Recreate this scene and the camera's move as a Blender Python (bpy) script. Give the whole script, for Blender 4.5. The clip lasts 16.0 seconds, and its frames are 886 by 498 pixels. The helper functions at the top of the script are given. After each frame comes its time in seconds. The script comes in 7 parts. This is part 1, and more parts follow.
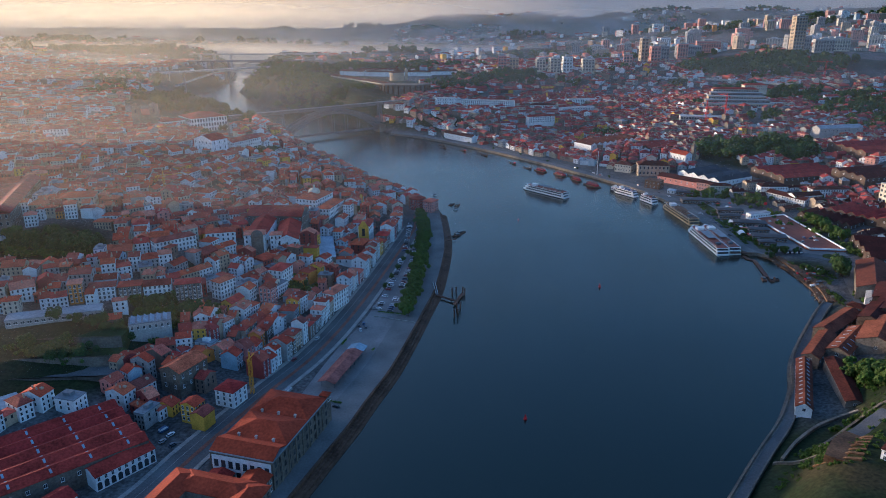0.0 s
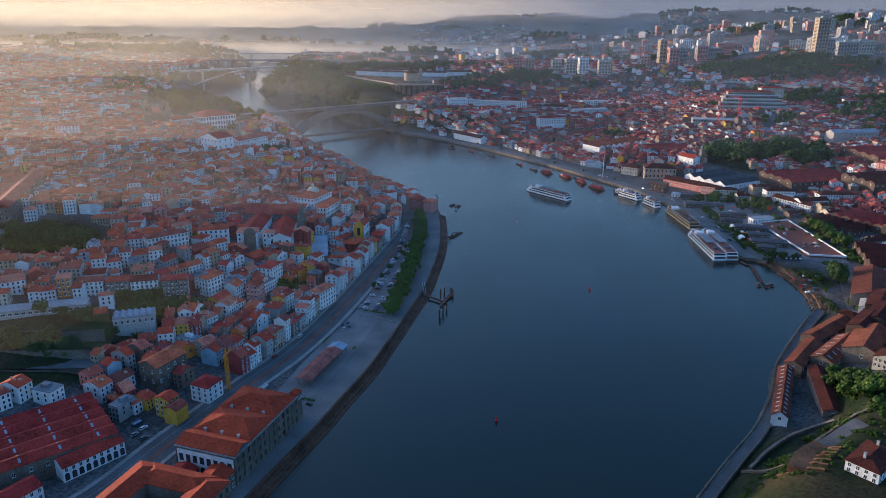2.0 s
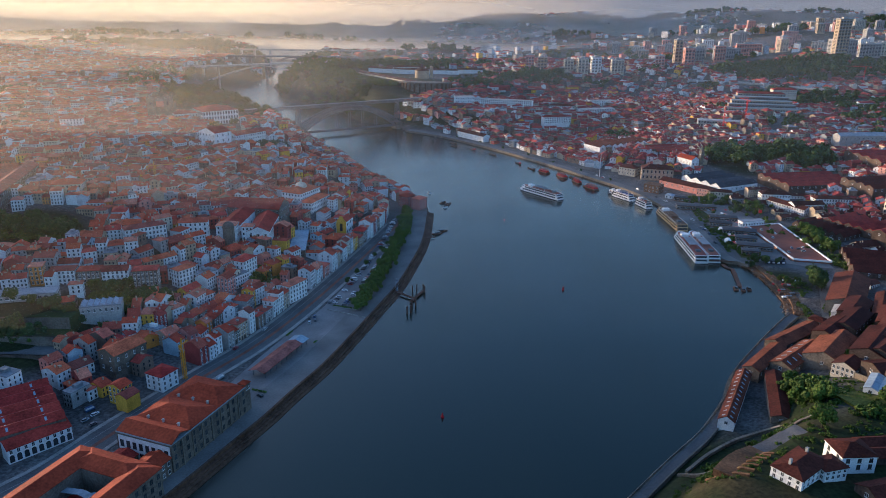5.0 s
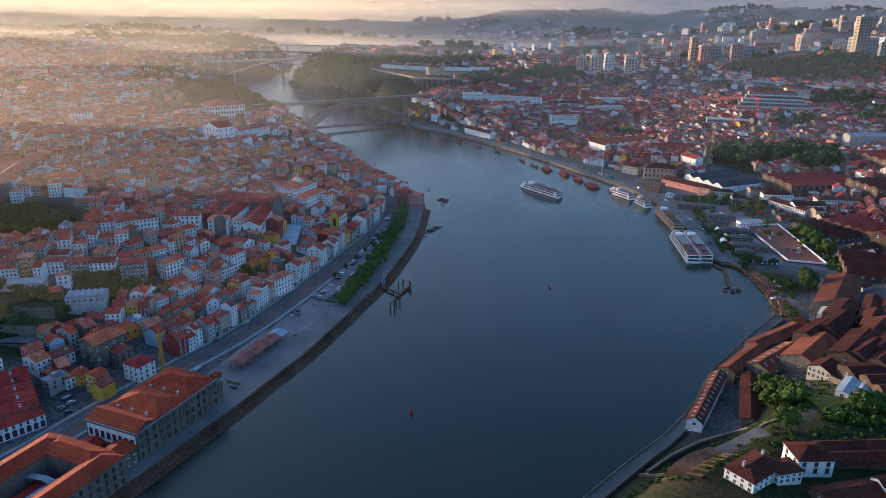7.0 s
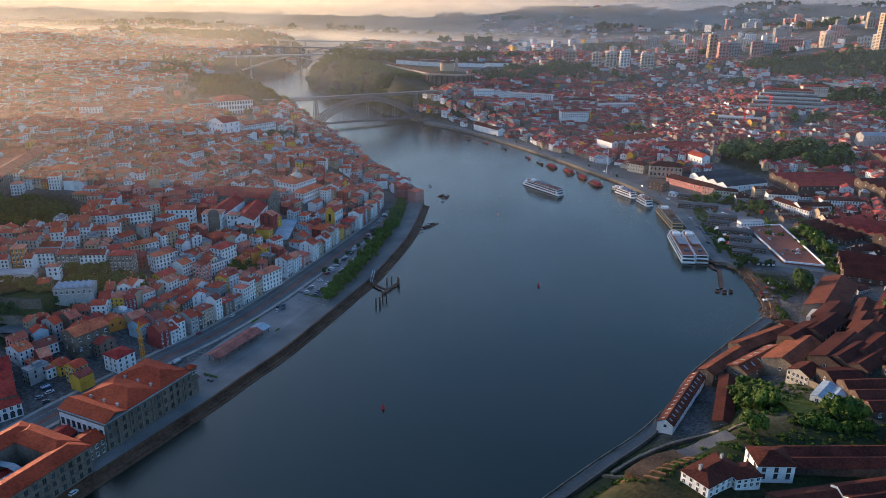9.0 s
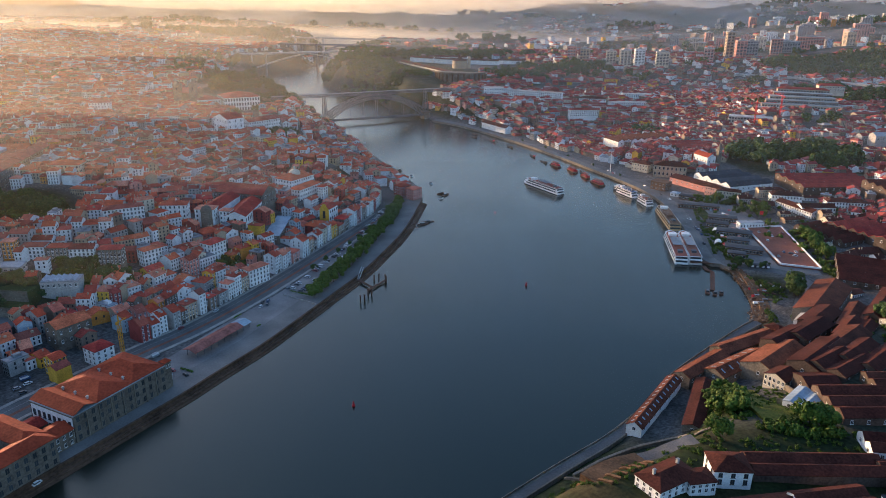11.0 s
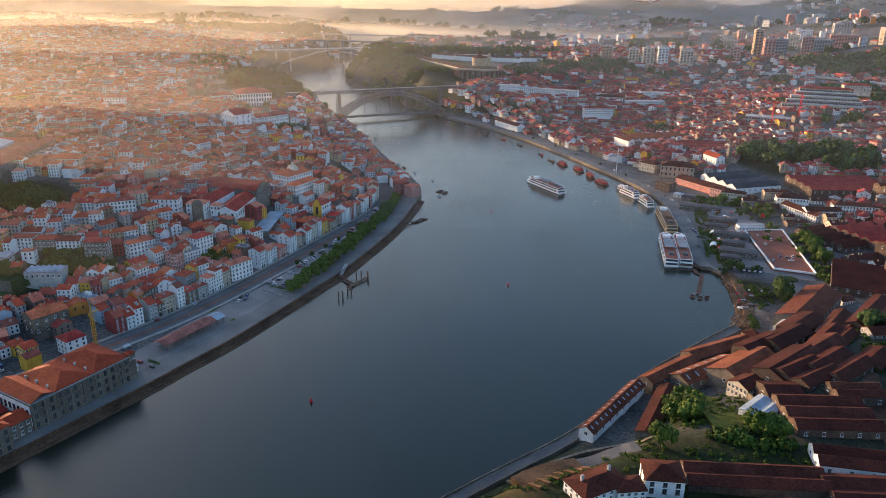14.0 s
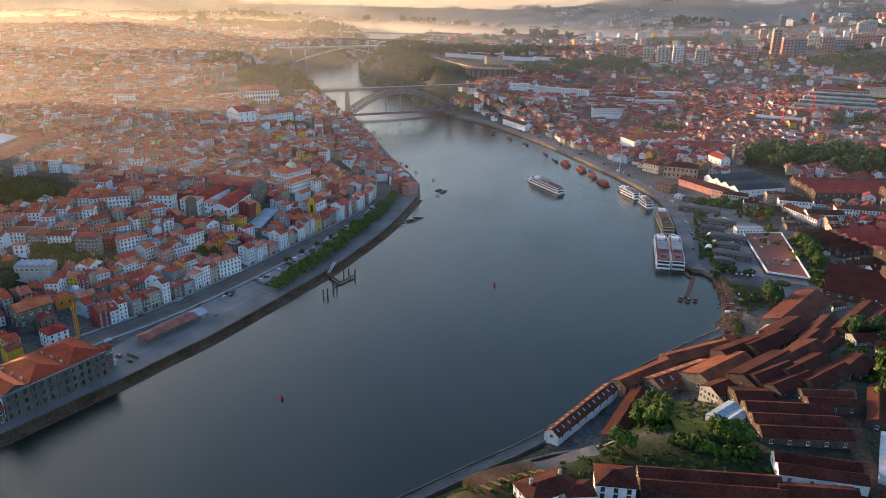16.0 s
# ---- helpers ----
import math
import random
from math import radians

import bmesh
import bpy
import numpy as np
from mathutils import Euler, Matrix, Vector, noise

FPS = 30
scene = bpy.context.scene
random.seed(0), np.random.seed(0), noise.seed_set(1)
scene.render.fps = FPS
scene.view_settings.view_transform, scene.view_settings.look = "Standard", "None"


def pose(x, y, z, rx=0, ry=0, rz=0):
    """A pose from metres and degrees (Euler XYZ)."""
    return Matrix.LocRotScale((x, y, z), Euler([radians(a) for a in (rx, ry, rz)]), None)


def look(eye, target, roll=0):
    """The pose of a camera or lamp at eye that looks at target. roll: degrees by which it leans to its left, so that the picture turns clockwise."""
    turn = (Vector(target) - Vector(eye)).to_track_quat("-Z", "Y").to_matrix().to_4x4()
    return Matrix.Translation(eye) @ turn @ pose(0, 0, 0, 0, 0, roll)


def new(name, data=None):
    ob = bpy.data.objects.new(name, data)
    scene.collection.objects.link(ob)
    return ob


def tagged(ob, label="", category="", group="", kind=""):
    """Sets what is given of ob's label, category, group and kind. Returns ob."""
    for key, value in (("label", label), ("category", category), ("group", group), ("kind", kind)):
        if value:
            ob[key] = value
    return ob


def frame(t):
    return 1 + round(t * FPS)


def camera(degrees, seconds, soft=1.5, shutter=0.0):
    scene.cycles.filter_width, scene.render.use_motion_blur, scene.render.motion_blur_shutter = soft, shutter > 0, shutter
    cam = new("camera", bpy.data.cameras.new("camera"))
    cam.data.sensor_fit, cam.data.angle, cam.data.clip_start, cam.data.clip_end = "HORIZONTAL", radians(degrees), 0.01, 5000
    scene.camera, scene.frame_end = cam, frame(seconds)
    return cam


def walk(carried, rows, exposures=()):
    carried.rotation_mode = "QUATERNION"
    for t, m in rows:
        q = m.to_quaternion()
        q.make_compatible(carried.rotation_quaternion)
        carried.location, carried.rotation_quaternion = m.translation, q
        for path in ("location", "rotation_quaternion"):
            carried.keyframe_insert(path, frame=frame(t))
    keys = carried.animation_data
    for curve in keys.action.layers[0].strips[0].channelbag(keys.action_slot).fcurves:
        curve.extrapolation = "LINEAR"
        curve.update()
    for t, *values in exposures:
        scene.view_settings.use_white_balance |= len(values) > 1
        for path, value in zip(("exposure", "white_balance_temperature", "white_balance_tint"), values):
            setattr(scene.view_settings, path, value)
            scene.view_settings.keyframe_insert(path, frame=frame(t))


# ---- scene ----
cam = camera(62.8, 16.0, soft=0.9)
METRES, EYE, TILT, LEAN, TURN = 222.0, 211.2, -18.8, 0.0, 0.0
ROWS = [
    (0.0, 0.0, 0.0, 0.0, 0.0, 0.0, -0.0),
    (0.5, 0.0305, 0.0006, 0.0008, 0.4, 0.02, -0.23),
    (1.0, 0.0618, 0.0004, 0.0007, 0.83, 0.05, -0.4),
    (1.5, 0.0927, -0.0001, 0.0009, 1.39, 0.03, -0.64),
    (2.0, 0.1237, -0.0002, 0.0015, 1.98, 0.01, -0.89),
    (2.5, 0.1564, -0.0003, 0.0016, 2.4, -0.0, -1.09),
    (3.0, 0.1875, -0.0004, 0.0013, 2.44, -0.0, -1.17),
    (3.5, 0.2181, -0.0004, 0.0019, 2.83, -0.04, -1.4),
    (4.0, 0.2492, -0.0003, 0.0018, 3.28, -0.08, -1.61),
    (6.5, 0.4052, 0.0018, 0.0064, 5.47, -0.45, -2.6),
    (7.0, 0.4362, 0.0037, 0.0076, 5.93, -0.54, -2.77),
    (7.5, 0.4669, 0.0067, 0.0095, 6.42, -0.63, -2.95),
    (8.0, 0.4972, 0.0106, 0.0115, 6.89, -0.73, -3.14),
    (8.5, 0.5279, 0.0152, 0.0142, 7.39, -0.84, -3.31),
    (9.0, 0.5586, 0.0203, 0.0165, 7.88, -0.95, -3.47),
    (11.5, 0.7123, 0.0514, 0.0291, 10.26, -1.33, -4.25),
    (12.0, 0.7427, 0.0582, 0.0322, 10.75, -1.41, -4.41),
    (12.5, 0.773, 0.0655, 0.0354, 11.24, -1.5, -4.56),
    (13.0, 0.8035, 0.073, 0.0385, 11.73, -1.57, -4.7),
    (13.5, 0.8337, 0.0807, 0.0417, 12.22, -1.65, -4.86),
    (14.0, 0.8639, 0.0885, 0.0454, 12.71, -1.73, -5.03),
    (14.5, 0.8938, 0.0964, 0.0492, 13.19, -1.82, -5.19),
    (15.0, 0.9238, 0.1046, 0.0527, 13.68, -1.9, -5.37),
    (15.5, 0.9539, 0.1132, 0.0565, 14.15, -1.97, -5.54),
    (16.0, 0.9838, 0.1219, 0.0606, 14.6, -2.05, -5.7),
]
walk(cam, [(t, pose(0, 0, EYE, TILT, LEAN, TURN) @ pose(METRES * x, METRES * y, METRES * z, 90 + pitch, roll, yaw)) for t, x, y, z, yaw, pitch, roll in ROWS],
     [(0.0, 1.33, 4500, 14), (4.0, 1.41, 4650, 14), (9.0, 1.64, 5100, 16), (16.0, 1.95, 5850, 18)])

# ---- world and sun: early morning, the sun low upstream over the north bank ----
SUN_AZ, SUN_EL = radians(62), radians(5.2)          # azimuth counted to the left of +y
to_sun = Vector((-math.sin(SUN_AZ) * math.cos(SUN_EL), math.cos(SUN_AZ) * math.cos(SUN_EL), math.sin(SUN_EL)))
world = bpy.data.worlds.new("morning_sky")
scene.world = world
world.use_nodes = True
wn = world.node_tree
sky = wn.nodes.new("ShaderNodeTexSky")
sky.sky_type, sky.sun_disc, sky.sun_elevation, sky.sun_rotation = "NISHITA", False, SUN_EL, -SUN_AZ
sky.air_density, sky.dust_density, sky.ozone_density = 1.1, 3.2, 2.0
wn.links.new(sky.outputs[0], wn.nodes["Background"].inputs[0])
wn.nodes["Background"].inputs[1].default_value = 0.15
sun = new("sun", bpy.data.lights.new("sun", "SUN"))
sun.data.energy, sun.data.angle, sun.data.color = 2.9, radians(0.8), (1.0, 0.62, 0.28)
sun.matrix_world = look((0, 0, 600), Vector((0, 0, 600)) - to_sun)

# ---- materials ----
def ramp_node(nt, stops, mode="LINEAR"):
    r = nt.nodes.new("ShaderNodeValToRGB")
    r.color_ramp.interpolation = mode
    els = r.color_ramp.elements
    while len(els) < len(stops):
        els.new(0.5)
    for e, (p, c) in zip(els, stops):
        e.position, e.color = p, (*c, 1)
    return r


def material(name, colours, rough=0.8, metal=0.0, grain=3.0, stain=0.15, contrast=0.35, bump=0.15, vary="object", mode="LINEAR", spec=0.12, stretch=None):
    """colours: one colour or a list picked per object (vary='object'), per island, or by a large noise ('noise').
    grain and stain: sizes of the fine and the broad noise, in repeats per metre."""
    m = bpy.data.materials.new(name)
    m.use_nodes = True
    nt = m.node_tree
    bsdf = nt.nodes["Principled BSDF"]
    bsdf.inputs["Roughness"].default_value, bsdf.inputs["Metallic"].default_value = rough, metal
    bsdf.inputs["Specular IOR Level"].default_value = spec
    geo = nt.nodes.new("ShaderNodeNewGeometry")
    where = geo.outputs["Position"]
    if stretch:
        mp = nt.nodes.new("ShaderNodeMapping")
        mp.inputs["Scale"].default_value = stretch
        nt.links.new(where, mp.inputs[0])
        where = mp.outputs[0]
    fine, broad = nt.nodes.new("ShaderNodeTexNoise"), nt.nodes.new("ShaderNodeTexNoise")
    for n, s, d in ((fine, grain, 4), (broad, stain, 5)):
        n.inputs["Scale"].default_value, n.inputs["Detail"].default_value = s, d
        nt.links.new(where, n.inputs["Vector"])
    if isinstance(colours, list):
        n = len(colours)
        r = ramp_node(nt, [((i + 0.0) / n if mode == "CONSTANT" else i / (n - 1), c) for i, c in enumerate(colours)], mode)
        if vary == "noise":
            nt.links.new(broad.outputs[0], r.inputs[0])
        elif vary == "island":
            nt.links.new(geo.outputs["Random Per Island"], r.inputs[0])
        else:
            info = nt.nodes.new("ShaderNodeObjectInfo")
            nt.links.new(info.outputs["Random"], r.inputs[0])
        base = r.outputs[0]
    else:
        rgb = nt.nodes.new("ShaderNodeRGB")
        rgb.outputs[0].default_value = (*colours, 1)
        base = rgb.outputs[0]
    both = nt.nodes.new("ShaderNodeMath")
    both.operation = "ADD"
    nt.links.new(fine.outputs[0], both.inputs[0])
    nt.links.new(broad.outputs[0], both.inputs[1])
    span = nt.nodes.new("ShaderNodeMapRange")
    span.inputs[1].default_value, span.inputs[2].default_value = 0.7, 1.3
    span.inputs[3].default_value, span.inputs[4].default_value = 1 - contrast, 1 + contrast * 0.6
    nt.links.new(both.outputs[0], span.inputs[0])
    mul = nt.nodes.new("ShaderNodeVectorMath")
    mul.operation = "SCALE"
    nt.links.new(base, mul.inputs[0])
    nt.links.new(span.outputs[0], mul.inputs["Scale"])
    nt.links.new(mul.outputs[0], bsdf.inputs["Base Color"])
    if bump:
        b = nt.nodes.new("ShaderNodeBump")
        b.inputs["Strength"].default_value, b.inputs["Distance"].default_value = bump, 0.3
        nt.links.new(fine.outputs[0], b.inputs["Height"])
        nt.links.new(b.outputs[0], bsdf.inputs["Normal"])
    return m


WHITE = material("white_plaster", [(0.74, 0.75, 0.75), (0.86, 0.86, 0.85)], grain=1.5, stain=0.2, contrast=0.22)
YELLOW = material("ochre_plaster", (0.70, 0.42, 0.06), grain=1.5, stain=0.2, contrast=0.3)
ORANGE = material("orange_plaster", (0.62, 0.26, 0.05), grain=1.5, stain=0.2, contrast=0.3)
PINK = material("pink_plaster", [(0.58, 0.22, 0.18), (0.62, 0.34, 0.28)], grain=1.5, stain=0.2, contrast=0.3)
STONE = material("granite", [(0.15, 0.125, 0.10), (0.23, 0.195, 0.155)], grain=0.9, stain=0.12, contrast=0.5, bump=0.5)
DARKSTONE = material("wet_quay_stone", (0.12, 0.072, 0.046), grain=0.6, stain=0.07, contrast=0.6, bump=0.6)
ROOF = material("terracotta_tiles", [(0.22, 0.045, 0.032), (0.48, 0.080, 0.038), (0.56, 0.120, 0.050), (0.34, 0.055, 0.036), (0.60, 0.165, 0.075), (0.40, 0.070, 0.040), (0.24, 0.085, 0.062), (0.46, 0.060, 0.045), (0.62, 0.24, 0.15), (0.30, 0.052, 0.034)], grain=1.3, stain=0.16, contrast=0.55, bump=0.45)
ORANGEROOF = material("orange_roof_tiles", (0.30, 0.052, 0.022), grain=0.8, stain=0.07, contrast=0.45, bump=0.4)
REDROOF = material("red_warehouse_tiles", [(0.27, 0.034, 0.028), (0.34, 0.050, 0.034)], grain=0.9, stain=0.10, contrast=0.55, bump=0.4)
# tiles of the broad lodges, with the shade on them held in the colour
SHADEDTILES = material("shaded_lodge_tiles", [(0.07, 0.016, 0.011), (0.10, 0.022, 0.014)], grain=0.9, stain=0.10, contrast=0.6, bump=0.45)
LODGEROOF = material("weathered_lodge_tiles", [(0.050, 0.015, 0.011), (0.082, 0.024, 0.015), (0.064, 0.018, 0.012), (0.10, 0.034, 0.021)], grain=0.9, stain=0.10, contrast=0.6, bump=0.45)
# riverside copy of the lodge tiles, brightened in colour for the sun on them
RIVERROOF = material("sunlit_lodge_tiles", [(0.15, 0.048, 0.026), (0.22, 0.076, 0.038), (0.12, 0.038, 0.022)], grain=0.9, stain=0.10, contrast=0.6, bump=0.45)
FADED = material("faded_pink_tiles", (0.30, 0.12, 0.095), grain=0.9, stain=0.15, contrast=0.5, bump=0.3)
# lodge walls lying in shade: their shadow is darkened into this base colour
SHADEDWALL = material("shaded_lodge_wall", [(0.075, 0.058, 0.048), (0.12, 0.085, 0.065)], grain=0.9, stain=0.15, contrast=0.5, bump=0.3)
GREYROOF = material("grey_sheet_roof", [(0.16, 0.17, 0.19), (0.34, 0.37, 0.40)], rough=0.55, grain=0.7, stain=0.1, contrast=0.35)
DARKROOF = material("dark_sheet_roof", [(0.035, 0.04, 0.05), (0.075, 0.08, 0.09)], rough=0.6, grain=0.7, stain=0.1, contrast=0.4)
BLUEROOF = material("pale_blue_sheet_roof", (0.32, 0.39, 0.46), rough=0.5, grain=0.6, stain=0.1, contrast=0.3)
GLASS = material("dark_window_glass", [(0.03, 0.035, 0.04), (0.07, 0.08, 0.09)], rough=0.18, contrast=0.2, bump=0.0, spec=0.5)
CONCRETE = material("concrete", [(0.36, 0.35, 0.33), (0.46, 0.45, 0.43)], grain=1.0, stain=0.12, contrast=0.35)
ASPHALT = material("asphalt", [(0.11, 0.108, 0.108), (0.16, 0.155, 0.15)], vary="noise", grain=1.2, stain=0.05, contrast=0.35, rough=0.85)
LOT = material("pale_cobbled_lot", [(0.18, 0.17, 0.165), (0.27, 0.255, 0.245)], vary="noise", grain=1.5, stain=0.05, contrast=0.35)
KERB = material("kerb_stone", (0.33, 0.31, 0.28), grain=1.2, stain=0.2, contrast=0.35)
TRACK = material("rusty_tram_bed", (0.24, 0.11, 0.075), grain=1.2, stain=0.1, contrast=0.4)
PAVED = material("promenade_paving", [(0.14, 0.135, 0.13), (0.22, 0.21, 0.195)], vary="noise", grain=1.0, stain=0.05, contrast=0.3)
CLAYLOT = material("red_clay_court", (0.27, 0.105, 0.07), grain=0.8, stain=0.06, contrast=0.3)
EARTH = material("bare_earth", [(0.12, 0.066, 0.034), (0.20, 0.115, 0.06)], vary="noise", grain=0.8, stain=0.08, contrast=0.5, bump=0.5)
GRASS = material("rough_grass", [(0.022, 0.044, 0.009), (0.055, 0.066, 0.014), (0.10, 0.066, 0.02)], vary="noise", grain=0.7, stain=0.06, contrast=0.5, bump=0.6)
MEADOW = material("meadow_grass", [(0.050, 0.085, 0.012), (0.130, 0.130, 0.018), (0.20, 0.12, 0.030)], vary="noise", grain=0.9, stain=0.09, contrast=0.6, bump=0.6)
LEAF = material("leaves", [(0.034, 0.078, 0.009), (0.062, 0.112, 0.012), (0.105, 0.135, 0.016)], vary="island", grain=0.8, stain=0.1, contrast=0.5, rough=0.7, bump=0.0, spec=0.2)
DARKLEAF = material("dark_leaves", [(0.022, 0.056, 0.011), (0.040, 0.080, 0.014), (0.066, 0.096, 0.018)], vary="island", grain=0.8, stain=0.1, contrast=0.5, rough=0.7, bump=0.0, spec=0.2)
BARK = material("bark", (0.07, 0.05, 0.035), grain=4, stain=0.5)
STEEL = material("painted_steel", (0.13, 0.14, 0.16), rough=0.5, metal=0.3, grain=1, stain=0.1, contrast=0.3)
RUST = material("rusty_steel", (0.14, 0.075, 0.05), rough=0.7, grain=1, stain=0.2, contrast=0.5)
SHIPWHITE = material("white_ship_paint", (0.78, 0.78, 0.77), rough=0.4, grain=0.5, stain=0.1, contrast=0.12, bump=0.0)
SHIPDECK = material("ship_deck", [(0.26, 0.08, 0.06), (0.30, 0.14, 0.10)], grain=0.8, stain=0.2, contrast=0.3)
SHIPTAN = material("tan_ship_paint", (0.52, 0.34, 0.15), rough=0.45, grain=0.5, stain=0.1, contrast=0.15, bump=0.0)
SHIPBLUE = material("blue_ship_deck", (0.06, 0.10, 0.28), rough=0.6, grain=0.8, stain=0.2, contrast=0.25)
HULL = material("dark_hull", (0.03, 0.035, 0.05), rough=0.4, grain=0.5, stain=0.2, contrast=0.3)
REDPAINT = material("red_paint", (0.55, 0.03, 0.035), rough=0.5, grain=2, stain=0.5, contrast=0.2)
WOOD = material("weathered_planks", (0.16, 0.10, 0.065), grain=1.5, stain=0.3, contrast=0.5)
CRANE = material("yellow_crane_paint", (0.62, 0.30, 0.03), rough=0.5, grain=1, stain=0.3, contrast=0.2)
CARPAINT = material("car_paint", [(0.75, 0.75, 0.76), (0.03, 0.03, 0.035), (0.30, 0.31, 0.33), (0.70, 0.70, 0.70), (0.10, 0.11, 0.13), (0.30, 0.04, 0.04), (0.05, 0.09, 0.20), (0.55, 0.56, 0.57)], mode="CONSTANT", rough=0.3, metal=0.0, grain=1, stain=0.3, contrast=0.1, bump=0.0, spec=0.5)
TYRE = material("tyre_rubber", (0.02, 0.02, 0.02), rough=0.9)


def water_material():
    m = material("river_water", [(0.006, 0.010, 0.006), (0.009, 0.014, 0.008)], vary="noise", spec=0.46, rough=0.14, grain=0.25, stain=0.006, contrast=0.2, bump=0.0)
    nt = m.node_tree
    bsdf = nt.nodes["Principled BSDF"]
    bsdf.inputs["Specular Tint"].default_value = (0.86, 1.0, 0.91, 1)
    geo = nt.nodes.new("ShaderNodeNewGeometry")
    mp = nt.nodes.new("ShaderNodeMapping")
    mp.inputs["Rotation"].default_value, mp.inputs["Scale"].default_value = (0, 0, radians(35)), (1.0, 0.45, 1.0)
    nt.links.new(geo.outputs["Position"], mp.inputs[0])
    waves, swell = nt.nodes.new("ShaderNodeTexNoise"), nt.nodes.new("ShaderNodeTexNoise")
    for n, s, d in ((waves, 0.85, 3), (swell, 0.012, 4)):
        n.inputs["Scale"].default_value, n.inputs["Detail"].default_value = s, d
        nt.links.new(mp.outputs[0], n.inputs["Vector"])
    b = nt.nodes.new("ShaderNodeBump")
    b.inputs["Strength"].default_value, b.inputs["Distance"].default_value = 0.45, 0.3
    nt.links.new(waves.outputs[0], b.inputs["Height"])
    nt.links.new(b.outputs[0], bsdf.inputs["Normal"])
    r = nt.nodes.new("ShaderNodeMapRange")
    r.inputs[1].default_value, r.inputs[2].default_value, r.inputs[3].default_value, r.inputs[4].default_value = 0.38, 0.62, 0.14, 0.26
    nt.links.new(swell.outputs[0], r.inputs[0])
    nt.links.new(r.outputs[0], bsdf.inputs["Roughness"])
    return m


def ground_material():
    """Paved town ground and green slopes, mixed by the sheet's own 'green' attribute."""
    m = material("ground", [(0.085, 0.082, 0.080), (0.145, 0.135, 0.125)], vary="noise", grain=0.6, stain=0.03, contrast=0.45, bump=0.4)
    nt = m.node_tree
    bsdf = nt.nodes["Principled BSDF"]
    town = bsdf.inputs["Base Color"].links[0].from_socket
    geo = nt.nodes.new("ShaderNodeNewGeometry")
    n = nt.nodes.new("ShaderNodeTexNoise")
    n.inputs["Scale"].default_value, n.inputs["Detail"].default_value = 0.03, 8
    nt.links.new(geo.outputs["Position"], n.inputs["Vector"])
    r = ramp_node(nt, [(0.3, (0.008, 0.016, 0.005)), (0.5, (0.018, 0.027, 0.008)), (0.68, (0.042, 0.036, 0.015))])
    nt.links.new(n.outputs[0], r.inputs[0])
    at = nt.nodes.new("ShaderNodeAttribute")
    at.attribute_name = "green"
    mix = nt.nodes.new("ShaderNodeMix")
    mix.data_type = "RGBA"
    nt.links.new(at.outputs["Fac"], mix.inputs["Factor"])
    nt.links.new(town, mix.inputs["A"])
    nt.links.new(r.outputs[0], mix.inputs["B"])
    tuft = nt.nodes.new("ShaderNodeTexNoise")
    tuft.inputs["Scale"].default_value, tuft.inputs["Detail"].default_value = 0.55, 6
    nt.links.new(geo.outputs["Position"], tuft.inputs["Vector"])
    span = nt.nodes.new("ShaderNodeMapRange")
    span.inputs[1].default_value, span.inputs[2].default_value, span.inputs[3].default_value, span.inputs[4].default_value = 0.35, 0.65, 0.6, 1.4
    nt.links.new(tuft.outputs[0], span.inputs[0])
    worn = nt.nodes.new("ShaderNodeVectorMath")
    worn.operation = "SCALE"
    nt.links.new(mix.outputs["Result"], worn.inputs[0])
    nt.links.new(span.outputs[0], worn.inputs["Scale"])
    nt.links.new(worn.outputs[0], bsdf.inputs["Base Color"])
    return m


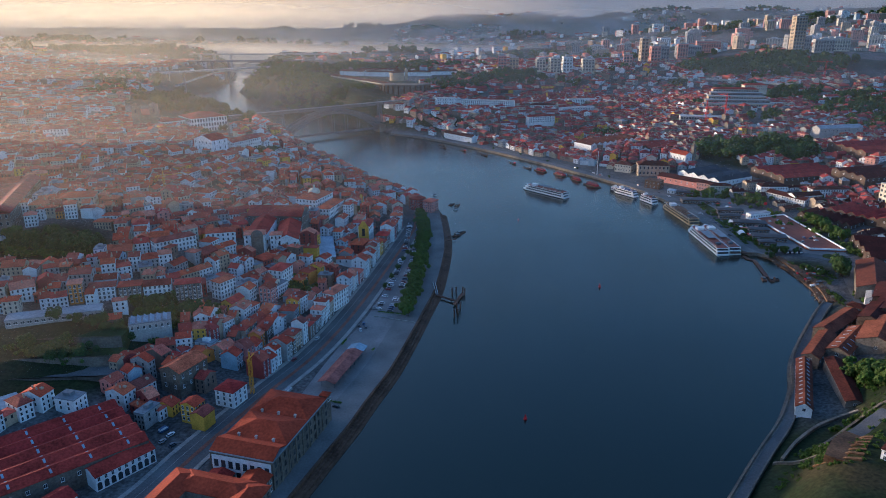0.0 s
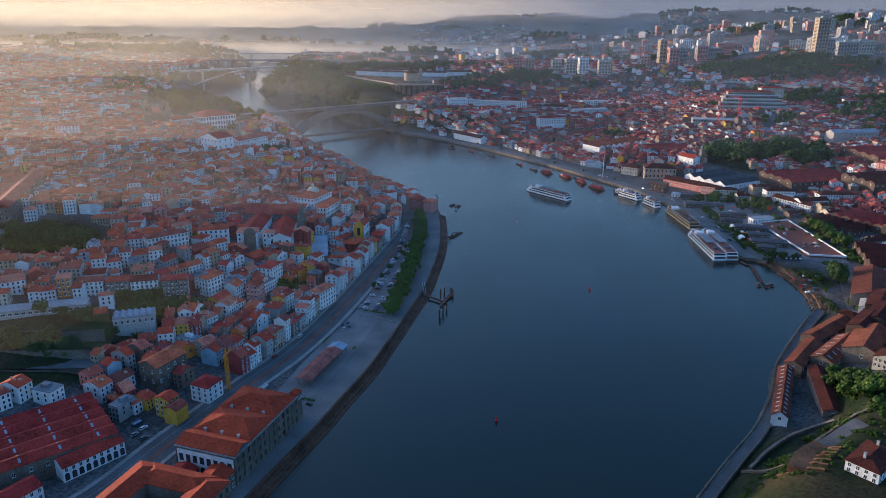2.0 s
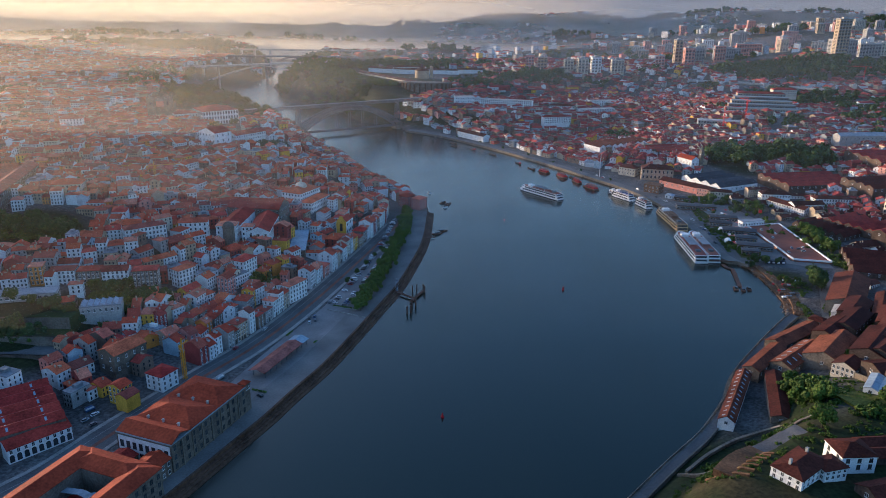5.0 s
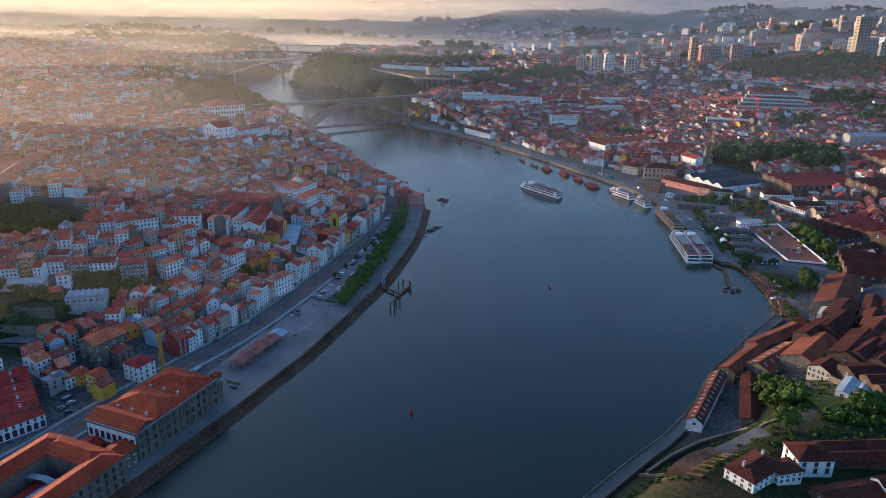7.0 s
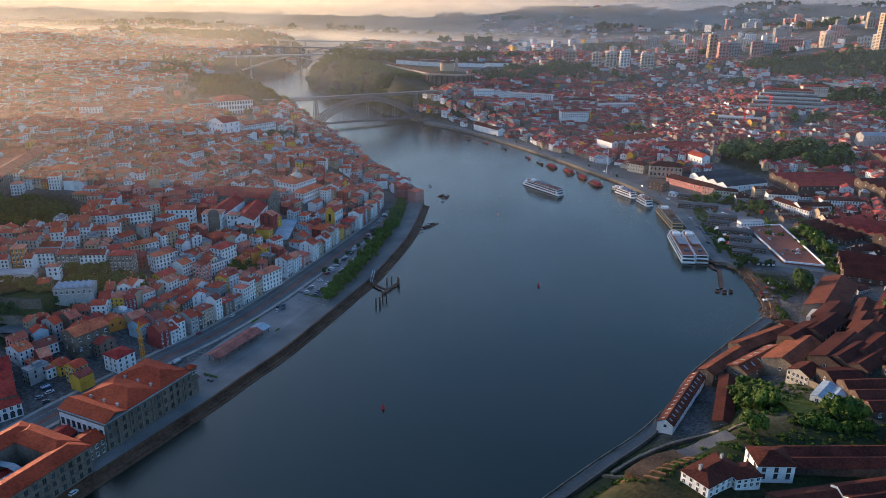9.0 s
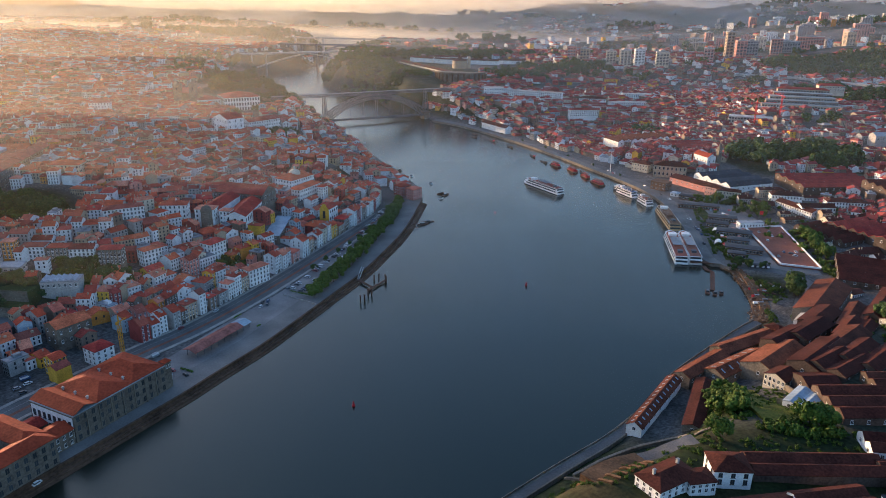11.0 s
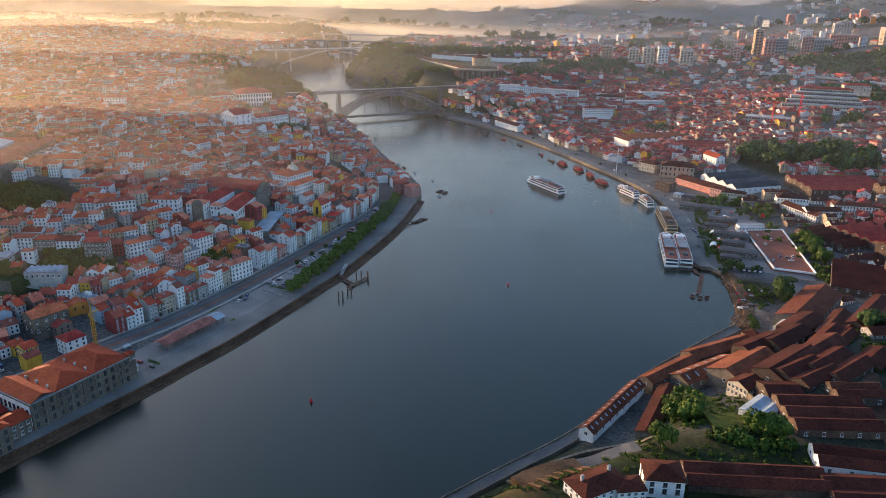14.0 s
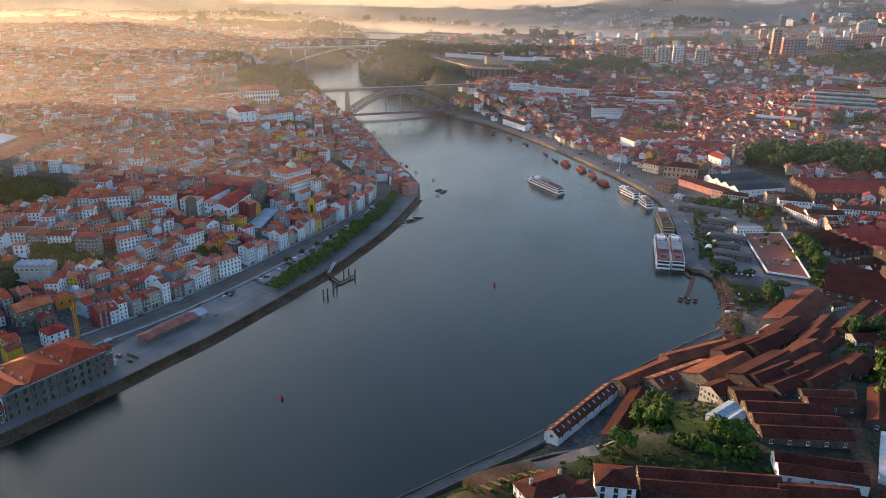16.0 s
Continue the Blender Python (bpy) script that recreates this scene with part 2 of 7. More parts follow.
def mist_material(density, low, top, south, east=300, west=-500, sharp=0.6, white=1.0):
    """Thin morning mist: mostly clear, scattering light through; fades with height, drifts in banks, thicker upstream,
    where density and tint also stand in for the sun's glow.
    """
    m = bpy.data.materials.new("mist")
    m.use_nodes = True
    nt = m.node_tree
    nt.nodes.remove(nt.nodes["Principled BSDF"])
    out = nt.nodes["Material Output"]
    geo = nt.nodes.new("ShaderNodeNewGeometry")
    sep = nt.nodes.new("ShaderNodeSeparateXYZ")
    nt.links.new(geo.outputs["Position"], sep.inputs[0])
    fade = nt.nodes.new("ShaderNodeMapRange")
    fade.interpolation_type = "SMOOTHSTEP"
    fade.inputs[1].default_value, fade.inputs[2].default_value, fade.inputs[3].default_value, fade.inputs[4].default_value = top * sharp, top, 1, 0
    nt.links.new(sep.outputs[2], fade.inputs[0])
    rise = nt.nodes.new("ShaderNodeMapRange")
    rise.interpolation_type = "SMOOTHSTEP"
    rise.inputs[1].default_value, rise.inputs[2].default_value, rise.inputs[3].default_value, rise.inputs[4].default_value = low, low + (top - low) * 0.5, 0 if low else 0.8, 1
    nt.links.new(sep.outputs[2], rise.inputs[0])
    up = nt.nodes.new("ShaderNodeMapRange")
    up.inputs[1].default_value, up.inputs[2].default_value, up.inputs[3].default_value, up.inputs[4].default_value = east, west, south, 1.6 - south * 0.5
    nt.links.new(sep.outputs[0], up.inputs[0])
    mp = nt.nodes.new("ShaderNodeMapping")
    mp.inputs["Scale"].default_value = (1, 1, 5)
    nt.links.new(geo.outputs["Position"], mp.inputs[0])
    n = nt.nodes.new("ShaderNodeTexNoise")
    n.inputs["Scale"].default_value, n.inputs["Detail"].default_value = 0.0022, 5
    nt.links.new(mp.outputs[0], n.inputs["Vector"])
    drift = nt.nodes.new("ShaderNodeMapRange")
    drift.inputs[1].default_value, drift.inputs[2].default_value, drift.inputs[3].default_value, drift.inputs[4].default_value = 0.35, 0.65, 0.7 * density, 1.3 * density
    nt.links.new(n.outputs[0], drift.inputs[0])
    last = drift.outputs[0]
    for s in (fade, rise, up):
        mul = nt.nodes.new("ShaderNodeMath")
        mul.operation, mul.use_clamp = "MULTIPLY", True
        nt.links.new(last, mul.inputs[0])
        nt.links.new(s.outputs[0], mul.inputs[1])
        last = mul.outputs[0]
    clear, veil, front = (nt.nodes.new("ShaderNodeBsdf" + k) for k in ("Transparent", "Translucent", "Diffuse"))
    # golden sunlit haze and bluish skylit haze as tints, blended along x below
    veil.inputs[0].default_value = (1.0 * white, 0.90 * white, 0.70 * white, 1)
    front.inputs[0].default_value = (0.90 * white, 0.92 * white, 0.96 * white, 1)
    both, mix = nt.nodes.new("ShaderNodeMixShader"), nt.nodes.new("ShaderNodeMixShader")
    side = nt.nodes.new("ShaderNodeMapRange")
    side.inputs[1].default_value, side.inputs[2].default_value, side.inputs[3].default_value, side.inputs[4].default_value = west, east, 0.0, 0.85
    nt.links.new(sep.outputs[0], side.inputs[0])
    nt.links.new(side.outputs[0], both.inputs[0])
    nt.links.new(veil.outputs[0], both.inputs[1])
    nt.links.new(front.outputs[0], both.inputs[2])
    nt.links.new(last, mix.inputs[0])
    nt.links.new(clear.outputs[0], mix.inputs[1])
    nt.links.new(both.outputs[0], mix.inputs[2])
    nt.links.new(mix.outputs[0], out.inputs[0])
    return m

# ---- mesh helpers ----
class Shape:
    """Collects faces of one mesh, each with a material slot."""

    def __init__(self):
        self.v, self.f, self.m = [], [], []

    def face(self, pts, mat=0):
        n = len(self.v)
        self.v += [tuple(p) for p in pts]
        self.f.append(tuple(range(n, n + len(pts))))
        self.m.append(mat)

    def solid(self, pts, faces, mat=0):
        n = len(self.v)
        self.v += [tuple(p) for p in pts]
        self.f += [tuple(n + i for i in f) for f in faces]
        self.m += [mat] * len(faces)

    def box(self, x0, y0, z0, x1, y1, z1, mat=0):
        self.solid([(x0, y0, z0), (x1, y0, z0), (x1, y1, z0), (x0, y1, z0), (x0, y0, z1), (x1, y0, z1), (x1, y1, z1), (x0, y1, z1)],
                   [(3, 2, 1, 0), (4, 5, 6, 7), (0, 1, 5, 4), (1, 2, 6, 5), (2, 3, 7, 6), (3, 0, 4, 7)], mat)

    def prism(self, poly, z0, z1, mat=0, top=None):
        """An upright prism over a plan polygon (counter-clockwise)."""
        n = len(poly)
        area = sum(poly[i][0] * poly[(i + 1) % n][1] - poly[(i + 1) % n][0] * poly[i][1] for i in range(n))
        if area < 0:
            poly = poly[::-1]
        pts = [(*p, z0) for p in poly] + [(*p, z1) for p in poly]
        self.solid(pts, [(i, (i + 1) % n, n + (i + 1) % n, n + i) for i in range(n)] + [tuple(range(n - 1, -1, -1))], mat)
        self.solid(pts[n:], [tuple(range(n))], mat if top is None else top)

    def beam(self, p, q, w, mat=0, h=None):
        p, q = Vector(p), Vector(q)
        a = (q - p).normalized()
        s = a.cross(Vector((0, 0, 1)))
        s = Vector((1, 0, 0)) if s.length < 1e-3 else s.normalized()
        u = s.cross(a)
        s, u = s * w / 2, u * (h or w) / 2
        pts = [p - s - u, p + s - u, p + s + u, p - s + u, q - s - u, q + s - u, q + s + u, q - s + u]
        self.solid(pts, [(3, 2, 1, 0), (4, 5, 6, 7), (0, 1, 5, 4), (1, 2, 6, 5), (2, 3, 7, 6), (3, 0, 4, 7)], mat)

    def tube(self, x, y, z0, z1, r0, r1, n=10, mat=0):
        a = [2 * math.pi * i / n for i in range(n)]
        pts = [(x + r0 * math.cos(t), y + r0 * math.sin(t), z0) for t in a] + [(x + r1 * math.cos(t), y + r1 * math.sin(t), z1) for t in a]
        self.solid(pts, [(i, (i + 1) % n, n + (i + 1) % n, n + i) for i in range(n)] + [tuple(range(n - 1, -1, -1)), tuple(range(n, 2 * n))], mat)

    def dome(self, x, y, z, r, h, n=14, rings=5, mat=0):
        for k in range(rings):
            a0, a1 = math.pi / 2 * k / rings, math.pi / 2 * (k + 1) / rings
            self.tube(x, y, z + h * math.sin(a0), z + h * math.sin(a1), r * math.cos(a0), max(r * math.cos(a1), 0.05), n, mat)

    def gable(self, w, d, z, rise, over=0.4, thick=0.25, mat=0, x=0.0, y=0.0):
        """Tiled gable roof, ridge along x."""
        a, b = w / 2 + over * 0.5, d / 2 + over
        e = rise * over / (d / 2)
        pts = []
        for s in (-1, 1):
            pts += [(x + s * a, y - b, z - e), (x + s * a, y, z + rise), (x + s * a, y + b, z - e), (x + s * a, y - b, z - e + thick), (x + s * a, y, z + rise + thick), (x + s * a, y + b, z - e + thick)]
        self.solid(pts, [(3, 9, 10, 4), (4, 10, 11, 5), (0, 1, 7, 6), (1, 2, 8, 7), (0, 6, 9, 3), (2, 5, 11, 8), (0, 3, 4, 1), (1, 4, 5, 2), (6, 7, 10, 9), (7, 8, 11, 10)], mat)

    def hip(self, w, d, z, rise, over=0.4, thick=0.25, mat=0, x=0.0, y=0.0):
        a, b = w / 2 + over, d / 2 + over
        if a >= b:
            r = [(x - (a - b), y, z + rise), (x + (a - b), y, z + rise)]
        else:
            r = [(x, y - (b - a), z + rise), (x, y + (b - a), z + rise)]
        pts = [(x - a, y - b, z), (x + a, y - b, z), (x + a, y + b, z), (x - a, y + b, z)]
        pts += [(p[0], p[1], z + thick) for p in pts] + r
        top = [(4, 5, 9, 8), (6, 7, 8, 9), (5, 6, 9), (7, 4, 8)] if a >= b else [(5, 6, 9, 8), (7, 4, 8, 9), (4, 5, 8), (6, 7, 9)]
        self.solid(pts, top + [(3, 2, 1, 0), (0, 1, 5, 4), (1, 2, 6, 5), (2, 3, 7, 6), (3, 0, 4, 7)], mat)

    def window(self, cx, y, cz, w, h, side, frame=1, pane=2, proud=0.06):
        """On a wall facing along y: side is -1 or 1."""
        s = side
        x0, x1, z0, z1 = cx - w / 2, cx + w / 2, cz - h / 2, cz + h / 2
        if frame is not None:
            f = 0.10
            pts = [(x0 - f, y, z0 - f), (x1 + f, y, z0 - f), (x1 + f, y, z1 + f), (x0 - f, y, z1 + f)]
            pts += [(p[0], y + s * proud, p[2]) for p in pts]
            order = [(0, 1, 5, 4), (1, 2, 6, 5), (2, 3, 7, 6), (3, 0, 4, 7), (4, 5, 6, 7)]
            self.solid(pts, [o if s < 0 else o[::-1] for o in order], frame)
        yy = y + s * (proud + 0.02)
        q = [(x0, yy, z0), (x1, yy, z0), (x1, yy, z1), (x0, yy, z1)]
        self.face(q if s < 0 else q[::-1], pane)

    def side_window(self, x, cy, cz, w, h, side, frame=1, pane=2, proud=0.06):
        """On a wall facing along x."""
        n = len(self.v)
        self.window(cy, 0, cz, w, h, side, frame, pane, proud)
        for i in range(n, len(self.v)):
            a, b, c = self.v[i]
            self.v[i] = (x + b, a, c)
        for i in range(len(self.f)):
            if self.f[i][0] >= n:
                self.f[i] = self.f[i][::-1]

    def mesh(self, name, mats, smooth=False):
        me = bpy.data.meshes.new(name)
        me.from_pydata(self.v, [], self.f)
        for m in mats:
            me.materials.append(m)
        me.polygons.foreach_set("material_index", self.m)
        if smooth:
            me.polygons.foreach_set("use_smooth", [True] * len(self.f))
        me.update()
        return me


def part(name, shape, mats, parent, label="", m=None):
    """One mesh object under a thing or a part."""
    data = shape.mesh(name, mats if isinstance(mats, (list, tuple)) else [mats]) if isinstance(shape, Shape) else shape
    ob = new(name, data)
    ob.parent = parent
    if m is not None:
        ob.matrix_basis = m
    if label:
        ob["label"] = label
    return ob


def thing(name, label, category, m=None, shape=None, mats=None, group="", kind=""):
    """A top-level thing: an Empty for its parts, or one mesh."""
    data = None if shape is None else (shape.mesh(name, mats if isinstance(mats, (list, tuple)) else [mats]) if isinstance(shape, Shape) else shape)
    ob = tagged(new(name, data), label, category, group, kind)
    if m is not None:
        ob.matrix_basis = m
    return ob


# ---- lie of the land ----
NORTH_BANK = [(-330, -500), (-137, 60), (-92, 200), (-71, 262), (-57, 304), (-49, 328), (-42.5, 352), (-32, 387), (-22, 434), (-13.5, 478), (-6.5, 515), (-2, 560), (1.5, 610), (1.5, 650), (-0.5, 690), (-3, 730), (-10, 762), (-30, 803), (-94, 901), (-170, 1029), (-247, 1150), (-290, 1205), (-340, 1300), (-411, 1402), (-511, 1521), (-580, 1690), (-592, 1900), (-585, 2080), (-630, 2270), (-840, 2780), (-968, 3000), (-1300, 3460), (-2600, 3900)]
SOUTH_BANK = [(-60, -500), (30, 100), (88, 215), (137, 281), (158, 308), (176, 330), (188, 348), (201, 370), (210, 391), (222, 412), (246, 447), (270, 480), (280, 492), (287, 523), (286.5, 565), (284, 592), (276, 602), (262, 612), (259, 690), (250, 765), (236, 815), (208, 868), (136, 976), (72, 1062), (-20, 1165), (-90, 1218), (-130, 1270), (-190, 1315), (-255, 1435), (-345, 1520), (-415, 1595), (-510, 1830), (-545, 2050), (-585, 2300), (-672, 2717), (-800, 3020), (-1100, 3300), (-2600, 3650)]
NORTH_HEIGHTS = [(-140, 290, 4), (-125, 345, 5), (-168, 372, 10), (-232, 405, 30), (-240, 465, 34), (-120, 500, 14), (-150, 467, 17), (-144, 545, 22), (-199, 510, 37), (-320, 595, 48), (-290, 440, 40), (-60, 625, 8), (-112, 685, 19), (-60, 770, 7), (-150, 770, 28), (-110, 870, 14), (-290, 966, 48), (-240, 860, 38), (-350, 900, 52), (-578, 1053, 52), (-450, 700, 60), (-215, 345, 14), (-360, 1170, 45), (-490, 1300, 45), (-700, 1600, 62), (-700, 1900, 52), (-900, 2500, 55), (-1196, 2823, 62), (-1600, 2000, 80), (-3000, 3500, 70), (-1500, 4500, 50)]
SOUTH_HEIGHTS = [(193, 329, 8), (183, 251, 29), (225, 295, 27), (270, 318, 25), (314, 388, 26), (345, 445, 20), (285, 425, 16), (243, 392, 11), (334, 535, 6), (351, 605, 4), (300, 650, 4), (360, 700, 5), (280, 860, 4), (365, 850, 8), (319, 945, 15), (395, 960, 22), (500, 1170, 46), (600, 850, 34), (480, 520, 24), (460, 330, 42), (57, 1270, 34), (300, 1420, 36), (140, 1110, 9), (-60, 1370, 46), (-240, 1600, 58), (-90, 1520, 60), (200, 1700, 68), (490, 1745, 75), (850, 1800, 98), (-95, 1440, 58), (-180, 1540, 57), (-400, 2100, 50), (0, 2500, 40)]
FAR_SOUTH_HEIGHTS = [(1200, 2600, 125), (1800, 1800, 118), (-200, 3200, 25), (600, 3300, 75), (1500, 4200, 165), (3000, 4000, 190), (-800, 4400, 70), (400, 4700, 130), (3000, 1500, 150), (2100, 3000, 160)]


def seg_distance(x, y, line):
    best = np.full(x.shape, 1e9)
    for (ax, ay), (bx, by) in zip(line, line[1:]):
        dx, dy = bx - ax, by - ay
        t = np.clip(((x - ax) * dx + (y - ay) * dy) / (dx * dx + dy * dy), 0, 1)
        best = np.minimum(best, np.hypot(x - ax - t * dx, y - ay - t * dy))
    return best


def inside(x, y, poly):
    odd = np.zeros(x.shape, bool)
    for (ax, ay), (bx, by) in zip(poly, poly[1:] + poly[:1]):
        if ay == by:
            continue
        cut = (ay > y) != (by > y)
        odd ^= cut & (x < (bx - ax) * (y - ay) / (by - ay) + ax)
    return odd


RIVER = NORTH_BANK + SOUTH_BANK[::-1]


def shepard(x, y, pts):
    num, den = np.zeros(x.shape), np.zeros(x.shape)
    for px, py, pz in pts:
        w = 1 / ((x - px) ** 2 + (y - py) ** 2 + 150) ** 1.7
        num, den = num + w * pz, den + w
    return num / den


def smooth(t):
    t = np.clip(t, 0, 1)
    return t * t * (3 - 2 * t)


def land(x, y):
    """Height of the ground and a flag for the north bank."""
    x, y = np.atleast_1d(np.asarray(x, float)), np.atleast_1d(np.asarray(y, float))
    dn, ds = seg_distance(x, y, NORTH_BANK), seg_distance(x, y, SOUTH_BANK)
    wet = inside(x, y, RIVER)
    north = dn < ds
    d = np.minimum(dn, ds)
    hill = np.where(north, shepard(x, y, NORTH_HEIGHTS), shepard(x, y, SOUTH_HEIGHTS + FAR_SOUTH_HEIGHTS))
    flat = np.where(north, np.interp(y, [250, 350, 450, 560, 640, 760, 1000, 1150, 1250, 3000], [85, 80, 66, 50, 40, 10, 12, 6, 2, 5]),
                    np.interp(y, [0, 260, 330, 420, 480, 580, 640, 880, 960, 1200, 1300, 3000], [4, 5, 12, 14, 30, 60, 80, 60, 34, 22, 2, 5]))
    ramp = np.where(north, np.interp(y, [500, 760, 1150, 1300, 2000], [70, 70, 60, 60, 60]), np.interp(y, [330, 420, 560, 1150, 1300, 2500], [36, 50, 60, 80, 45, 90]))
    h = 2.9 + (hill - 2.9) * smooth((d - flat) / ramp)
    far = np.hypot(x, y)
    rough = np.array([noise.noise((a / 340, b / 340, 0.3)) for a, b in zip(x.flat, y.flat)]).reshape(x.shape)
    h = h + rough * np.clip((far - 1300) / 1500, 0, 1) * 22 * smooth((d - flat) / (ramp * 3))
    edge = smooth((d - 1.0) / 8.0)
    h = np.where(wet, -4.0, -3.0 + (h + 3.0) * edge)
    return h, north


GRID = {}


def height(x, y):
    """Height of the ground sheet, read off its grid."""
    xs, ys, Z = GRID["xs"], GRID["ys"], GRID["Z"]
    i = min(max(int(np.searchsorted(xs, x)) - 1, 0), len(xs) - 2)
    j = min(max(int(np.searchsorted(ys, y)) - 1, 0), len(ys) - 2)
    a, b = (x - xs[i]) / (xs[i + 1] - xs[i]), (y - ys[j]) / (ys[j + 1] - ys[j])
    return float((Z[j, i] * (1 - a) + Z[j, i + 1] * a) * (1 - b) + (Z[j + 1, i] * (1 - a) + Z[j + 1, i + 1] * a) * b)

# ---- ground, water, quays and roads ----
def axis(stops):
    out = []
    for (a, b, n) in stops:
        out += list(np.linspace(a, b, n, endpoint=False))
    return np.array(out + [stops[-1][1]])


def build_ground():
    xs = axis([(-17000, -6500, 6), (-6500, -4200, 6), (-4200, -1500, 28), (-1500, -560, 42), (-560, 460, 140), (460, 1300, 42), (1300, 4200, 30), (4200, 12000, 8)])
    ys = axis([(-500, 180, 20), (180, 1260, 150), (1260, 2000, 56), (2000, 4880, 72), (4880, 14500, 24)])
    X, Y = np.meshgrid(xs, ys)
    Z, north = land(X, Y)
    GRID.update(xs=xs, ys=ys, Z=Z)
    nx, ny = len(xs), len(ys)
    verts = np.stack([X.ravel(), Y.ravel(), Z.ravel()], 1)
    idx = np.arange(nx * ny).reshape(ny, nx)
    faces = np.stack([idx[:-1, :-1], idx[:-1, 1:], idx[1:, 1:], idx[1:, :-1]], -1).reshape(-1, 4)
    me = bpy.data.meshes.new("ground")
    me.from_pydata(verts.tolist(), [], faces.tolist())
    me.polygons.foreach_set("use_smooth", [True] * len(faces))
    gy, gx = np.gradient(Z, ys, xs)
    slope = np.hypot(gx, gy)
    far = np.clip((np.hypot(X, Y) - 1300) / 700, 0, 1)
    steep = smooth((slope - 0.35) / 0.35)
    blot = np.array([noise.noise((a / 130, b / 130, 4.0)) for a, b in zip(X.ravel(), Y.ravel())]).reshape(X.shape)
    green = np.clip(np.maximum(steep, far * smooth((blot + 0.25) / 0.4)), 0, 1)
    for gx_, gy_, gr in ((-180, 432, 24), (-290, 512, 42), (-225, 370, 45), (-200, 395, 25), (-150, 440, 14), (300, 560, 24), (330, 520, 14), (395, 955, 60), (480, 930, 40), (-120, 1420, 110), (-220, 1540, 110), (-330, 1680, 120), (20, 1430, 60), (-40, 1330, 30), (-420, 1850, 120), (-300, 1190, 40), (-470, 2050, 120), (-620, 1600, 60), (-330, 1110, 60), (-400, 1200, 90), (-500, 1330, 90)):
        green = np.maximum(green, smooth((gr + 6 - np.hypot(X - gx_, Y - gy_)) / 12))
    green = np.maximum(green, 0.75 * smooth((X - 255) / 20) * smooth((500 - Y) / 30) * smooth((Y - 280) / 20))
    garden = np.exp(-(((X - 245) / 26) ** 2 + ((Y - 352) / 24) ** 2) ** 2)
    green = np.maximum(green, np.maximum(garden, smooth((X - 120) / 40) * smooth((345 - Y) / 30)))
    at = me.attributes.new("green", "FLOAT", "POINT")
    at.data.foreach_set("value", green.ravel())
    me.materials.append(ground_material())
    me.update()
    tagged(new("ground", me), "hilly town ground rising from both river banks to far hills", "ground", kind="structure")


build_ground()
s = Shape()
s.face([(-17000, -500, 0), (12000, -500, 0), (12000, 14500, 0), (-17000, 14500, 0)])
thing("water", "dark blue-green river with a faintly rippled surface", "river", shape=s, mats=water_material(), kind="structure")


def cut(line, y0, y1):
    """The stretch of a bank between two values of y, with ends interpolated."""
    out = []
    for (ax, ay), (bx, by) in zip(line, line[1:]):
        for yy in sorted((y0, y1)):
            if ay < yy <= by and (yy == y0 or yy == y1):
                t = (yy - ay) / (by - ay)
                out.append((ax + t * (bx - ax), yy))
        if y0 < by < y1:
            out.append((bx, by))
    return sorted(set(out), key=lambda p: p[1])


def normals(line):
    out = []
    for i, p in enumerate(line):
        a, b = Vector(line[max(i - 1, 0)]), Vector(line[min(i + 1, len(line) - 1)])
        t = (b - a).normalized()
        out.append((-t.y, t.x))
    return out


def offset(line, d):
    """The line moved d metres to its left."""
    return [(p[0] + n[0] * d, p[1] + n[1] * d) for p, n in zip(line, normals(line))]


def dense(line, step):
    out = []
    for a, b in zip(line, line[1:]):
        n = max(1, int(math.hypot(b[0] - a[0], b[1] - a[1]) / step))
        out += [(a[0] + (b[0] - a[0]) * i / n, a[1] + (b[1] - a[1]) * i / n) for i in range(n)]
    return out + [line[-1]]


def curved(line, step=6):
    """A smooth line through the given points."""
    pts = [Vector(p) for p in line]
    pts = [pts[0] * 2 - pts[1]] + pts + [pts[-1] * 2 - pts[-2]]
    out = []
    for i in range(1, len(pts) - 2):
        a, b, c, d = pts[i - 1:i + 3]
        n = max(1, int((c - b).length / step))
        for k in range(n):
            t = k / n
            out.append(tuple(0.5 * (2 * b + (c - a) * t + (2 * a - 5 * b + 4 * c - d) * t * t + (3 * b - a - 3 * c + d) * t ** 3)))
    return out + [tuple(pts[-2])]


def ribbon(line, a, b, z0, z1, shape=None, mat=0, follow=False):
    """A slab between two offsets of a line; with follow, z is counted from the land."""
    s = shape or Shape()
    la, lb = offset(line, a), offset(line, b)
    n = len(line)
    pts = []
    for p, q in zip(la, lb):
        g = height(*(((p[0] + q[0]) / 2, (p[1] + q[1]) / 2))) if follow else 0
        pts += [(*p, g + z0), (*q, g + z0), (*q, g + z1), (*p, g + z1)]
    faces = []
    for i in range(n - 1):
        k, j = 4 * i, 4 * i + 4
        quad = [(k, j, j + 1, k + 1), (k + 1, j + 1, j + 2, k + 2), (k + 2, j + 2, j + 3, k + 3), (k + 3, j + 3, j, k)]
        faces += quad if a < b else [q[::-1] for q in quad]
    faces += [(0, 1, 2, 3), (4 * n - 1, 4 * n - 2, 4 * n - 3, 4 * n - 4)]
    s.solid(pts, [f[::-1] for f in faces], mat)
    return s


def structure(name, label, category, shape, mats):
    return thing(name, label, category, shape=shape, mats=mats, kind="structure")


NQ = curved(cut(NORTH_BANK, 150, 728))              # customs quay, north bank
NQ2 = curved(cut(NORTH_BANK, 728, 1180))            # old waterfront up to the bridge
SQ = curved(cut(SOUTH_BANK, 594, 1218))        # south promenade
SQ1 = curved(cut(SOUTH_BANK, 150, 492))             # road under the lodges

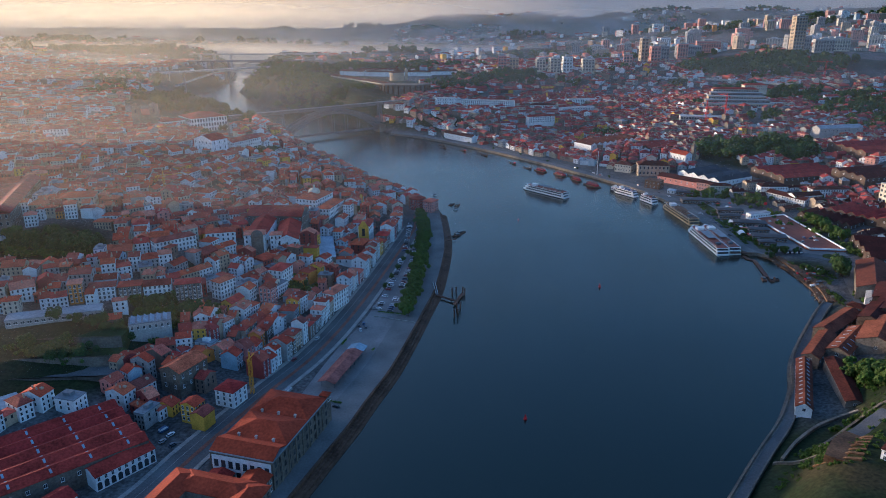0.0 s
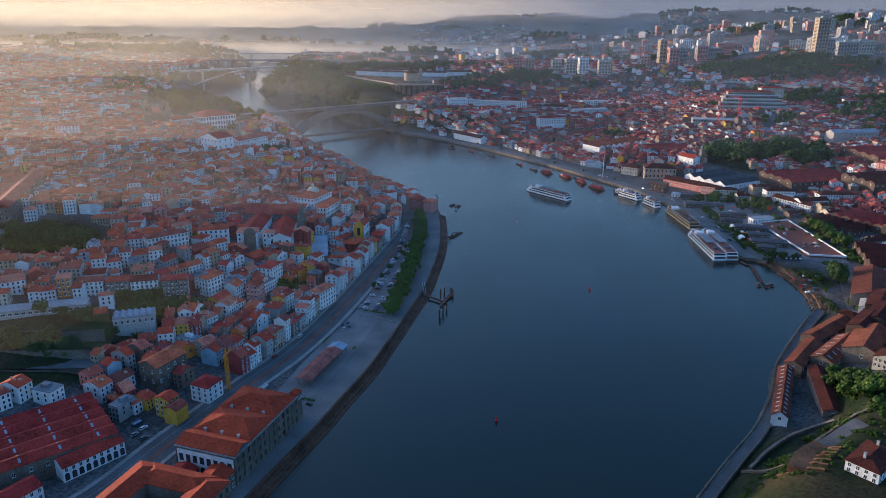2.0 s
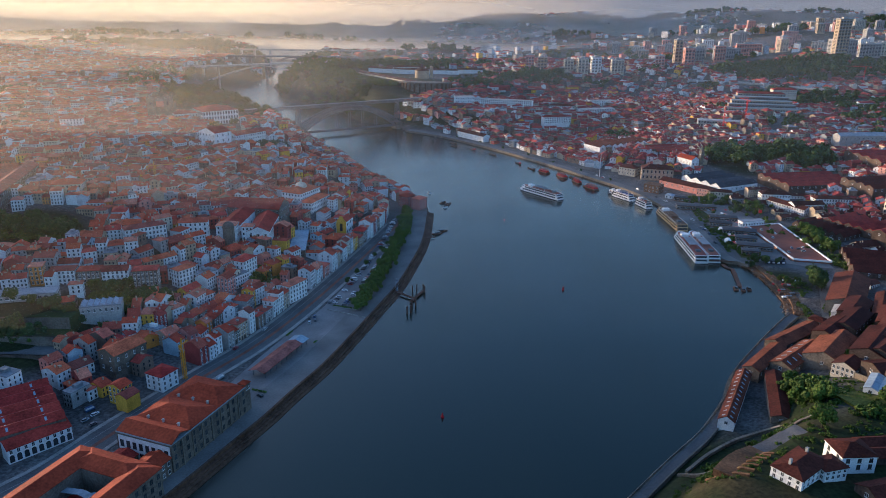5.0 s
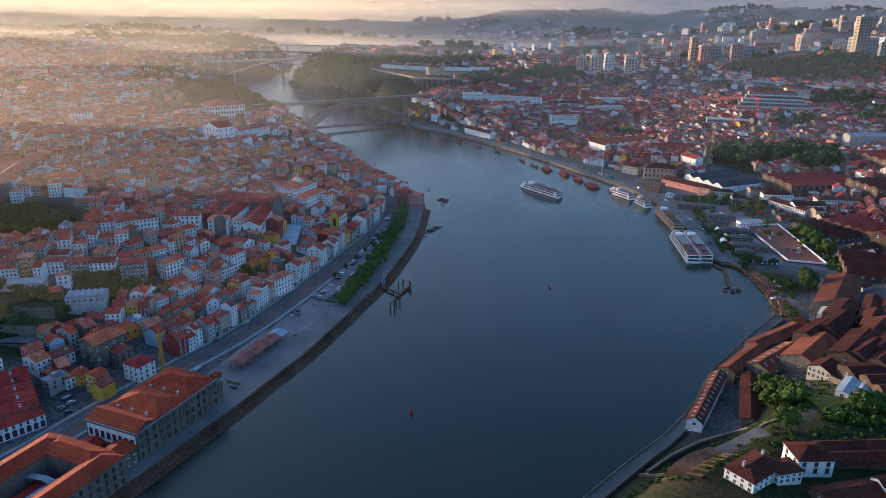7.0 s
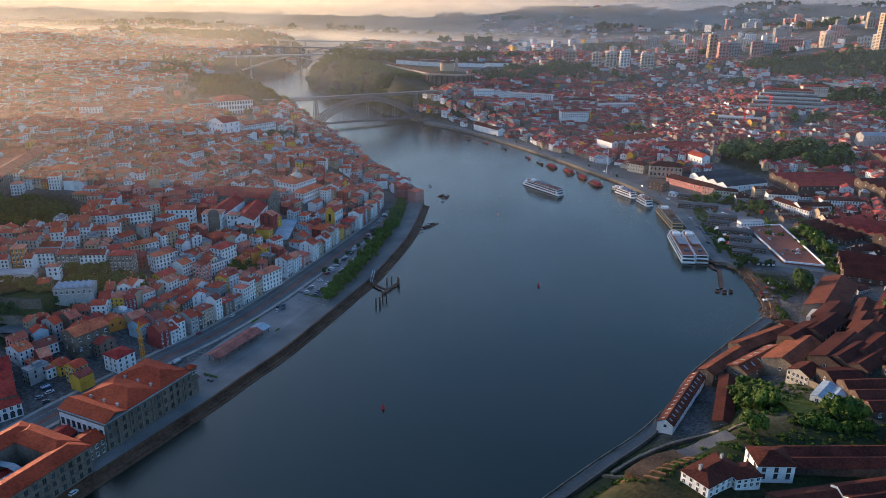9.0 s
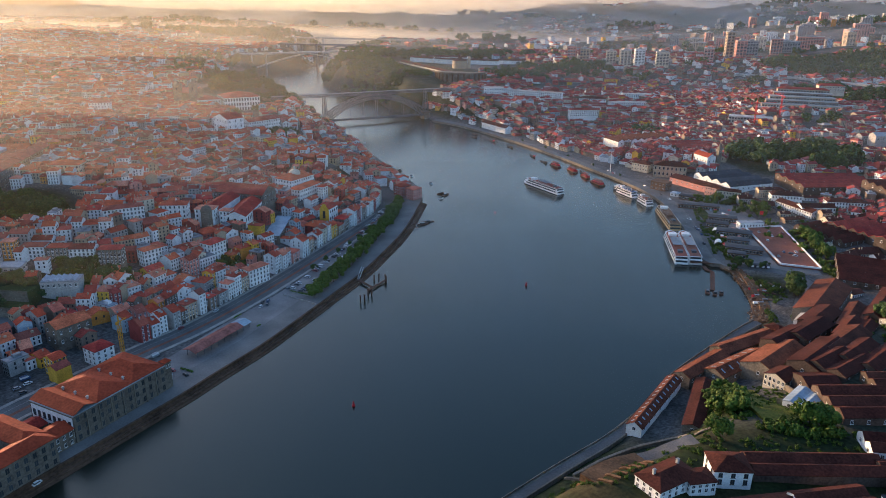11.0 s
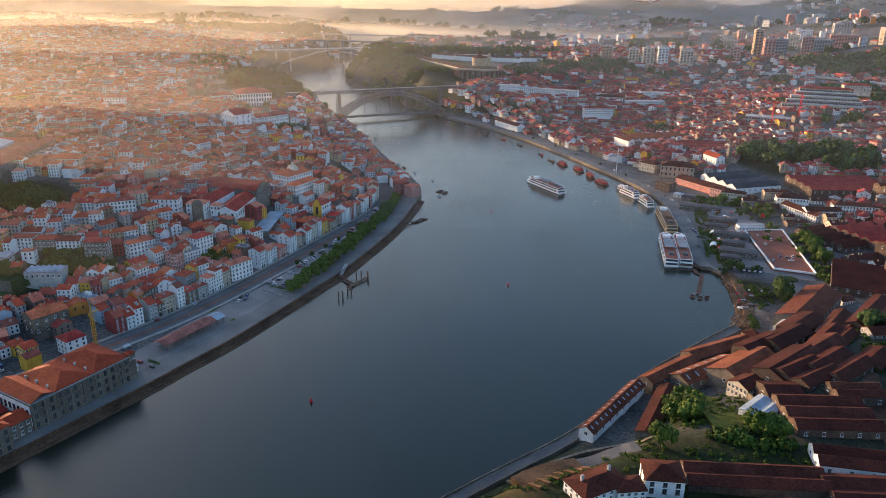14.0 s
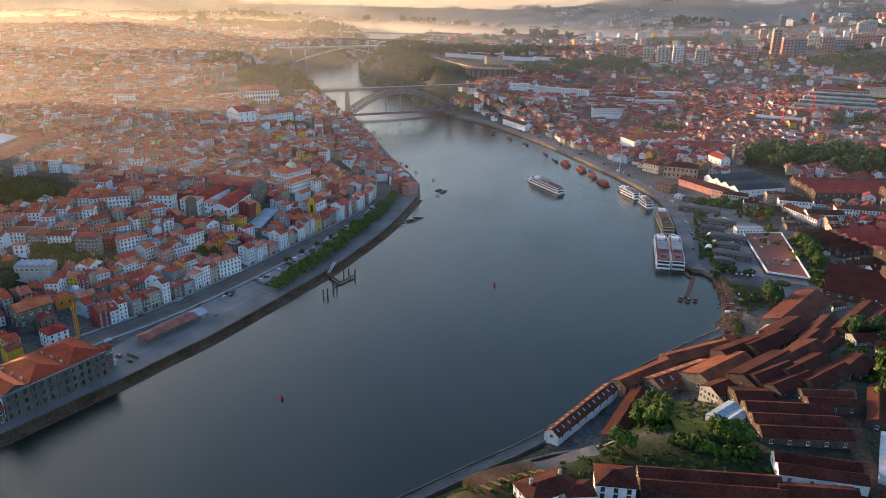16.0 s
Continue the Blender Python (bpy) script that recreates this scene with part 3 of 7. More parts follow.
s = Shape()
ribbon(NQ, -0.5, 16, -4, 3.0, s)
ribbon(NQ, -0.8, 0.5, 2.9, 3.35, s)
structure("quay_north", "dark wet granite quay wall with a stone coping", "quay", s, DARKSTONE)
s = Shape()
ribbon(NQ, -2.4, -0.4, -4, 1.5, s)
ribbon(NQ, -4.4, -2.3, -4, 0.9, s)
ribbon(NQ, -6.6, -4.3, -4, 0.3, s)
structure("quay_ledge", "muddy stone ledge at the foot of the quay", "quay", s, DARKSTONE)
structure("pavement_north", "pale worn paving along the quay", "pavement", ribbon(NQ, 0.6, 15.8, 2.95, 3.06), PAVED)
s = Shape()
ribbon(NQ2, -0.5, 9, -4, 3.0, s)
structure("quay_old_town", "stone waterfront wall below the old houses", "quay", s, STONE)
s = Shape()
ribbon(SQ, 0.5, -15, -4, 3.0, s)
structure("quay_south", "brown stone quay wall of the south bank", "quay", s, STONE)
structure("promenade_south", "pale paved riverside promenade", "promenade", ribbon(SQ, 0.2, -14.8, 2.95, 3.06), PAVED)
s = Shape()
ribbon(SQ1, 0.5, -5.8, -4, 3.0, s)
ribbon(SQ1, 0.6, 0.1, 2.9, 3.9, s)
ribbon(SQ1, 2.2, 0.4, -4, 0.8, s)
structure("quay_lodges", "stone retaining wall of the lodge road", "quay", s, STONE)
structure("road_lodges", "narrow cobbled road along the water", "road", ribbon(SQ1, -1.0, -5.0, 2.95, 3.07), ASPHALT)

ROAD_N = curved([(-190, 100), (-152, 230), (-134, 269), (-124, 300), (-113, 330), (-101, 362), (-81, 412), (-63, 485), (-40, 613), (-30, 685), (-38, 730), (-66, 760), (-105, 772)])
structure("lot_north", "wide pale cobbled parking lot beside the river", "parking lot", ribbon(curved([(-62, 335), (-48, 400), (-34, 450), (-24, 505), (-20, 560), (-18, 650), (-18, 716)]), -13, 22, 2.6, 3.03), LOT)
structure("road_north", "asphalt riverside road with a kerb", "road", ribbon(ROAD_N, -9, 7, 2.6, 3.09), ASPHALT)
structure("tram_bed", "rust-red tram bed beside the road", "tram track", ribbon(ROAD_N, -4.0, -1.6, 3.0, 3.14), TRACK)
structure("lane_line", "worn white lane line on the riverside road", "road marking", ribbon(ROAD_N, 2.4, 2.65, 3.0, 3.11), KERB)
structure("kerb_north", "pale stone kerb strip between road and lot", "kerb", ribbon(ROAD_N, -11.4, -9.0, 2.7, 3.22), KERB)
structure("pavement_town", "narrow stone pavement below the houses", "pavement", ribbon(ROAD_N, 7, 9.4, 2.6, 3.22), KERB)

# ---- morning mist over the valley ----
# each bank: distance, density, foot, top, thinnest share, where it thins and where it thickens (x), edge, whiteness
MIST = ((420, 0.030, 0, 215, 0.30, 0, -330, 0.6, 1), (640, 0.065, 0, 215, 0.45, 0, -420, 0.6, 1), (930, 0.075, 0, 215, 0.6, 0, -560, 0.6, 1), (1350, 0.10, 0, 215, 0.7, 0, -700, 0.6, 1),
        (1900, 0.17, 0, 200, 0.7, 0, -900, 0.6, 1), (2600, 0.60, 0, 90, 0.8, 500, -900, 0.5, 1), (3300, 0.42, 0, 260, 0.7, 700, -1200, 0.6, 0.95), (4650, 1.6, 0, 420, 1.0, 900, -1700, 0.85, 0.75))
for yy, dens, low, top, thin, east, west, sharp, white in MIST:
    s = Shape()
    n = 90
    line = []
    for j in range(n + 1):
        v = (-6500 + 11000 * j / n) * (1 if yy < 5000 else 2.6)
        line.append((v, yy + 90 - (0.45 * (math.sqrt(v * v + 400 ** 2) - v) / 2 if yy < 1000 else 0)))
    for (xa, ya), (xb, yb) in zip(line, line[1:]):
        s.face([(xa, ya, low - 2), (xb, yb, low - 2), (xb, yb, top + 2), (xa, ya, top + 2)])
    thing("mist", "sheet of valley mist and haze with sun glow tinted in", "mist", shape=s, mats=mist_material(dens, low, top, thin, east, west, sharp, white), kind="stuff", group="mist banks")

# ---- buildings ----
FLOOR = 2.8
PAINTS = {"white": WHITE, "ochre": YELLOW, "orange": ORANGE, "pink": PINK, "granite": STONE}
for word, colour in (("cream", (0.60, 0.54, 0.43)), ("grey", (0.36, 0.35, 0.34)), ("dark red", (0.30, 0.07, 0.06)), ("buff", (0.46, 0.36, 0.25)), ("brown", (0.23, 0.17, 0.13)), ("pale blue", (0.40, 0.48, 0.55)), ("chalky", (0.68, 0.68, 0.70))):
    PAINTS[word] = material(word.replace(" ", "_") + "_plaster", colour, grain=1.5, stain=0.22, contrast=0.32)
WORDS = list(PAINTS)
MIX = ["white"] * 9 + ["chalky"] * 6 + ["cream"] * 3 + ["granite"] * 2 + ["grey"] * 3 + ["buff"] * 4 + ["brown"] * 2 + ["dark red"] + ["ochre", "pink", "dark red", "pale blue", "orange", "pink", "dark red", "dark red"]

SOUTH_MIX = ["white"] * 4 + ["chalky"] * 3 + ["cream"] * 2 + ["granite"] * 5 + ["grey"] * 4 + ["buff"] * 4 + ["brown"] * 6 + ["dark red"] * 2 + ["ochre", "pink", "pale blue"]


def window_mesh(w, h, frame=WHITE, cache={}):
    key = (round(w, 2), round(h, 2), frame.name)
    if key not in cache:
        s = Shape()
        s.window(0, 0, 0, w, h, -1, 0, 1)
        s.box(-0.04, -0.11, -h / 2, 0.04, -0.08, h / 2)
        s.box(-w / 2 - 0.25, -0.2, -h / 2 - 0.32, w / 2 + 0.25, 0, -h / 2 - 0.16)
        cache[key] = s.mesh("window", [frame, GLASS])
    return cache[key]


def house_plan(w, d, floors, roof, seed, h=None):
    """Wall solid, roof solid and window places of one house; facade along x, ground at z = 0."""
    rnd = random.Random(seed)
    h = h or floors * FLOOR + rnd.uniform(0.2, 0.9)
    a, b = w / 2, d / 2
    rise = d * rnd.uniform(0.20, 0.29)
    body, top = Shape(), Shape()
    if roof == "gable":
        pts = [(-a, -b, -9), (a, -b, -9), (a, b, -9), (-a, b, -9), (-a, -b, h), (a, -b, h), (a, b, h), (-a, b, h), (-a, 0, h + rise), (a, 0, h + rise)]
        body.solid(pts, [(0, 1, 5, 4), (1, 2, 6, 9, 5), (2, 3, 7, 6), (3, 0, 4, 8, 7), (4, 5, 9, 8), (6, 7, 8, 9)])
        top.gable(w, d, h + 0.03, rise)
    else:
        body.box(-a, -b, -9, a, b, h)
        if roof == "hip":
            rise = min(w, d) * rnd.uniform(0.22, 0.32)
            top.hip(w, d, h + 0.01, rise)
        else:
            top.box(-a - 0.12, -b - 0.12, h + 0.01, a + 0.12, b + 0.12, h + 0.45)
            top.box(-a / 2, -b / 2, h + 0.4, a / 3, b / 4, h + 2.2, 1)
            rise = 0.5
    stacks = []
    if roof != "flat":
        for k in range(rnd.choice((1, 1, 2))):
            cx, cy = rnd.uniform(-a * 0.7, a * 0.7), rnd.choice((-1, 1)) * d * 0.14
            stacks.append((cx, cy, h + rise * 0.3, h + rise + 0.9, 0.35))
        if rnd.random() < 0.35:
            stacks.append((rnd.uniform(-a * 0.6, a * 0.6), -d * 0.22, h + 0.1, h + rise * 0.6 + 0.8, 0.8))
    wins = []
    n = max(2, round(w / rnd.uniform(2.3, 3.2)))
    for fl in range(floors):
        hh = 1.7 if fl else 2.1
        for i in range(n):
            x = -a + w * (i + 0.5) / n
            for side in (-1, 1):
                wins.append((x, side * b, fl * FLOOR + 1.5, 0 if side < 0 else 180, 0.95, hh - 0.15))
    if rnd.random() < 0.6:
        for fl in range(1, floors):
            for cy in (-d / 5, d / 5):
                for side in (-1, 1):
                    wins.append((side * a, cy, fl * FLOOR + 1.6, 90 * side, 1.1, 1.7))
    return body, top, stacks, wins, h, rise


def chimney_mesh(w, h, cache={}):
    key = (round(w, 1), round(h, 1))
    if key not in cache:
        s = Shape()
        s.box(-w, -w * 0.8, 0, w, w * 0.8, h)
        s.box(-w - 0.1, -w * 0.8 - 0.1, h - 0.3, w + 0.1, w * 0.8 + 0.1, h - 0.12)
        cache[key] = s.mesh("chimney", [CONCRETE])
    return cache[key]


PLANS, MESHES = {}, {}


def plan_of(w, floors, roof, seed):
    key = (w, floors, roof, seed)
    if key not in PLANS:
        PLANS[key] = house_plan(w, 8.4 + (seed % 3) * 1.9, floors, roof, int(w * 10) * 131 + floors * 17 + len(roof) * 5 + seed)
    return PLANS[key]


STOREYS = {1: "single-storey", 2: "low", 3: "mid-height", 4: "tall", 5: "tall narrow", 6: "very tall"}


def full_house(m, w, floors, roof, seed, paint, group, roofmat=None):
    """A house close to the path, with its walls, roof, chimneys and windows as parts."""
    body, top, stacks, wins, h, rise = plan_of(w, floors, roof, seed)
    cover = "flat grey roof" if roof == "flat" else "terracotta tiled roof"
    ob = thing("house", STOREYS.get(floors, "tall") + " " + paint + " town house with a " + cover, "house", m, group=group)
    key = (w, floors, roof, seed, paint)
    if key not in MESHES:
        MESHES[key] = (body.mesh("wall", [PAINTS[paint]]), top.mesh("roof", [roofmat or (ROOF if roof != "flat" else GREYROOF), WHITE]))
    part("wall", MESHES[key][0], None, ob)
    cap = part("roof", MESHES[key][1], None, ob)
    for x, y, z0, z1, r in stacks:
        part("chimney", chimney_mesh(r, z1 - z0), None, cap, m=pose(x, y, z0))
    for x, y, z, yaw, ww, hh in wins:
        if z < 2.5 and abs(x) < w / 4 and yaw == 0:
            part("door", window_mesh(1.3, 2.5, STONE), None, ob, m=pose(x, y, 1.3, 0, 0, yaw))
        else:
            part("window", window_mesh(ww, hh), None, ob, m=pose(x, y, z, 0, 0, yaw))
    return ob


class Crowd:
    """Many alike solids joined into one mesh of kind stuff."""

    def __init__(self, mats):
        self.mats, self.items, self.cache = mats, [], {}

    def add(self, key, shape, m, slot=None):
        if key not in self.cache:
            self.cache[key] = (np.array(shape.v, float), np.array([i for f in shape.f for i in f]), np.array([len(f) for f in shape.f]), np.array(shape.m))
        self.items.append((key, np.array(m), slot))

    def build(self, name, label, category, group=""):
        V, L, T, M, base = [], [], [], [], 0
        for key, m, slot in self.items:
            v, l, t, k = self.cache[key]
            V.append(v @ m[:3, :3].T + m[:3, 3])
            L.append(l + base)
            T.append(t)
            M.append(k if slot is None else np.where(k == 0, slot, k))
            base += len(v)
        if not V:
            return None
        V, L, T, M = (np.concatenate(a) for a in (V, L, T, M))
        me = bpy.data.meshes.new(name)
        me.vertices.add(len(V))
        me.vertices.foreach_set("co", V.ravel())
        me.loops.add(len(L))
        me.loops.foreach_set("vertex_index", L)
        me.polygons.add(len(T))
        me.polygons.foreach_set("loop_start", np.concatenate([[0], np.cumsum(T)[:-1]]))
        me.polygons.foreach_set("loop_total", T)
        for mt in self.mats:
            me.materials.append(mt)
        me.polygons.foreach_set("material_index", M)
        me.update(calc_edges=True)
        me.validate()
        me.shade_flat()
        return thing(name, label, category, shape=me, group=group, kind="stuff")


ROOF_I = material("terracotta_tiles_far", [(0.22, 0.045, 0.032), (0.48, 0.080, 0.038), (0.56, 0.120, 0.050), (0.34, 0.055, 0.036), (0.60, 0.165, 0.075), (0.40, 0.070, 0.040), (0.24, 0.085, 0.062), (0.46, 0.060, 0.045), (0.62, 0.24, 0.15), (0.30, 0.052, 0.034)], vary="island", grain=1.3, stain=0.16, contrast=0.5, bump=0.3)
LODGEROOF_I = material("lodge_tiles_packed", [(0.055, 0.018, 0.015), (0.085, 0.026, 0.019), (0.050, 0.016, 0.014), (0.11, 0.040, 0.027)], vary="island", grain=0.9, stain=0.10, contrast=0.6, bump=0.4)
ROOF_S = material("crimson_tiles_far", [(0.22, 0.040, 0.042), (0.34, 0.055, 0.048), (0.16, 0.034, 0.036), (0.42, 0.085, 0.060), (0.28, 0.050, 0.046), (0.26, 0.085, 0.075), (0.38, 0.060, 0.050)], vary="island", grain=1.3, stain=0.16, contrast=0.5, bump=0.3)
CROWD_MATS = [WHITE, ROOF_I, GLASS, GREYROOF] + [PAINTS[w] for w in WORDS]
SOUTH_MATS = [WHITE, ROOF_S, GLASS, GREYROOF] + [PAINTS[w] for w in WORDS]


def crowd_house(crowd, m, w, floors, roof, seed, paint, frames):
    key = (w, floors, roof, seed, frames)
    s = None
    if key not in crowd.cache:
        body, top, stacks, wins, h, rise = plan_of(w, floors, roof, seed)
        s = Shape()
        s.v, s.f, s.m = list(body.v), list(body.f), [0] * len(body.f)
        n = len(s.v)
        s.v += top.v
        s.f += [tuple(n + i for i in f) for f in top.f]
        s.m += [1 if roof != "flat" else 3] * len(top.f)
        for x, y, z0, z1, r in stacks:
            s.box(x - r, y - r, z0, x + r, y + r, z1, 4 + WORDS.index("buff"))
        for x, y, z, yaw, ww, hh in wins:
            if yaw in (0, 180):
                s.window(x, y, z, ww, hh, -1 if yaw == 0 else 1, 4 if frames else None, 2)
            else:
                s.side_window(x, y, z, ww, hh, 1 if yaw > 0 else -1, None, 2)
    crowd.add(key, s, m, 4 + WORDS.index(paint))


TAKEN = []          # plan polygons or circles kept free of ordinary houses
TAKEN_LINES = []    # lines kept free: points, half width


def keep_free(poly, margin=2):
    TAKEN.append((poly, margin))


def free(x, y, r):
    """Which plan places, given as arrays, lie clear of what is kept free."""
    ok = np.ones(x.shape, bool)
    for poly, margin in TAKEN:
        if isinstance(poly[0], tuple):
            ok &= ~inside(x, y, list(poly)) & (seg_distance(x, y, list(poly) + [poly[0]]) > r + margin - 2)
        else:
            ok &= np.hypot(x - poly[0], y - poly[1]) > poly[2] + r
    for line, half in TAKEN_LINES:
        ok &= seg_distance(x, y, line) > half + r
    return ok


def in_town(x, y):
    left = min(-0.68 * y - 25, 230 - 1.12 * y)
    right = max(0.66 * y + 30, 260 + 0.36 * y)
    return left < x < right


FULL = [0]


def district(seeds, bank_north, limit, seed, y_max, crowd, scale=1.0, fill=0.93, group="", near_y=0, frames=True, low=False):
    rnd = random.Random(seed)
    pts = np.array([(a, b) for a, b, *_ in seeds])
    for k, (sx, sy, ang, reach) in enumerate(seeds):
        u, v = Vector((math.cos(radians(ang)), math.sin(radians(ang)))), Vector((-math.sin(radians(ang)), math.cos(radians(ang))))
        row, b = 0, -reach
        cand = []
        while b < reach:
            a = -reach + rnd.uniform(0, 6)
            while a < reach:
                w = round(rnd.choice((5.5, 6.5, 7.5, 9.0, 11.0, 14.0)) * scale, 1)
                gap = rnd.choice((0.0, 0.0, 0.0, 0.2, 1.5, 5.0))
                p = Vector((sx, sy)) + u * (a + w / 2) + v * (b + rnd.uniform(-0.8, 0.8))
                cand.append((p.x, p.y, w, row))
                a += w + gap
            b += (10.6 if row % 2 == 0 else 13.2) * (1 + (scale - 1) * 0.6)
            row += 1
        X, Y = np.array([c[0] for c in cand]), np.array([c[1] for c in cand])
        near_seed = np.argmin((X[:, None] - pts[:, 0]) ** 2 + (Y[:, None] - pts[:, 1]) ** 2, 1)
        wet = inside(X, Y, RIVER)
        db = seg_distance(X, Y, NORTH_BANK if bank_north else SOUTH_BANK)
        do = seg_distance(X, Y, SOUTH_BANK if bank_north else NORTH_BANK)
        clear = free(X, Y, np.array([c[2] * 0.36 + 1.6 for c in cand]))
        for (x, y, w, row), ns, wt, d0, d1, ok in zip(cand, near_seed, wet, db, do, clear):
            if ns != k or wt or not ok or d1 < d0 or y > y_max or not in_town(x, y) or d0 < limit(y) or rnd.random() > fill:
                continue
            f = rnd.choice((2, 2, 3, 3, 3, 4)) if bank_north else rnd.choice((1, 1, 2, 2, 2, 3))
            f = 1 if low and rnd.random() < 0.75 else f
            roof = rnd.choice(("gable", "gable", "gable", "hip", "hip", "gable", "flat" if rnd.random() < 0.4 else "hip"))
            yaw = ang + (180 if row % 2 else 0) + rnd.uniform(-13, 13) + (90 if w < 9.5 * scale and rnd.random() < 0.3 else 0)
            z = 0.5 * height(x, y) + 0.5 * min(height(x + dx, y + dy) for dx in (-4, 4) for dy in (-4, 4))
            m, paint, sd = pose(x, y, z, 0, 0, yaw), rnd.choice(MIX if bank_north else SOUTH_MIX), rnd.randrange(4)
            if y < near_y and FULL[0] < 66:
                full_house(m, w, f, roof, sd, paint, group)
                FULL[0] += 1
            else:
                crowd_house(crowd, m, w, f, roof, sd, paint, frames)


def front(a, b, depth):
    """Centre, yaw and width of a block whose facade runs from a to b; its depth lies to the left of that line."""
    a, b = Vector(a), Vector(b)
    t = (b - a).normalized()
    c = (a + b) / 2 + Vector((-t.y, t.x)) * depth / 2
    return c.x, c.y, math.degrees(math.atan2(t.y, t.x)), (b - a).length


def corners(cx, cy, yaw, w, d):
    c, s = math.cos(radians(yaw)), math.sin(radians(yaw))
    return [(cx + x * c - y * s, cy + x * s + y * c) for x, y in ((-w / 2, -d / 2), (w / 2, -d / 2), (w / 2, d / 2), (-w / 2, d / 2))]


def building(name, label, category, cx, cy, yaw, w, d, z, h, roof="hip", wall=WHITE, cover=ROOF, floors=3, spacing=3.2, faces="fbsr", rise=None, win=(1.2, 1.9), frame=WHITE, group="", margin=2, chimneys=0, first=0):
    """A named building: walls, roof and each window as parts. faces: front, back, s left and r right end."""
    keep_free(corners(cx, cy, yaw, w, d), margin)
    ob = thing(name, label, category, pose(cx, cy, z, 0, 0, yaw), group=group)
    a, b = w / 2, d / 2
    body, top = Shape(), Shape()
    rise = rise or min(w, d) * 0.22
    if roof == "gable":
        pts = [(-a, -b, -8), (a, -b, -8), (a, b, -8), (-a, b, -8), (-a, -b, h), (a, -b, h), (a, b, h), (-a, b, h), (-a, 0, h + rise), (a, 0, h + rise)]
        body.solid(pts, [(0, 1, 5, 4), (1, 2, 6, 9, 5), (2, 3, 7, 6), (3, 0, 4, 8, 7), (4, 5, 9, 8), (6, 7, 8, 9)])
        top.gable(w, d, h + 0.03, rise, over=0.5, thick=0.3)
    else:
        body.box(-a, -b, -8, a, b, h)
        body.box(-a - 0.25, -b - 0.25, h - 0.5, a + 0.25, b + 0.25, h - 0.02)
        if roof == "hip":
            top.hip(w, d, h + 0.01, rise, over=0.5, thick=0.3)
        else:
            top.box(-a - 0.2, -b - 0.2, h + 0.01, a + 0.2, b + 0.2, h + 0.5)
    part("wall", body, wall, ob)
    lid = part("roof", top, cover, ob)
    if floors:
        fh = h / floors
        me = window_mesh(win[0], min(win[1], fh * 0.66), frame)
        for fl in range(first, floors):
            zz = fl * fh + fh * 0.52
            for key, length, yw in (("f", w, 0), ("b", w, 180), ("s", d, -90), ("r", d, 90)):
                if key not in faces:
                    continue
                n = max(1, int(length / spacing))
                spots = [-length / 2 + length * (i + 0.5) / n for i in range(n)]
                at = {"f": lambda t: (t, -b), "b": lambda t: (t, b), "s": lambda t: (-a, t), "r": lambda t: (a, t)}[key]
                if n > 2 and cy > 520:
                    row = Shape()
                    for t in spots:
                        row.window(t if key in "fr" else -t, 0, 0, win[0], min(win[1], fh * 0.66), -1, 0, 1)
                    p = at(0.0)
                    tagged(part("window_row", row, [frame, GLASS], ob, m=pose(p[0], p[1], zz, 0, 0, yw)), kind="stuff")
                    continue
                for t in spots:
                    p = at(t)
                    part("window", me, None, ob, m=pose(p[0], p[1], zz, 0, 0, yw))
    for k in range(chimneys):
        part("chimney", chimney_mesh(0.6, rise + 1.2), None, lid, m=pose(-a * 0.6 + 1.2 * a * k / max(1, chimneys - 1), d * 0.1, h + 0.2))
    return ob


def lodge(label, cx, cy, yaw, length, width, bays, z, h, cover=LODGEROOF, wall=WHITE, rise=None, strips=0, group="wine lodges", category="warehouse", margin=2, doors=True):
    """A warehouse of parallel gabled bays, ridges along x."""
    keep_free(corners(cx, cy, yaw, length, width), margin)
    h *= 0.76
    z = max(z, sum(height(*p) for p in corners(cx, cy, yaw, length * 0.8, width * 0.8)) / 4 - 0.5)
    ob = thing("warehouse", label, category, pose(cx, cy, z, 0, 0, yaw), group=group)
    bw = width / bays
    rise = rise or bw * 0.22
    for k in range(bays):
        y = -width / 2 + bw * (k + 0.5)
        s, r = Shape(), Shape()
        a, b = length / 2, bw / 2 - 0.01
        pts = [(-a, y - b, -8), (a, y - b, -8), (a, y + b, -8), (-a, y + b, -8), (-a, y - b, h), (a, y - b, h), (a, y + b, h), (-a, y + b, h), (-a, y, h + rise), (a, y, h + rise)]
        s.solid(pts, [(0, 1, 5, 4), (1, 2, 6, 9, 5), (2, 3, 7, 6), (3, 0, 4, 8, 7), (4, 5, 9, 8), (6, 7, 8, 9)])
        part("wall", s, wall, ob)
        r.gable(length, bw - 0.06, h + 0.03, rise, over=0.25 if bays > 1 else 0.5, thick=0.25, y=y)
        tiles = part("roof", r, cover, ob)
        for e in (-1, 1):
            part("window", window_mesh(1.5, 1.6), None, ob, m=pose(e * a, y, h * 0.62, 0, 0, 90 * e))
        if strips:
            tilt = math.degrees(math.atan2(rise, bw / 2))
            q = Shape()
            q.box(-0.5, -bw * 0.12, -0.1, 0.5, bw * 0.12, 0.12)
            pane = q.mesh("skylight", [BLUEROOF])
            for i in range(strips):
                for sd in (-1, 1):
                    part("skylight", pane, None, tiles, m=pose(-a + length * (i + 0.5) / strips, y + sd * bw * 0.24, h + rise * 0.52 + 0.3, -sd * tilt, 0, 0))
    if doors:
        n = max(2, int(length / 7))
        for i in range(n):
            part("window", window_mesh(1.3, 1.8), None, ob, m=pose(-length / 2 + length * (i + 0.5) / n, -width / 2, h * 0.55, 0, 0, 0))
    return ob

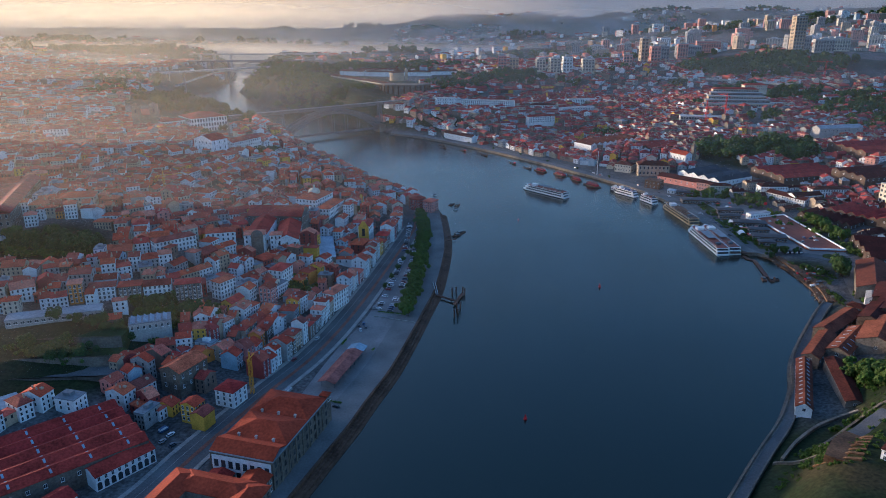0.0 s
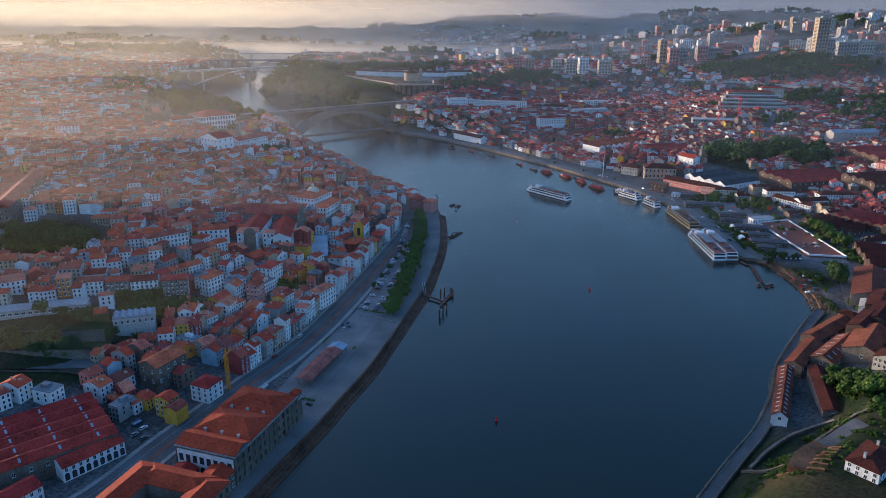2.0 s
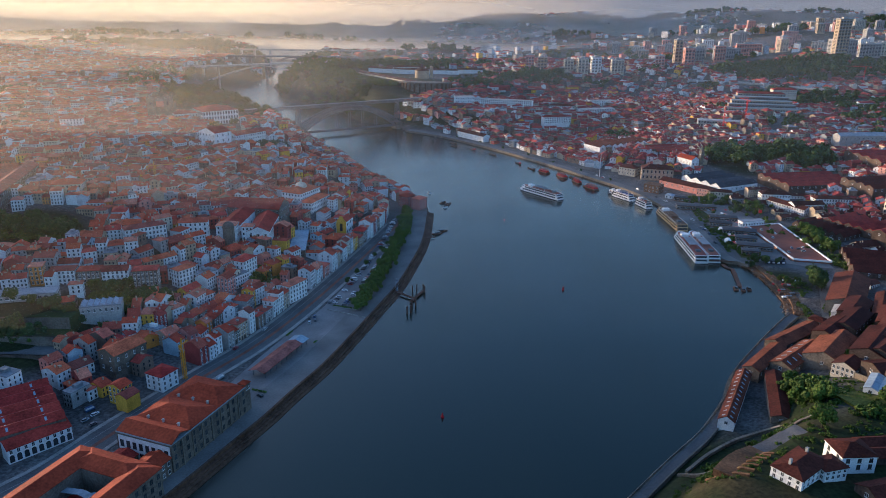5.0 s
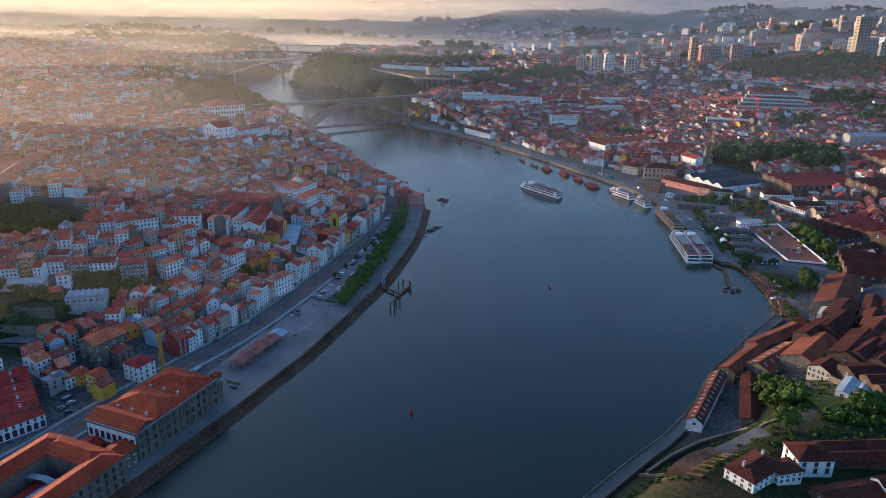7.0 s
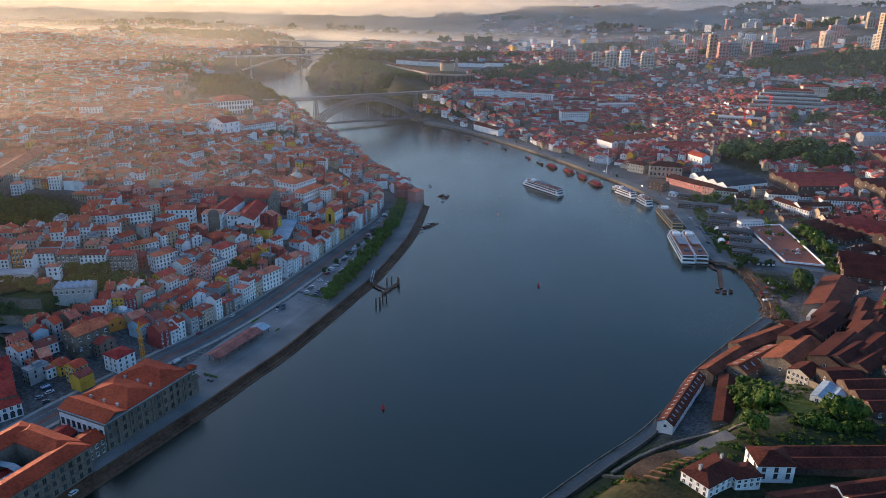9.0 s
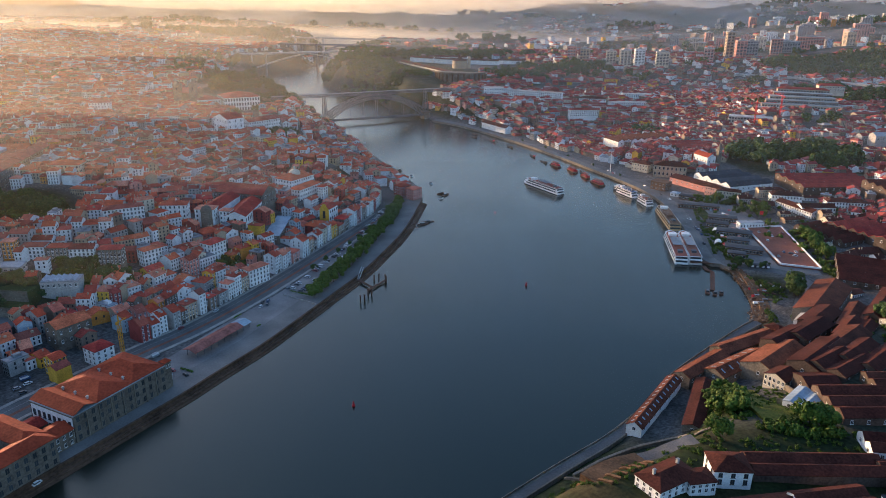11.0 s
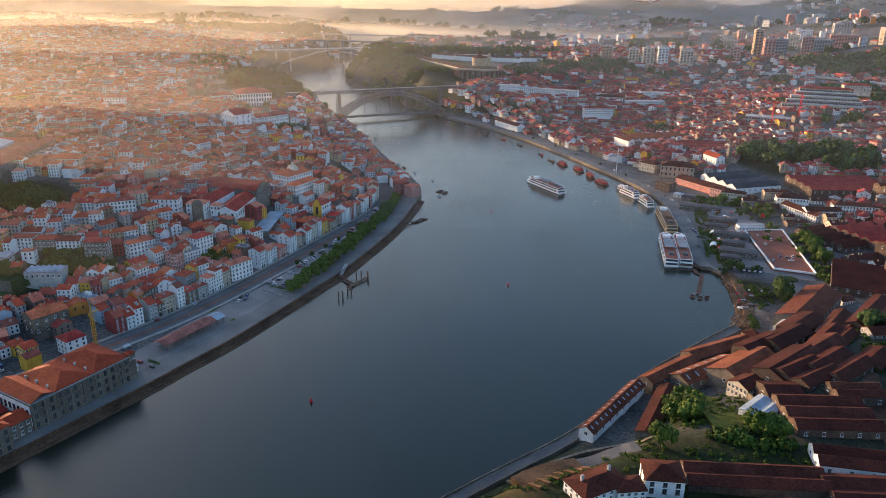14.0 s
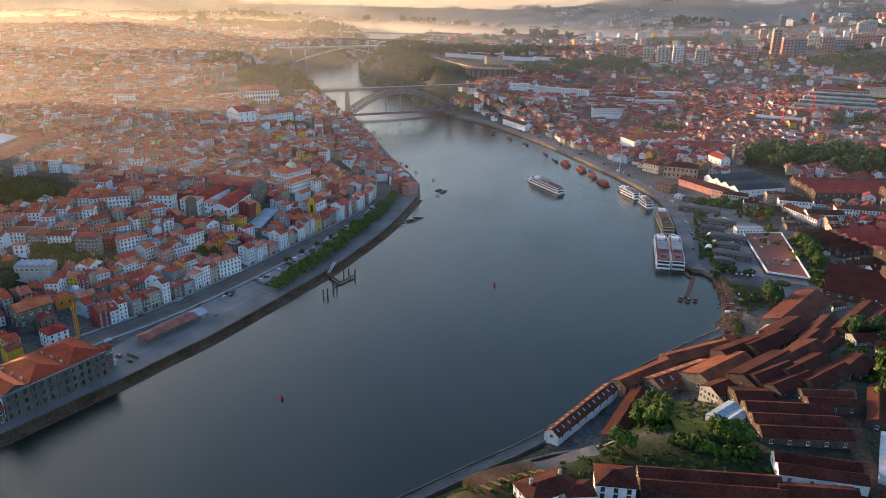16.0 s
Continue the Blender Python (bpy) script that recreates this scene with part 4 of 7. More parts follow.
# ---- north bank: customs house and quay ----
def arcade(label, a, b, depth, z, h, arches, cover=REDROOF, roof="gable", wall=WHITE):
    """A building whose facade stands on dark round arches."""
    cx, cy, yaw, w = front(a, b, depth)
    ob = building("arcaded_building", label, "building", cx, cy, yaw, w, depth, z, h, roof, wall, cover, floors=2, first=1, faces="f", spacing=w / arches)
    me = Shape()
    r = w / arches * 0.33
    pts = [(-r, -0.08, -1), (r, -0.08, -1)] + [(r * math.cos(t), -0.08, h * 0.26 + r * math.sin(t)) for t in [math.pi * i / 8 for i in range(9)]]
    me.face(pts)
    n = len(pts)
    me.solid(pts + [(p[0], 0.0, p[2]) for p in pts], [(i, n + i, n + (i + 1) % n, (i + 1) % n) for i in range(n)])
    data = me.mesh("arch", [GLASS])
    for i in range(arches):
        part("arch", data, None, ob, "dark round arch", pose(-w / 2 + w * (i + 0.5) / arches, -depth / 2, 0.6))
    return ob


U = 73.8                                              # the customs house lies along the quay
ux, uy = math.cos(radians(U)), math.sin(radians(U))


def quayside(along, across):
    """A place from the customs house's centre: metres along the quay upstream, and towards the town."""
    return -83.0 + ux * along - uy * across, 306.0 + uy * along + ux * across


# two hipped halls and a narrow front range, one long stone building
x, y = quayside(0, 0)
ob = building("customs_house", "long granite customs house under orange tiled roofs", "building", x, y, U, 57, 32, 3, 14.5, "flat", STONE, GREYROOF, floors=3, spacing=4.2, faces="f", win=(1.7, 2.8), frame=STONE, margin=4)
for off, w in ((17.6, 21.5), (-4.0, 21.5)):
    s = Shape()
    s.hip(w, 31.5, 15.1, 4.0, over=0.2, thick=0.3, x=off)
    part("roof", s, ORANGEROOF, ob, "bright orange hipped tile roof")
s = Shape()
s.gable(32, 13, 15.1, 2.6, over=0.3, thick=0.3)
part("roof", s, ORANGEROOF, ob, "orange gabled front range", pose(-21.5, 0, 0, 0, 0, 90))
for off in (6.9, -14.7):
    for k in (-9, 0, 9):
        s = Shape()
        s.box(-0.45, -0.45, 0, 0.45, 0.45, 2.0)
        s.box(-0.65, -0.65, 1.5, 0.65, 0.65, 1.75)
        part("chimney", s, CONCRETE, ob, "pale roof ventilator", pose(off, k, 15.2))
big = window_mesh(2.0, 3.2, DARKROOF)
for k in range(8):
    for zz in (4.2, 9.6):
        part("window", big, None, ob, m=pose(-28.76, -13 + 3.7 * k, zz, 0, 0, -90))
s = Shape()
s.box(-0.25, -15, 2.5, 0, 15, 13.5)
part("front_panel", s, WHITE, ob, "white gridded end wall", pose(-28.5, 0, 0))
for k in range(1, 8):
    s = Shape()
    s.box(-0.3, -0.5, -2, 0.3, 0, 14.2)
    part("pilaster", s, STONE, ob, m=pose(-28.5 + 57 * k / 8, -16, 0))
x, y = quayside(-36, -9.5)
building("customs_link", "low stone link with an orange roof between the halls", "building", x, y, U, 14, 12, 3, 8.5, "gable", STONE, ORANGEROOF, floors=2, faces="f", rise=2.2)
x, y = quayside(-36, 9)
building("courtyard_shed", "low shed with a dull red roof in the yard", "building", x, y, U, 13, 11, 3, 6, "gable", STONE, REDROOF, floors=1, faces="b", rise=1.8)
# the second hall, round a courtyard
x, y = quayside(-73, 0)
keep_free(corners(x, y, U, 62, 46), 4)
ob = thing("customs_hall", "granite customs hall with orange roofs round a courtyard", "building", pose(x, y, 3, 0, 0, U))
for dx, dy, w, d, yaw, fr in ((0, -16.5, 60, 12.5, 0, 1), (0, 16.5, 60, 12.5, 0, 0), (24, 0, 20.5, 13, 90, 0), (-24, 0, 20.5, 13, 90, 0)):
    s = Shape()
    s.box(-w / 2, -d / 2, -6, w / 2, d / 2, 14)
    part("wall", s, STONE, ob, m=pose(dx, dy, 0, 0, 0, yaw))
    s = Shape()
    s.hip(w if yaw == 0 else w + 12, d, 14.05 if yaw == 0 else 14.2, 3.1, over=0.5, thick=0.3)
    part("roof", s, ORANGEROOF, ob, m=pose(dx, dy, 0, 0, 0, yaw))
    if fr:
        for k in range(14):
            for zz in (2.6, 7.0, 11.2):
                part("window", window_mesh(1.7, 2.6, STONE), None, ob, m=pose(-28 + 4.3 * k, dy - d / 2, zz))
for dx, dy, w, d, h, mt in ((0, -4, 22, 7, 8, BLUEROOF), (-4, 4, 26, 8, 6, REDROOF), (8, 0.5, 3, 20, 9, GREYROOF)):
    s = Shape()
    s.gable(w, d, h, 1.6)
    part("courtyard_roof", s, mt, ob, m=pose(dx, dy, 0))
x, y = quayside(30.5, -14)
building("corner_turret", "small square stone turret with an orange cap", "turret", x, y, U, 4, 4, 3, 16, "hip", STONE, ORANGEROOF, floors=3, first=2, spacing=2, rise=1.6, win=(0.9, 1.6))
x, y = quayside(34, -4)
building("glass_porch", "flat pale glass porch beside the hall", "porch", x, y, U, 7, 13, 3, 3.4, "flat", CONCRETE, BLUEROOF, floors=0)

# the long market canopy
cx, cy, yaw, w = front((-61, 364), (-47.5, 411), 10)
keep_free(corners(cx, cy, yaw, w, 10), 3)
ob = thing("canopy", "long open shed with a faded red gabled roof", "canopy", pose(cx, cy, 3.05, 0, 0, yaw))
s = Shape()
s.gable(42, 9.6, 4.2, 1.5, over=0.6)
part("roof", s, FADED, ob, "faded red tiles", pose(-4.4, 0, 0))
s = Shape()
s.gable(7, 9.6, 4.25, 1.5, over=0.6)
part("roof", s, BLUEROOF, ob, "pale blue sheet end", pose(20.3, 0, 0))
for k in range(9):
    for sy in (-4, 4):
        s = Shape()
        s.box(-0.15, -0.15, 0, 0.15, 0.15, 4.3)
        part("post", s, STEEL, ob, m=pose(-23 + 5.8 * k, sy, 0))

# red warehouse with parallel ridges, and the arcaded range before it
lodge("wide warehouse under weathered red tiled ridges", -188, 288, 42, 84, 50, 5, 5, 9.5, REDROOF, STONE, rise=2.2, strips=5, group="riverside warehouses")
building("shed", "pale blue flat-roofed shed beside the warehouse", "shed", -226, 325, 42, 18, 14, 5, 12, "flat", WHITE, BLUEROOF, floors=1)
arcade("white arcaded range with a red tiled roof", (-155, 273), (-137, 296), 11, 4, 6.5, 9)
building("annexe", "white two-storey annexe with a dull red roof", "building", -166, 256, 60, 17, 11, 4, 7, "gable", WHITE, REDROOF, floors=2)
building("annexe", "pale blue flat-roofed annexe below the warehouse", "building", -178, 246, 60, 12, 9, 4, 8, "flat", WHITE, BLUEROOF, floors=2)
building("house", "ochre three-storey house with a red tiled roof", "house", -131, 333, 70, 8, 9, 4, 9.5, "gable", YELLOW, ROOF, floors=3, spacing=2.6)
building("house", "ochre house with a blank gable wall", "house", -124, 327, 70, 9, 8, 3.5, 8, "gable", YELLOW, ROOF, floors=2, faces="b")
building("church", "old stone church with a white gabled side", "church", -146, 366, 65, 22, 14, 7, 12, "gable", STONE, ROOF, floors=2, spacing=5, rise=3)
building("house", "white corner house with a red tiled hip roof", "house", -116, 351, 68, 12, 12, 3.5, 9, "hip", WHITE, REDROOF, floors=3)
cx, cy, yaw, w = front((-77, 473), (-69, 490), 9)
building("house", "white four-storey corner house with many windows", "house", cx, cy, yaw, w, 9, 3, 13, "hip", WHITE, ROOF, floors=4, spacing=2.8, chimneys=1)

building("house", "pink riverside house at the tip of the quay", "house", -13, 738, 60, 13, 11, 3, 11, "hip", PINK, ROOF, floors=4, spacing=2.6)
building("house", "dark red gabled house near the tip of the quay", "house", -27, 744, 60, 13, 12, 3, 12, "hip", PAINTS["dark red"], ROOF, floors=4, spacing=2.6)
# front row of narrow arcaded houses along the road
rnd = random.Random(41)
line, walked = offset(dense(ROAD_N, 1.0), 14.5), 0.0
nxt = 0.0
for (p, q) in zip(line, line[1:]):
    walked += math.hypot(q[0] - p[0], q[1] - p[1])
    if not (346 < p[1] < 742) or walked < nxt:
        continue
    w = rnd.choice((6.0, 7.0, 8.5, 10.0))
    f = rnd.choice((3, 4, 4, 5))
    yaw = math.degrees(math.atan2(q[1] - p[1], q[0] - p[0]))
    nxt = walked + w + rnd.choice((0.1, 0.1, 0.1, 2.5))
    if free(np.array([p[0]]), np.array([p[1]]), np.array([w / 2 + 1.5]))[0] and not 360 < p[1] < 372:
        full_house(pose(p[0], p[1], max(3.0, height(*p) - 1), 0, 0, yaw), w, f, rnd.choice(("gable", "gable", "hip")), rnd.randrange(4), rnd.choice(MIX), "houses along the riverside road")
        FULL[0] += 1
TAKEN_LINES.append((offset(ROAD_N, 14.5), 5.2))

# terraces, court and school on the slope
for k, (z, off) in enumerate(((10, 0), (15, 13), (20, 27), (26, 40))):
    a, b = (-262 - off * 0.1, 338 + off), (-176 - off * 0.3, 344 + off)
    cx, cy, yaw, w = front(a, b, 1.2)
    s = Shape()
    s.box(-w / 2, -0.6, -12, w / 2, 0.6, 0)
    s.box(-w / 2, -0.75, -0.35, w / 2, 0.75, 0)
    thing("terrace_wall", "mossy stone retaining wall of a garden terrace", "wall", pose(cx, cy, z + 0.6, 0, 0, yaw), s, STONE, group="garden terraces", kind="structure")
    s = Shape()
    s.box(-w / 2, 0.7, -14, w / 2, 13, -0.4)
    thing("terrace", "flat grassy garden terrace" if k != 1 else "dark tarmac ball court on a terrace", "terrace", pose(cx, cy, z, 0, 0, yaw), s, GRASS if k != 1 else ASPHALT, kind="structure")
keep_free([(-275, 330), (-184, 336), (-192, 398), (-275, 398)])
building("school", "long pale concrete building with a flat roof", "school", -234, 402, 18, 52, 11, 26, 8, "flat", CONCRETE, GREYROOF, floors=2, spacing=3.6, win=(2.2, 1.4))
workshop = building("workshop", "low workshop with a row of sawtooth rooflights", "workshop", -180, 408, 20, 24, 12, 22, 5, "flat", CONCRETE, GREYROOF, floors=1, faces="f")
for k in range(6):
    x0 = -11 + 3.7 * k
    s = Shape()
    s.solid([(x0, -5, 5.0), (x0 + 3.3, -5, 5.0), (x0 + 3.3, 5, 5.0), (x0, 5, 5.0), (x0 + 0.2, -5, 6.9), (x0 + 0.2, 5, 6.9)], [(3, 2, 1, 0), (0, 1, 4), (2, 3, 5), (1, 2, 5, 4), (3, 0, 4, 5)])
    part("rooflight", s, BLUEROOF, workshop, "pale sawtooth rooflight")
building("house", "orange four-storey house on the slope", "house", -233, 428, 20, 8, 9, 31, 12.5, "hip", ORANGE, ROOF, floors=4, spacing=2.4)
for k, (dx, mt, w) in enumerate(((14, WHITE, 16), (30, STONE, 14), (46, WHITE, 17), (64, STONE, 16))):
    building("house", "wide pale terraced house with a terracotta roof" if k % 2 == 0 else "wide granite terraced house with a terracotta roof", "house", -233 + dx, 430 + dx * 0.28, 16, w, 10, 29 - dx * 0.06, 11, "hip" if k != 2 else "gable", mt, ROOF, floors=4, spacing=2.6, group="slope terrace")
keep_free((-180, 432, 17))
keep_free((-290, 512, 40))

# large old buildings in the town
cx, cy, yaw, w = front((-328, 528), (-366, 645), 90)
building("hospital", "huge granite hospital block with an orange tiled roof", "hospital", cx, cy, yaw, w, 90, 44, 16, "flat", STONE, ROOF, floors=3, spacing=4.4, faces="fs", win=(1.6, 2.6))
for dx, dy, wd, dp, yw in ((0, -38, 123, 15, 0), (0, 38, 123, 15, 0), (-54, 0, 62, 15, 90), (54, 0, 62, 15, 90)):
    s = Shape()
    s.gable(wd, dp, 16.5, 3.4)
    part("roof", s, ROOF, ob := bpy.data.objects["hospital"], m=pose(dx, dy, 0.05 if yw else 0, 0, 0, yw))
s = Shape()
s.gable(66, 30, 19, 3)
s.box(-33, -15, 16, 33, 15, 19.2)
part("skylight", s, BLUEROOF, ob, "grey glazed hall roof", pose(6, 0, 0))
cx, cy, yaw, w = front((-330, 954), (-292, 985), 44)
building("palace", "large white palace with tall windows and a red roof", "palace", cx, cy, yaw, w, 44, 47, 19, "hip", WHITE, REDROOF, floors=3, spacing=3.6, win=(1.9, 3.8), frame=STONE, rise=6)
cx, cy, yaw, w = front((-250, 856), (-226, 897), 16)
building("seminary", "long white seminary with rows of windows", "seminary", cx, cy, yaw, w, 16, 40, 13, "gable", WHITE, REDROOF, floors=3, spacing=3.4)
cx, cy, yaw, w = front((-266, 830), (-254, 850), 30)
building("church", "white twin-gabled church above the river", "church", cx, cy, yaw, w, 30, 40, 20, "gable", WHITE, REDROOF, floors=3, spacing=6, win=(1.4, 2.4))
building("town_house", "white range with two rows of dark windows", "building", -358, 962, 38, 30, 14, 50, 13, "hip", WHITE, REDROOF, floors=2, spacing=3.4, win=(1.8, 3.0))
ob = building("cathedral", "brown stone cathedral with two square towers", "cathedral", -398, 985, 15, 26, 46, 52, 18, "gable", STONE, ROOF, floors=1, faces="sr", spacing=8, rise=5)
for dx in (-11, 11):
    s = Shape()
    s.box(-5, -5, -4, 5, 5, 30)
    s.box(-5.4, -5.4, 29.2, 5.4, 5.4, 30.2)
    for kx in (-4.4, 4.4):
        for ky in (-4.4, 4.4):
            s.box(kx - 0.6, ky - 0.6, 30, kx + 0.6, ky + 0.6, 32.6)
    s.dome(0, 0, 30, 3.6, 4.5)
    tw = part("tower", s, STONE, ob, "square belfry tower", pose(dx, -24, 0))
    part("window", window_mesh(2.0, 4.0, STONE), None, tw, m=pose(0, -5, 24))
cx, cy, yaw, w = front((-112, 553), (-120, 612), 18)
building("church_hall", "long white church hall with a red tiled roof", "church", cx - 4, cy, yaw, 58, 18, 14, 17, "gable", WHITE, REDROOF, floors=2, spacing=4.6, win=(1.6, 3.4), frame=STONE)
building("church", "white church nave with a red tiled roof", "church", -152, 580, 92, 46, 17, 18, 16, "gable", WHITE, REDROOF, floors=1, spacing=7, win=(1.6, 3.2), frame=STONE)
building("tower_house", "small white tower house with a red cap", "house", -134, 556, 95, 9, 9, 15, 20, "hip", WHITE, ROOF, floors=5, spacing=3)
keep_free((-147, 546, 8))
ob = thing("round_tower", "tall round-topped brown stone tower", "tower", pose(-147, 546, 18))
s = Shape()
s.tube(0, 0, -5, 18, 4.8, 4.6, 18)
part("shaft", s, STONE, ob)
s = Shape()
s.tube(0, 0, 18, 18.6, 5.0, 5.0, 18)
s.dome(0, 0, 18.6, 4.6, 4.2, 18)
part("cap", s, STONE, ob)
building("market_roof", "flat grey-blue roof of a low hall", "hall", -98, 578, 101, 56, 13, 12, 4.5, "flat", STONE, BLUEROOF, floors=1, spacing=5)
cx, cy, yaw, w = front((-170, 605), (-122, 602), 26)
building("palace_hall", "wide stone hall under a long red tiled roof", "palace", cx, cy, yaw, w, 26, 24, 12, "gable", STONE, ROOF, floors=2, spacing=3.4)
ob = building("domed_church", "white church with a low dome and lantern", "church", -126, 690, 70, 34, 22, 20, 12, "hip", WHITE, ROOF, floors=3, spacing=3.2)
s = Shape()
s.tube(0, 0, 10, 15.5, 6.0, 6.0, 16)
part("drum", s, PAINTS["cream"], ob)
s = Shape()
s.dome(0, 0, 15.5, 5.8, 4.0, 16)
s.tube(0, 0, 19.2, 21.5, 1.2, 1.0, 10)
s.dome(0, 0, 21.5, 1.1, 1.2, 10, 3)
part("dome", s, PAINTS["cream"], ob, "cream dome with a lantern")
building("palace_wing", "white wing with three rows of windows", "building", -108, 672, 75, 36, 13, 16, 12, "hip", WHITE, ROOF, floors=3, spacing=3)
ob = building("yellow_church", "small white church with an ochre front", "church", -70, 630, 82, 17, 10, 8, 13, "gable", WHITE, ROOF, floors=2, spacing=4, win=(1.4, 2.4), frame=STONE)
s = Shape()
s.prism([(-4.6, 0), (4.6, 0), (4.6, 12.6), (2.4, 15.4), (1.2, 17.6), (-1.2, 17.6), (-2.4, 15.4), (-4.6, 12.6)], 0, 0.5)
part("front_panel", s, YELLOW, ob, "ochre curved gable front", pose(-8.5, 0, 0, 90, 0, -90))
s = Shape()
s.box(-1.3, -0.05, 4, 1.3, 0.1, 11)
part("niche", s, GLASS, ob, "tall dark niche", pose(-9.02, 0, 0, 0, 0, -90))
building("house", "wide white house among the old roofs", "house", -120, 503, 72, 16, 11, 13, 13, "hip", WHITE, ROOF, floors=4, spacing=2.9)
building("house", "tall white house with rows of windows", "house", -152, 468, 60, 14, 9, 15, 15, "hip", WHITE, ROOF, floors=5, spacing=2.7)
building("house", "pink gabled house with a blank side wall", "house", -122, 470, 74, 9, 9, 11, 13, "gable", PINK, ROOF, floors=4, spacing=3)
building("mansion", "yellow mansion with a mansard-like roof", "mansion", -305, 590, 15, 26, 16, 46, 12, "hip", PAINTS["cream"], ROOF, floors=3, spacing=3)
building("houses_block", "white crescent of houses with iron balconies", "house", -200, 512, 40, 30, 11, 36, 10, "hip", WHITE, ROOF, floors=3, spacing=2.6)
for x, y, z, yaw, w in ((-175, 545, 30, 15, 22), (-150, 552, 26, 8, 16), (-560, 1052, 50, 10, 34), (-470, 880, 55, 20, 26)):
    building("house", "broad white house with a pale blank wall", "house", x, y, yaw, w, 12, z, 11, "hip", WHITE, ROOF, floors=3, spacing=3.4)

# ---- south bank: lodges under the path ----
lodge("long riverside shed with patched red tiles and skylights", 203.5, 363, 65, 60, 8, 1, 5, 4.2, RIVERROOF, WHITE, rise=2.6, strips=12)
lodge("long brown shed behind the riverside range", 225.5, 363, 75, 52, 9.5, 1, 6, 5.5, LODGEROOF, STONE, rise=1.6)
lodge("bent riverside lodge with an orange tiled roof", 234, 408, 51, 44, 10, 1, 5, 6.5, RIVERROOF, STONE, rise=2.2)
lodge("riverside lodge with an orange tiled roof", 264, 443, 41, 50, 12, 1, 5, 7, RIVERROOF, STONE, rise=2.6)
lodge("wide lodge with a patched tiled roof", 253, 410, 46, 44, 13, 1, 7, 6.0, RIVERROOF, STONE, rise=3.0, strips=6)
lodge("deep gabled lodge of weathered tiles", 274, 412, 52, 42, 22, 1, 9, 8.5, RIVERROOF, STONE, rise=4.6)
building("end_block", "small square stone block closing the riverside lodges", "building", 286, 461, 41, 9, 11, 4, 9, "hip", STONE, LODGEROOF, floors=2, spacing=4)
lodge("brown gabled lodge beside the garden", 294, 404, 52, 44, 18, 1, 13, 8.5, LODGEROOF, SHADEDWALL, rise=3.6)
lodge("dark red lodge on the slope", 312, 424, 52, 46, 15, 1, 15, 8, LODGEROOF, SHADEDWALL, rise=3.4)
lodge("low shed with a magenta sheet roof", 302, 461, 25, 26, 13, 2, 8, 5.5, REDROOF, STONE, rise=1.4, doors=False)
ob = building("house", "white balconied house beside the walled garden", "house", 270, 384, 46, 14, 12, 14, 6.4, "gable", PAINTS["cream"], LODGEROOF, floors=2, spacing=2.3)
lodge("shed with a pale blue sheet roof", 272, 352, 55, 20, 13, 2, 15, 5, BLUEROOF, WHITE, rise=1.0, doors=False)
lodge("broad lodge of three brown ridges", 300, 350, 12, 40, 30, 3, 19, 6.5, LODGEROOF, SHADEDWALL, rise=2.4)
lodge("narrow lodge with red tiles", 318, 372, 12, 24, 14, 2, 19, 7, LODGEROOF, SHADEDWALL, rise=1.8)
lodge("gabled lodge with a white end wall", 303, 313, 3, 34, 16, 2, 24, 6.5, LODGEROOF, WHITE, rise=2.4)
lodge("long lodge with two ridges of brown tiles", 259, 289, 10, 56, 16, 2, 27, 3.4, LODGEROOF, SHADEDWALL, rise=2.2, doors=False)
lodge("lodge roof of brown tiles", 300, 290, 10, 30, 20, 2, 27, 3.4, LODGEROOF, SHADEDWALL, rise=2.2, doors=False)
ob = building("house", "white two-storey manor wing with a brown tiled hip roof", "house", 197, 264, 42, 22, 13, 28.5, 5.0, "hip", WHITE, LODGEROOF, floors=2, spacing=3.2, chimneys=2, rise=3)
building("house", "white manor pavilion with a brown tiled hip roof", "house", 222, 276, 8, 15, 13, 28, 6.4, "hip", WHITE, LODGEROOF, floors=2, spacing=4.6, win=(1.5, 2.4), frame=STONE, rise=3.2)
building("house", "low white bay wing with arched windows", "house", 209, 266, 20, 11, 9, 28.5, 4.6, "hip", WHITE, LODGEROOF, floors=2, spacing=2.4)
lodge("low lodge below the manor", 234, 257, 20, 34, 12, 1, 28, 3, LODGEROOF, SHADEDWALL)
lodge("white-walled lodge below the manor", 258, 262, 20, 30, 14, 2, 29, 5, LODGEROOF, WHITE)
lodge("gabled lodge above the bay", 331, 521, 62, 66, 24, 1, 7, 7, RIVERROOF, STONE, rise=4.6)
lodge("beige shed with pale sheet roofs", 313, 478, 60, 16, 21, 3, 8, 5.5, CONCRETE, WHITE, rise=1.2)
lodge("vast dark brown lodge of four ridges", 395, 590, -14, 66, 62, 4, 6, 4.5, SHADEDTILES, SHADEDWALL, rise=3)
lodge("lodge of two red ridges on the slope", 340, 480, 62, 46, 20, 2, 12, 6.5, LODGEROOF, SHADEDWALL, rise=2.4)
lodge("lodge of two brown ridges on the slope", 366, 500, 60, 60, 22, 2, 14, 7, LODGEROOF, SHADEDWALL, rise=2.6)
lodge("small red-roofed lodge on the slope", 328, 452, 58, 34, 18, 2, 14, 6.5, LODGEROOF, SHADEDWALL, rise=2.2)
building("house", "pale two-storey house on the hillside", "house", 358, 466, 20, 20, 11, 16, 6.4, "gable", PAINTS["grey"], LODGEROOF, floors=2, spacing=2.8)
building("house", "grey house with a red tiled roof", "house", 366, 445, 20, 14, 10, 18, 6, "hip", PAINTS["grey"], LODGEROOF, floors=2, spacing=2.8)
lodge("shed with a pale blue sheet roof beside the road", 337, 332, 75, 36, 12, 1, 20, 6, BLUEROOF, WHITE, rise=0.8)
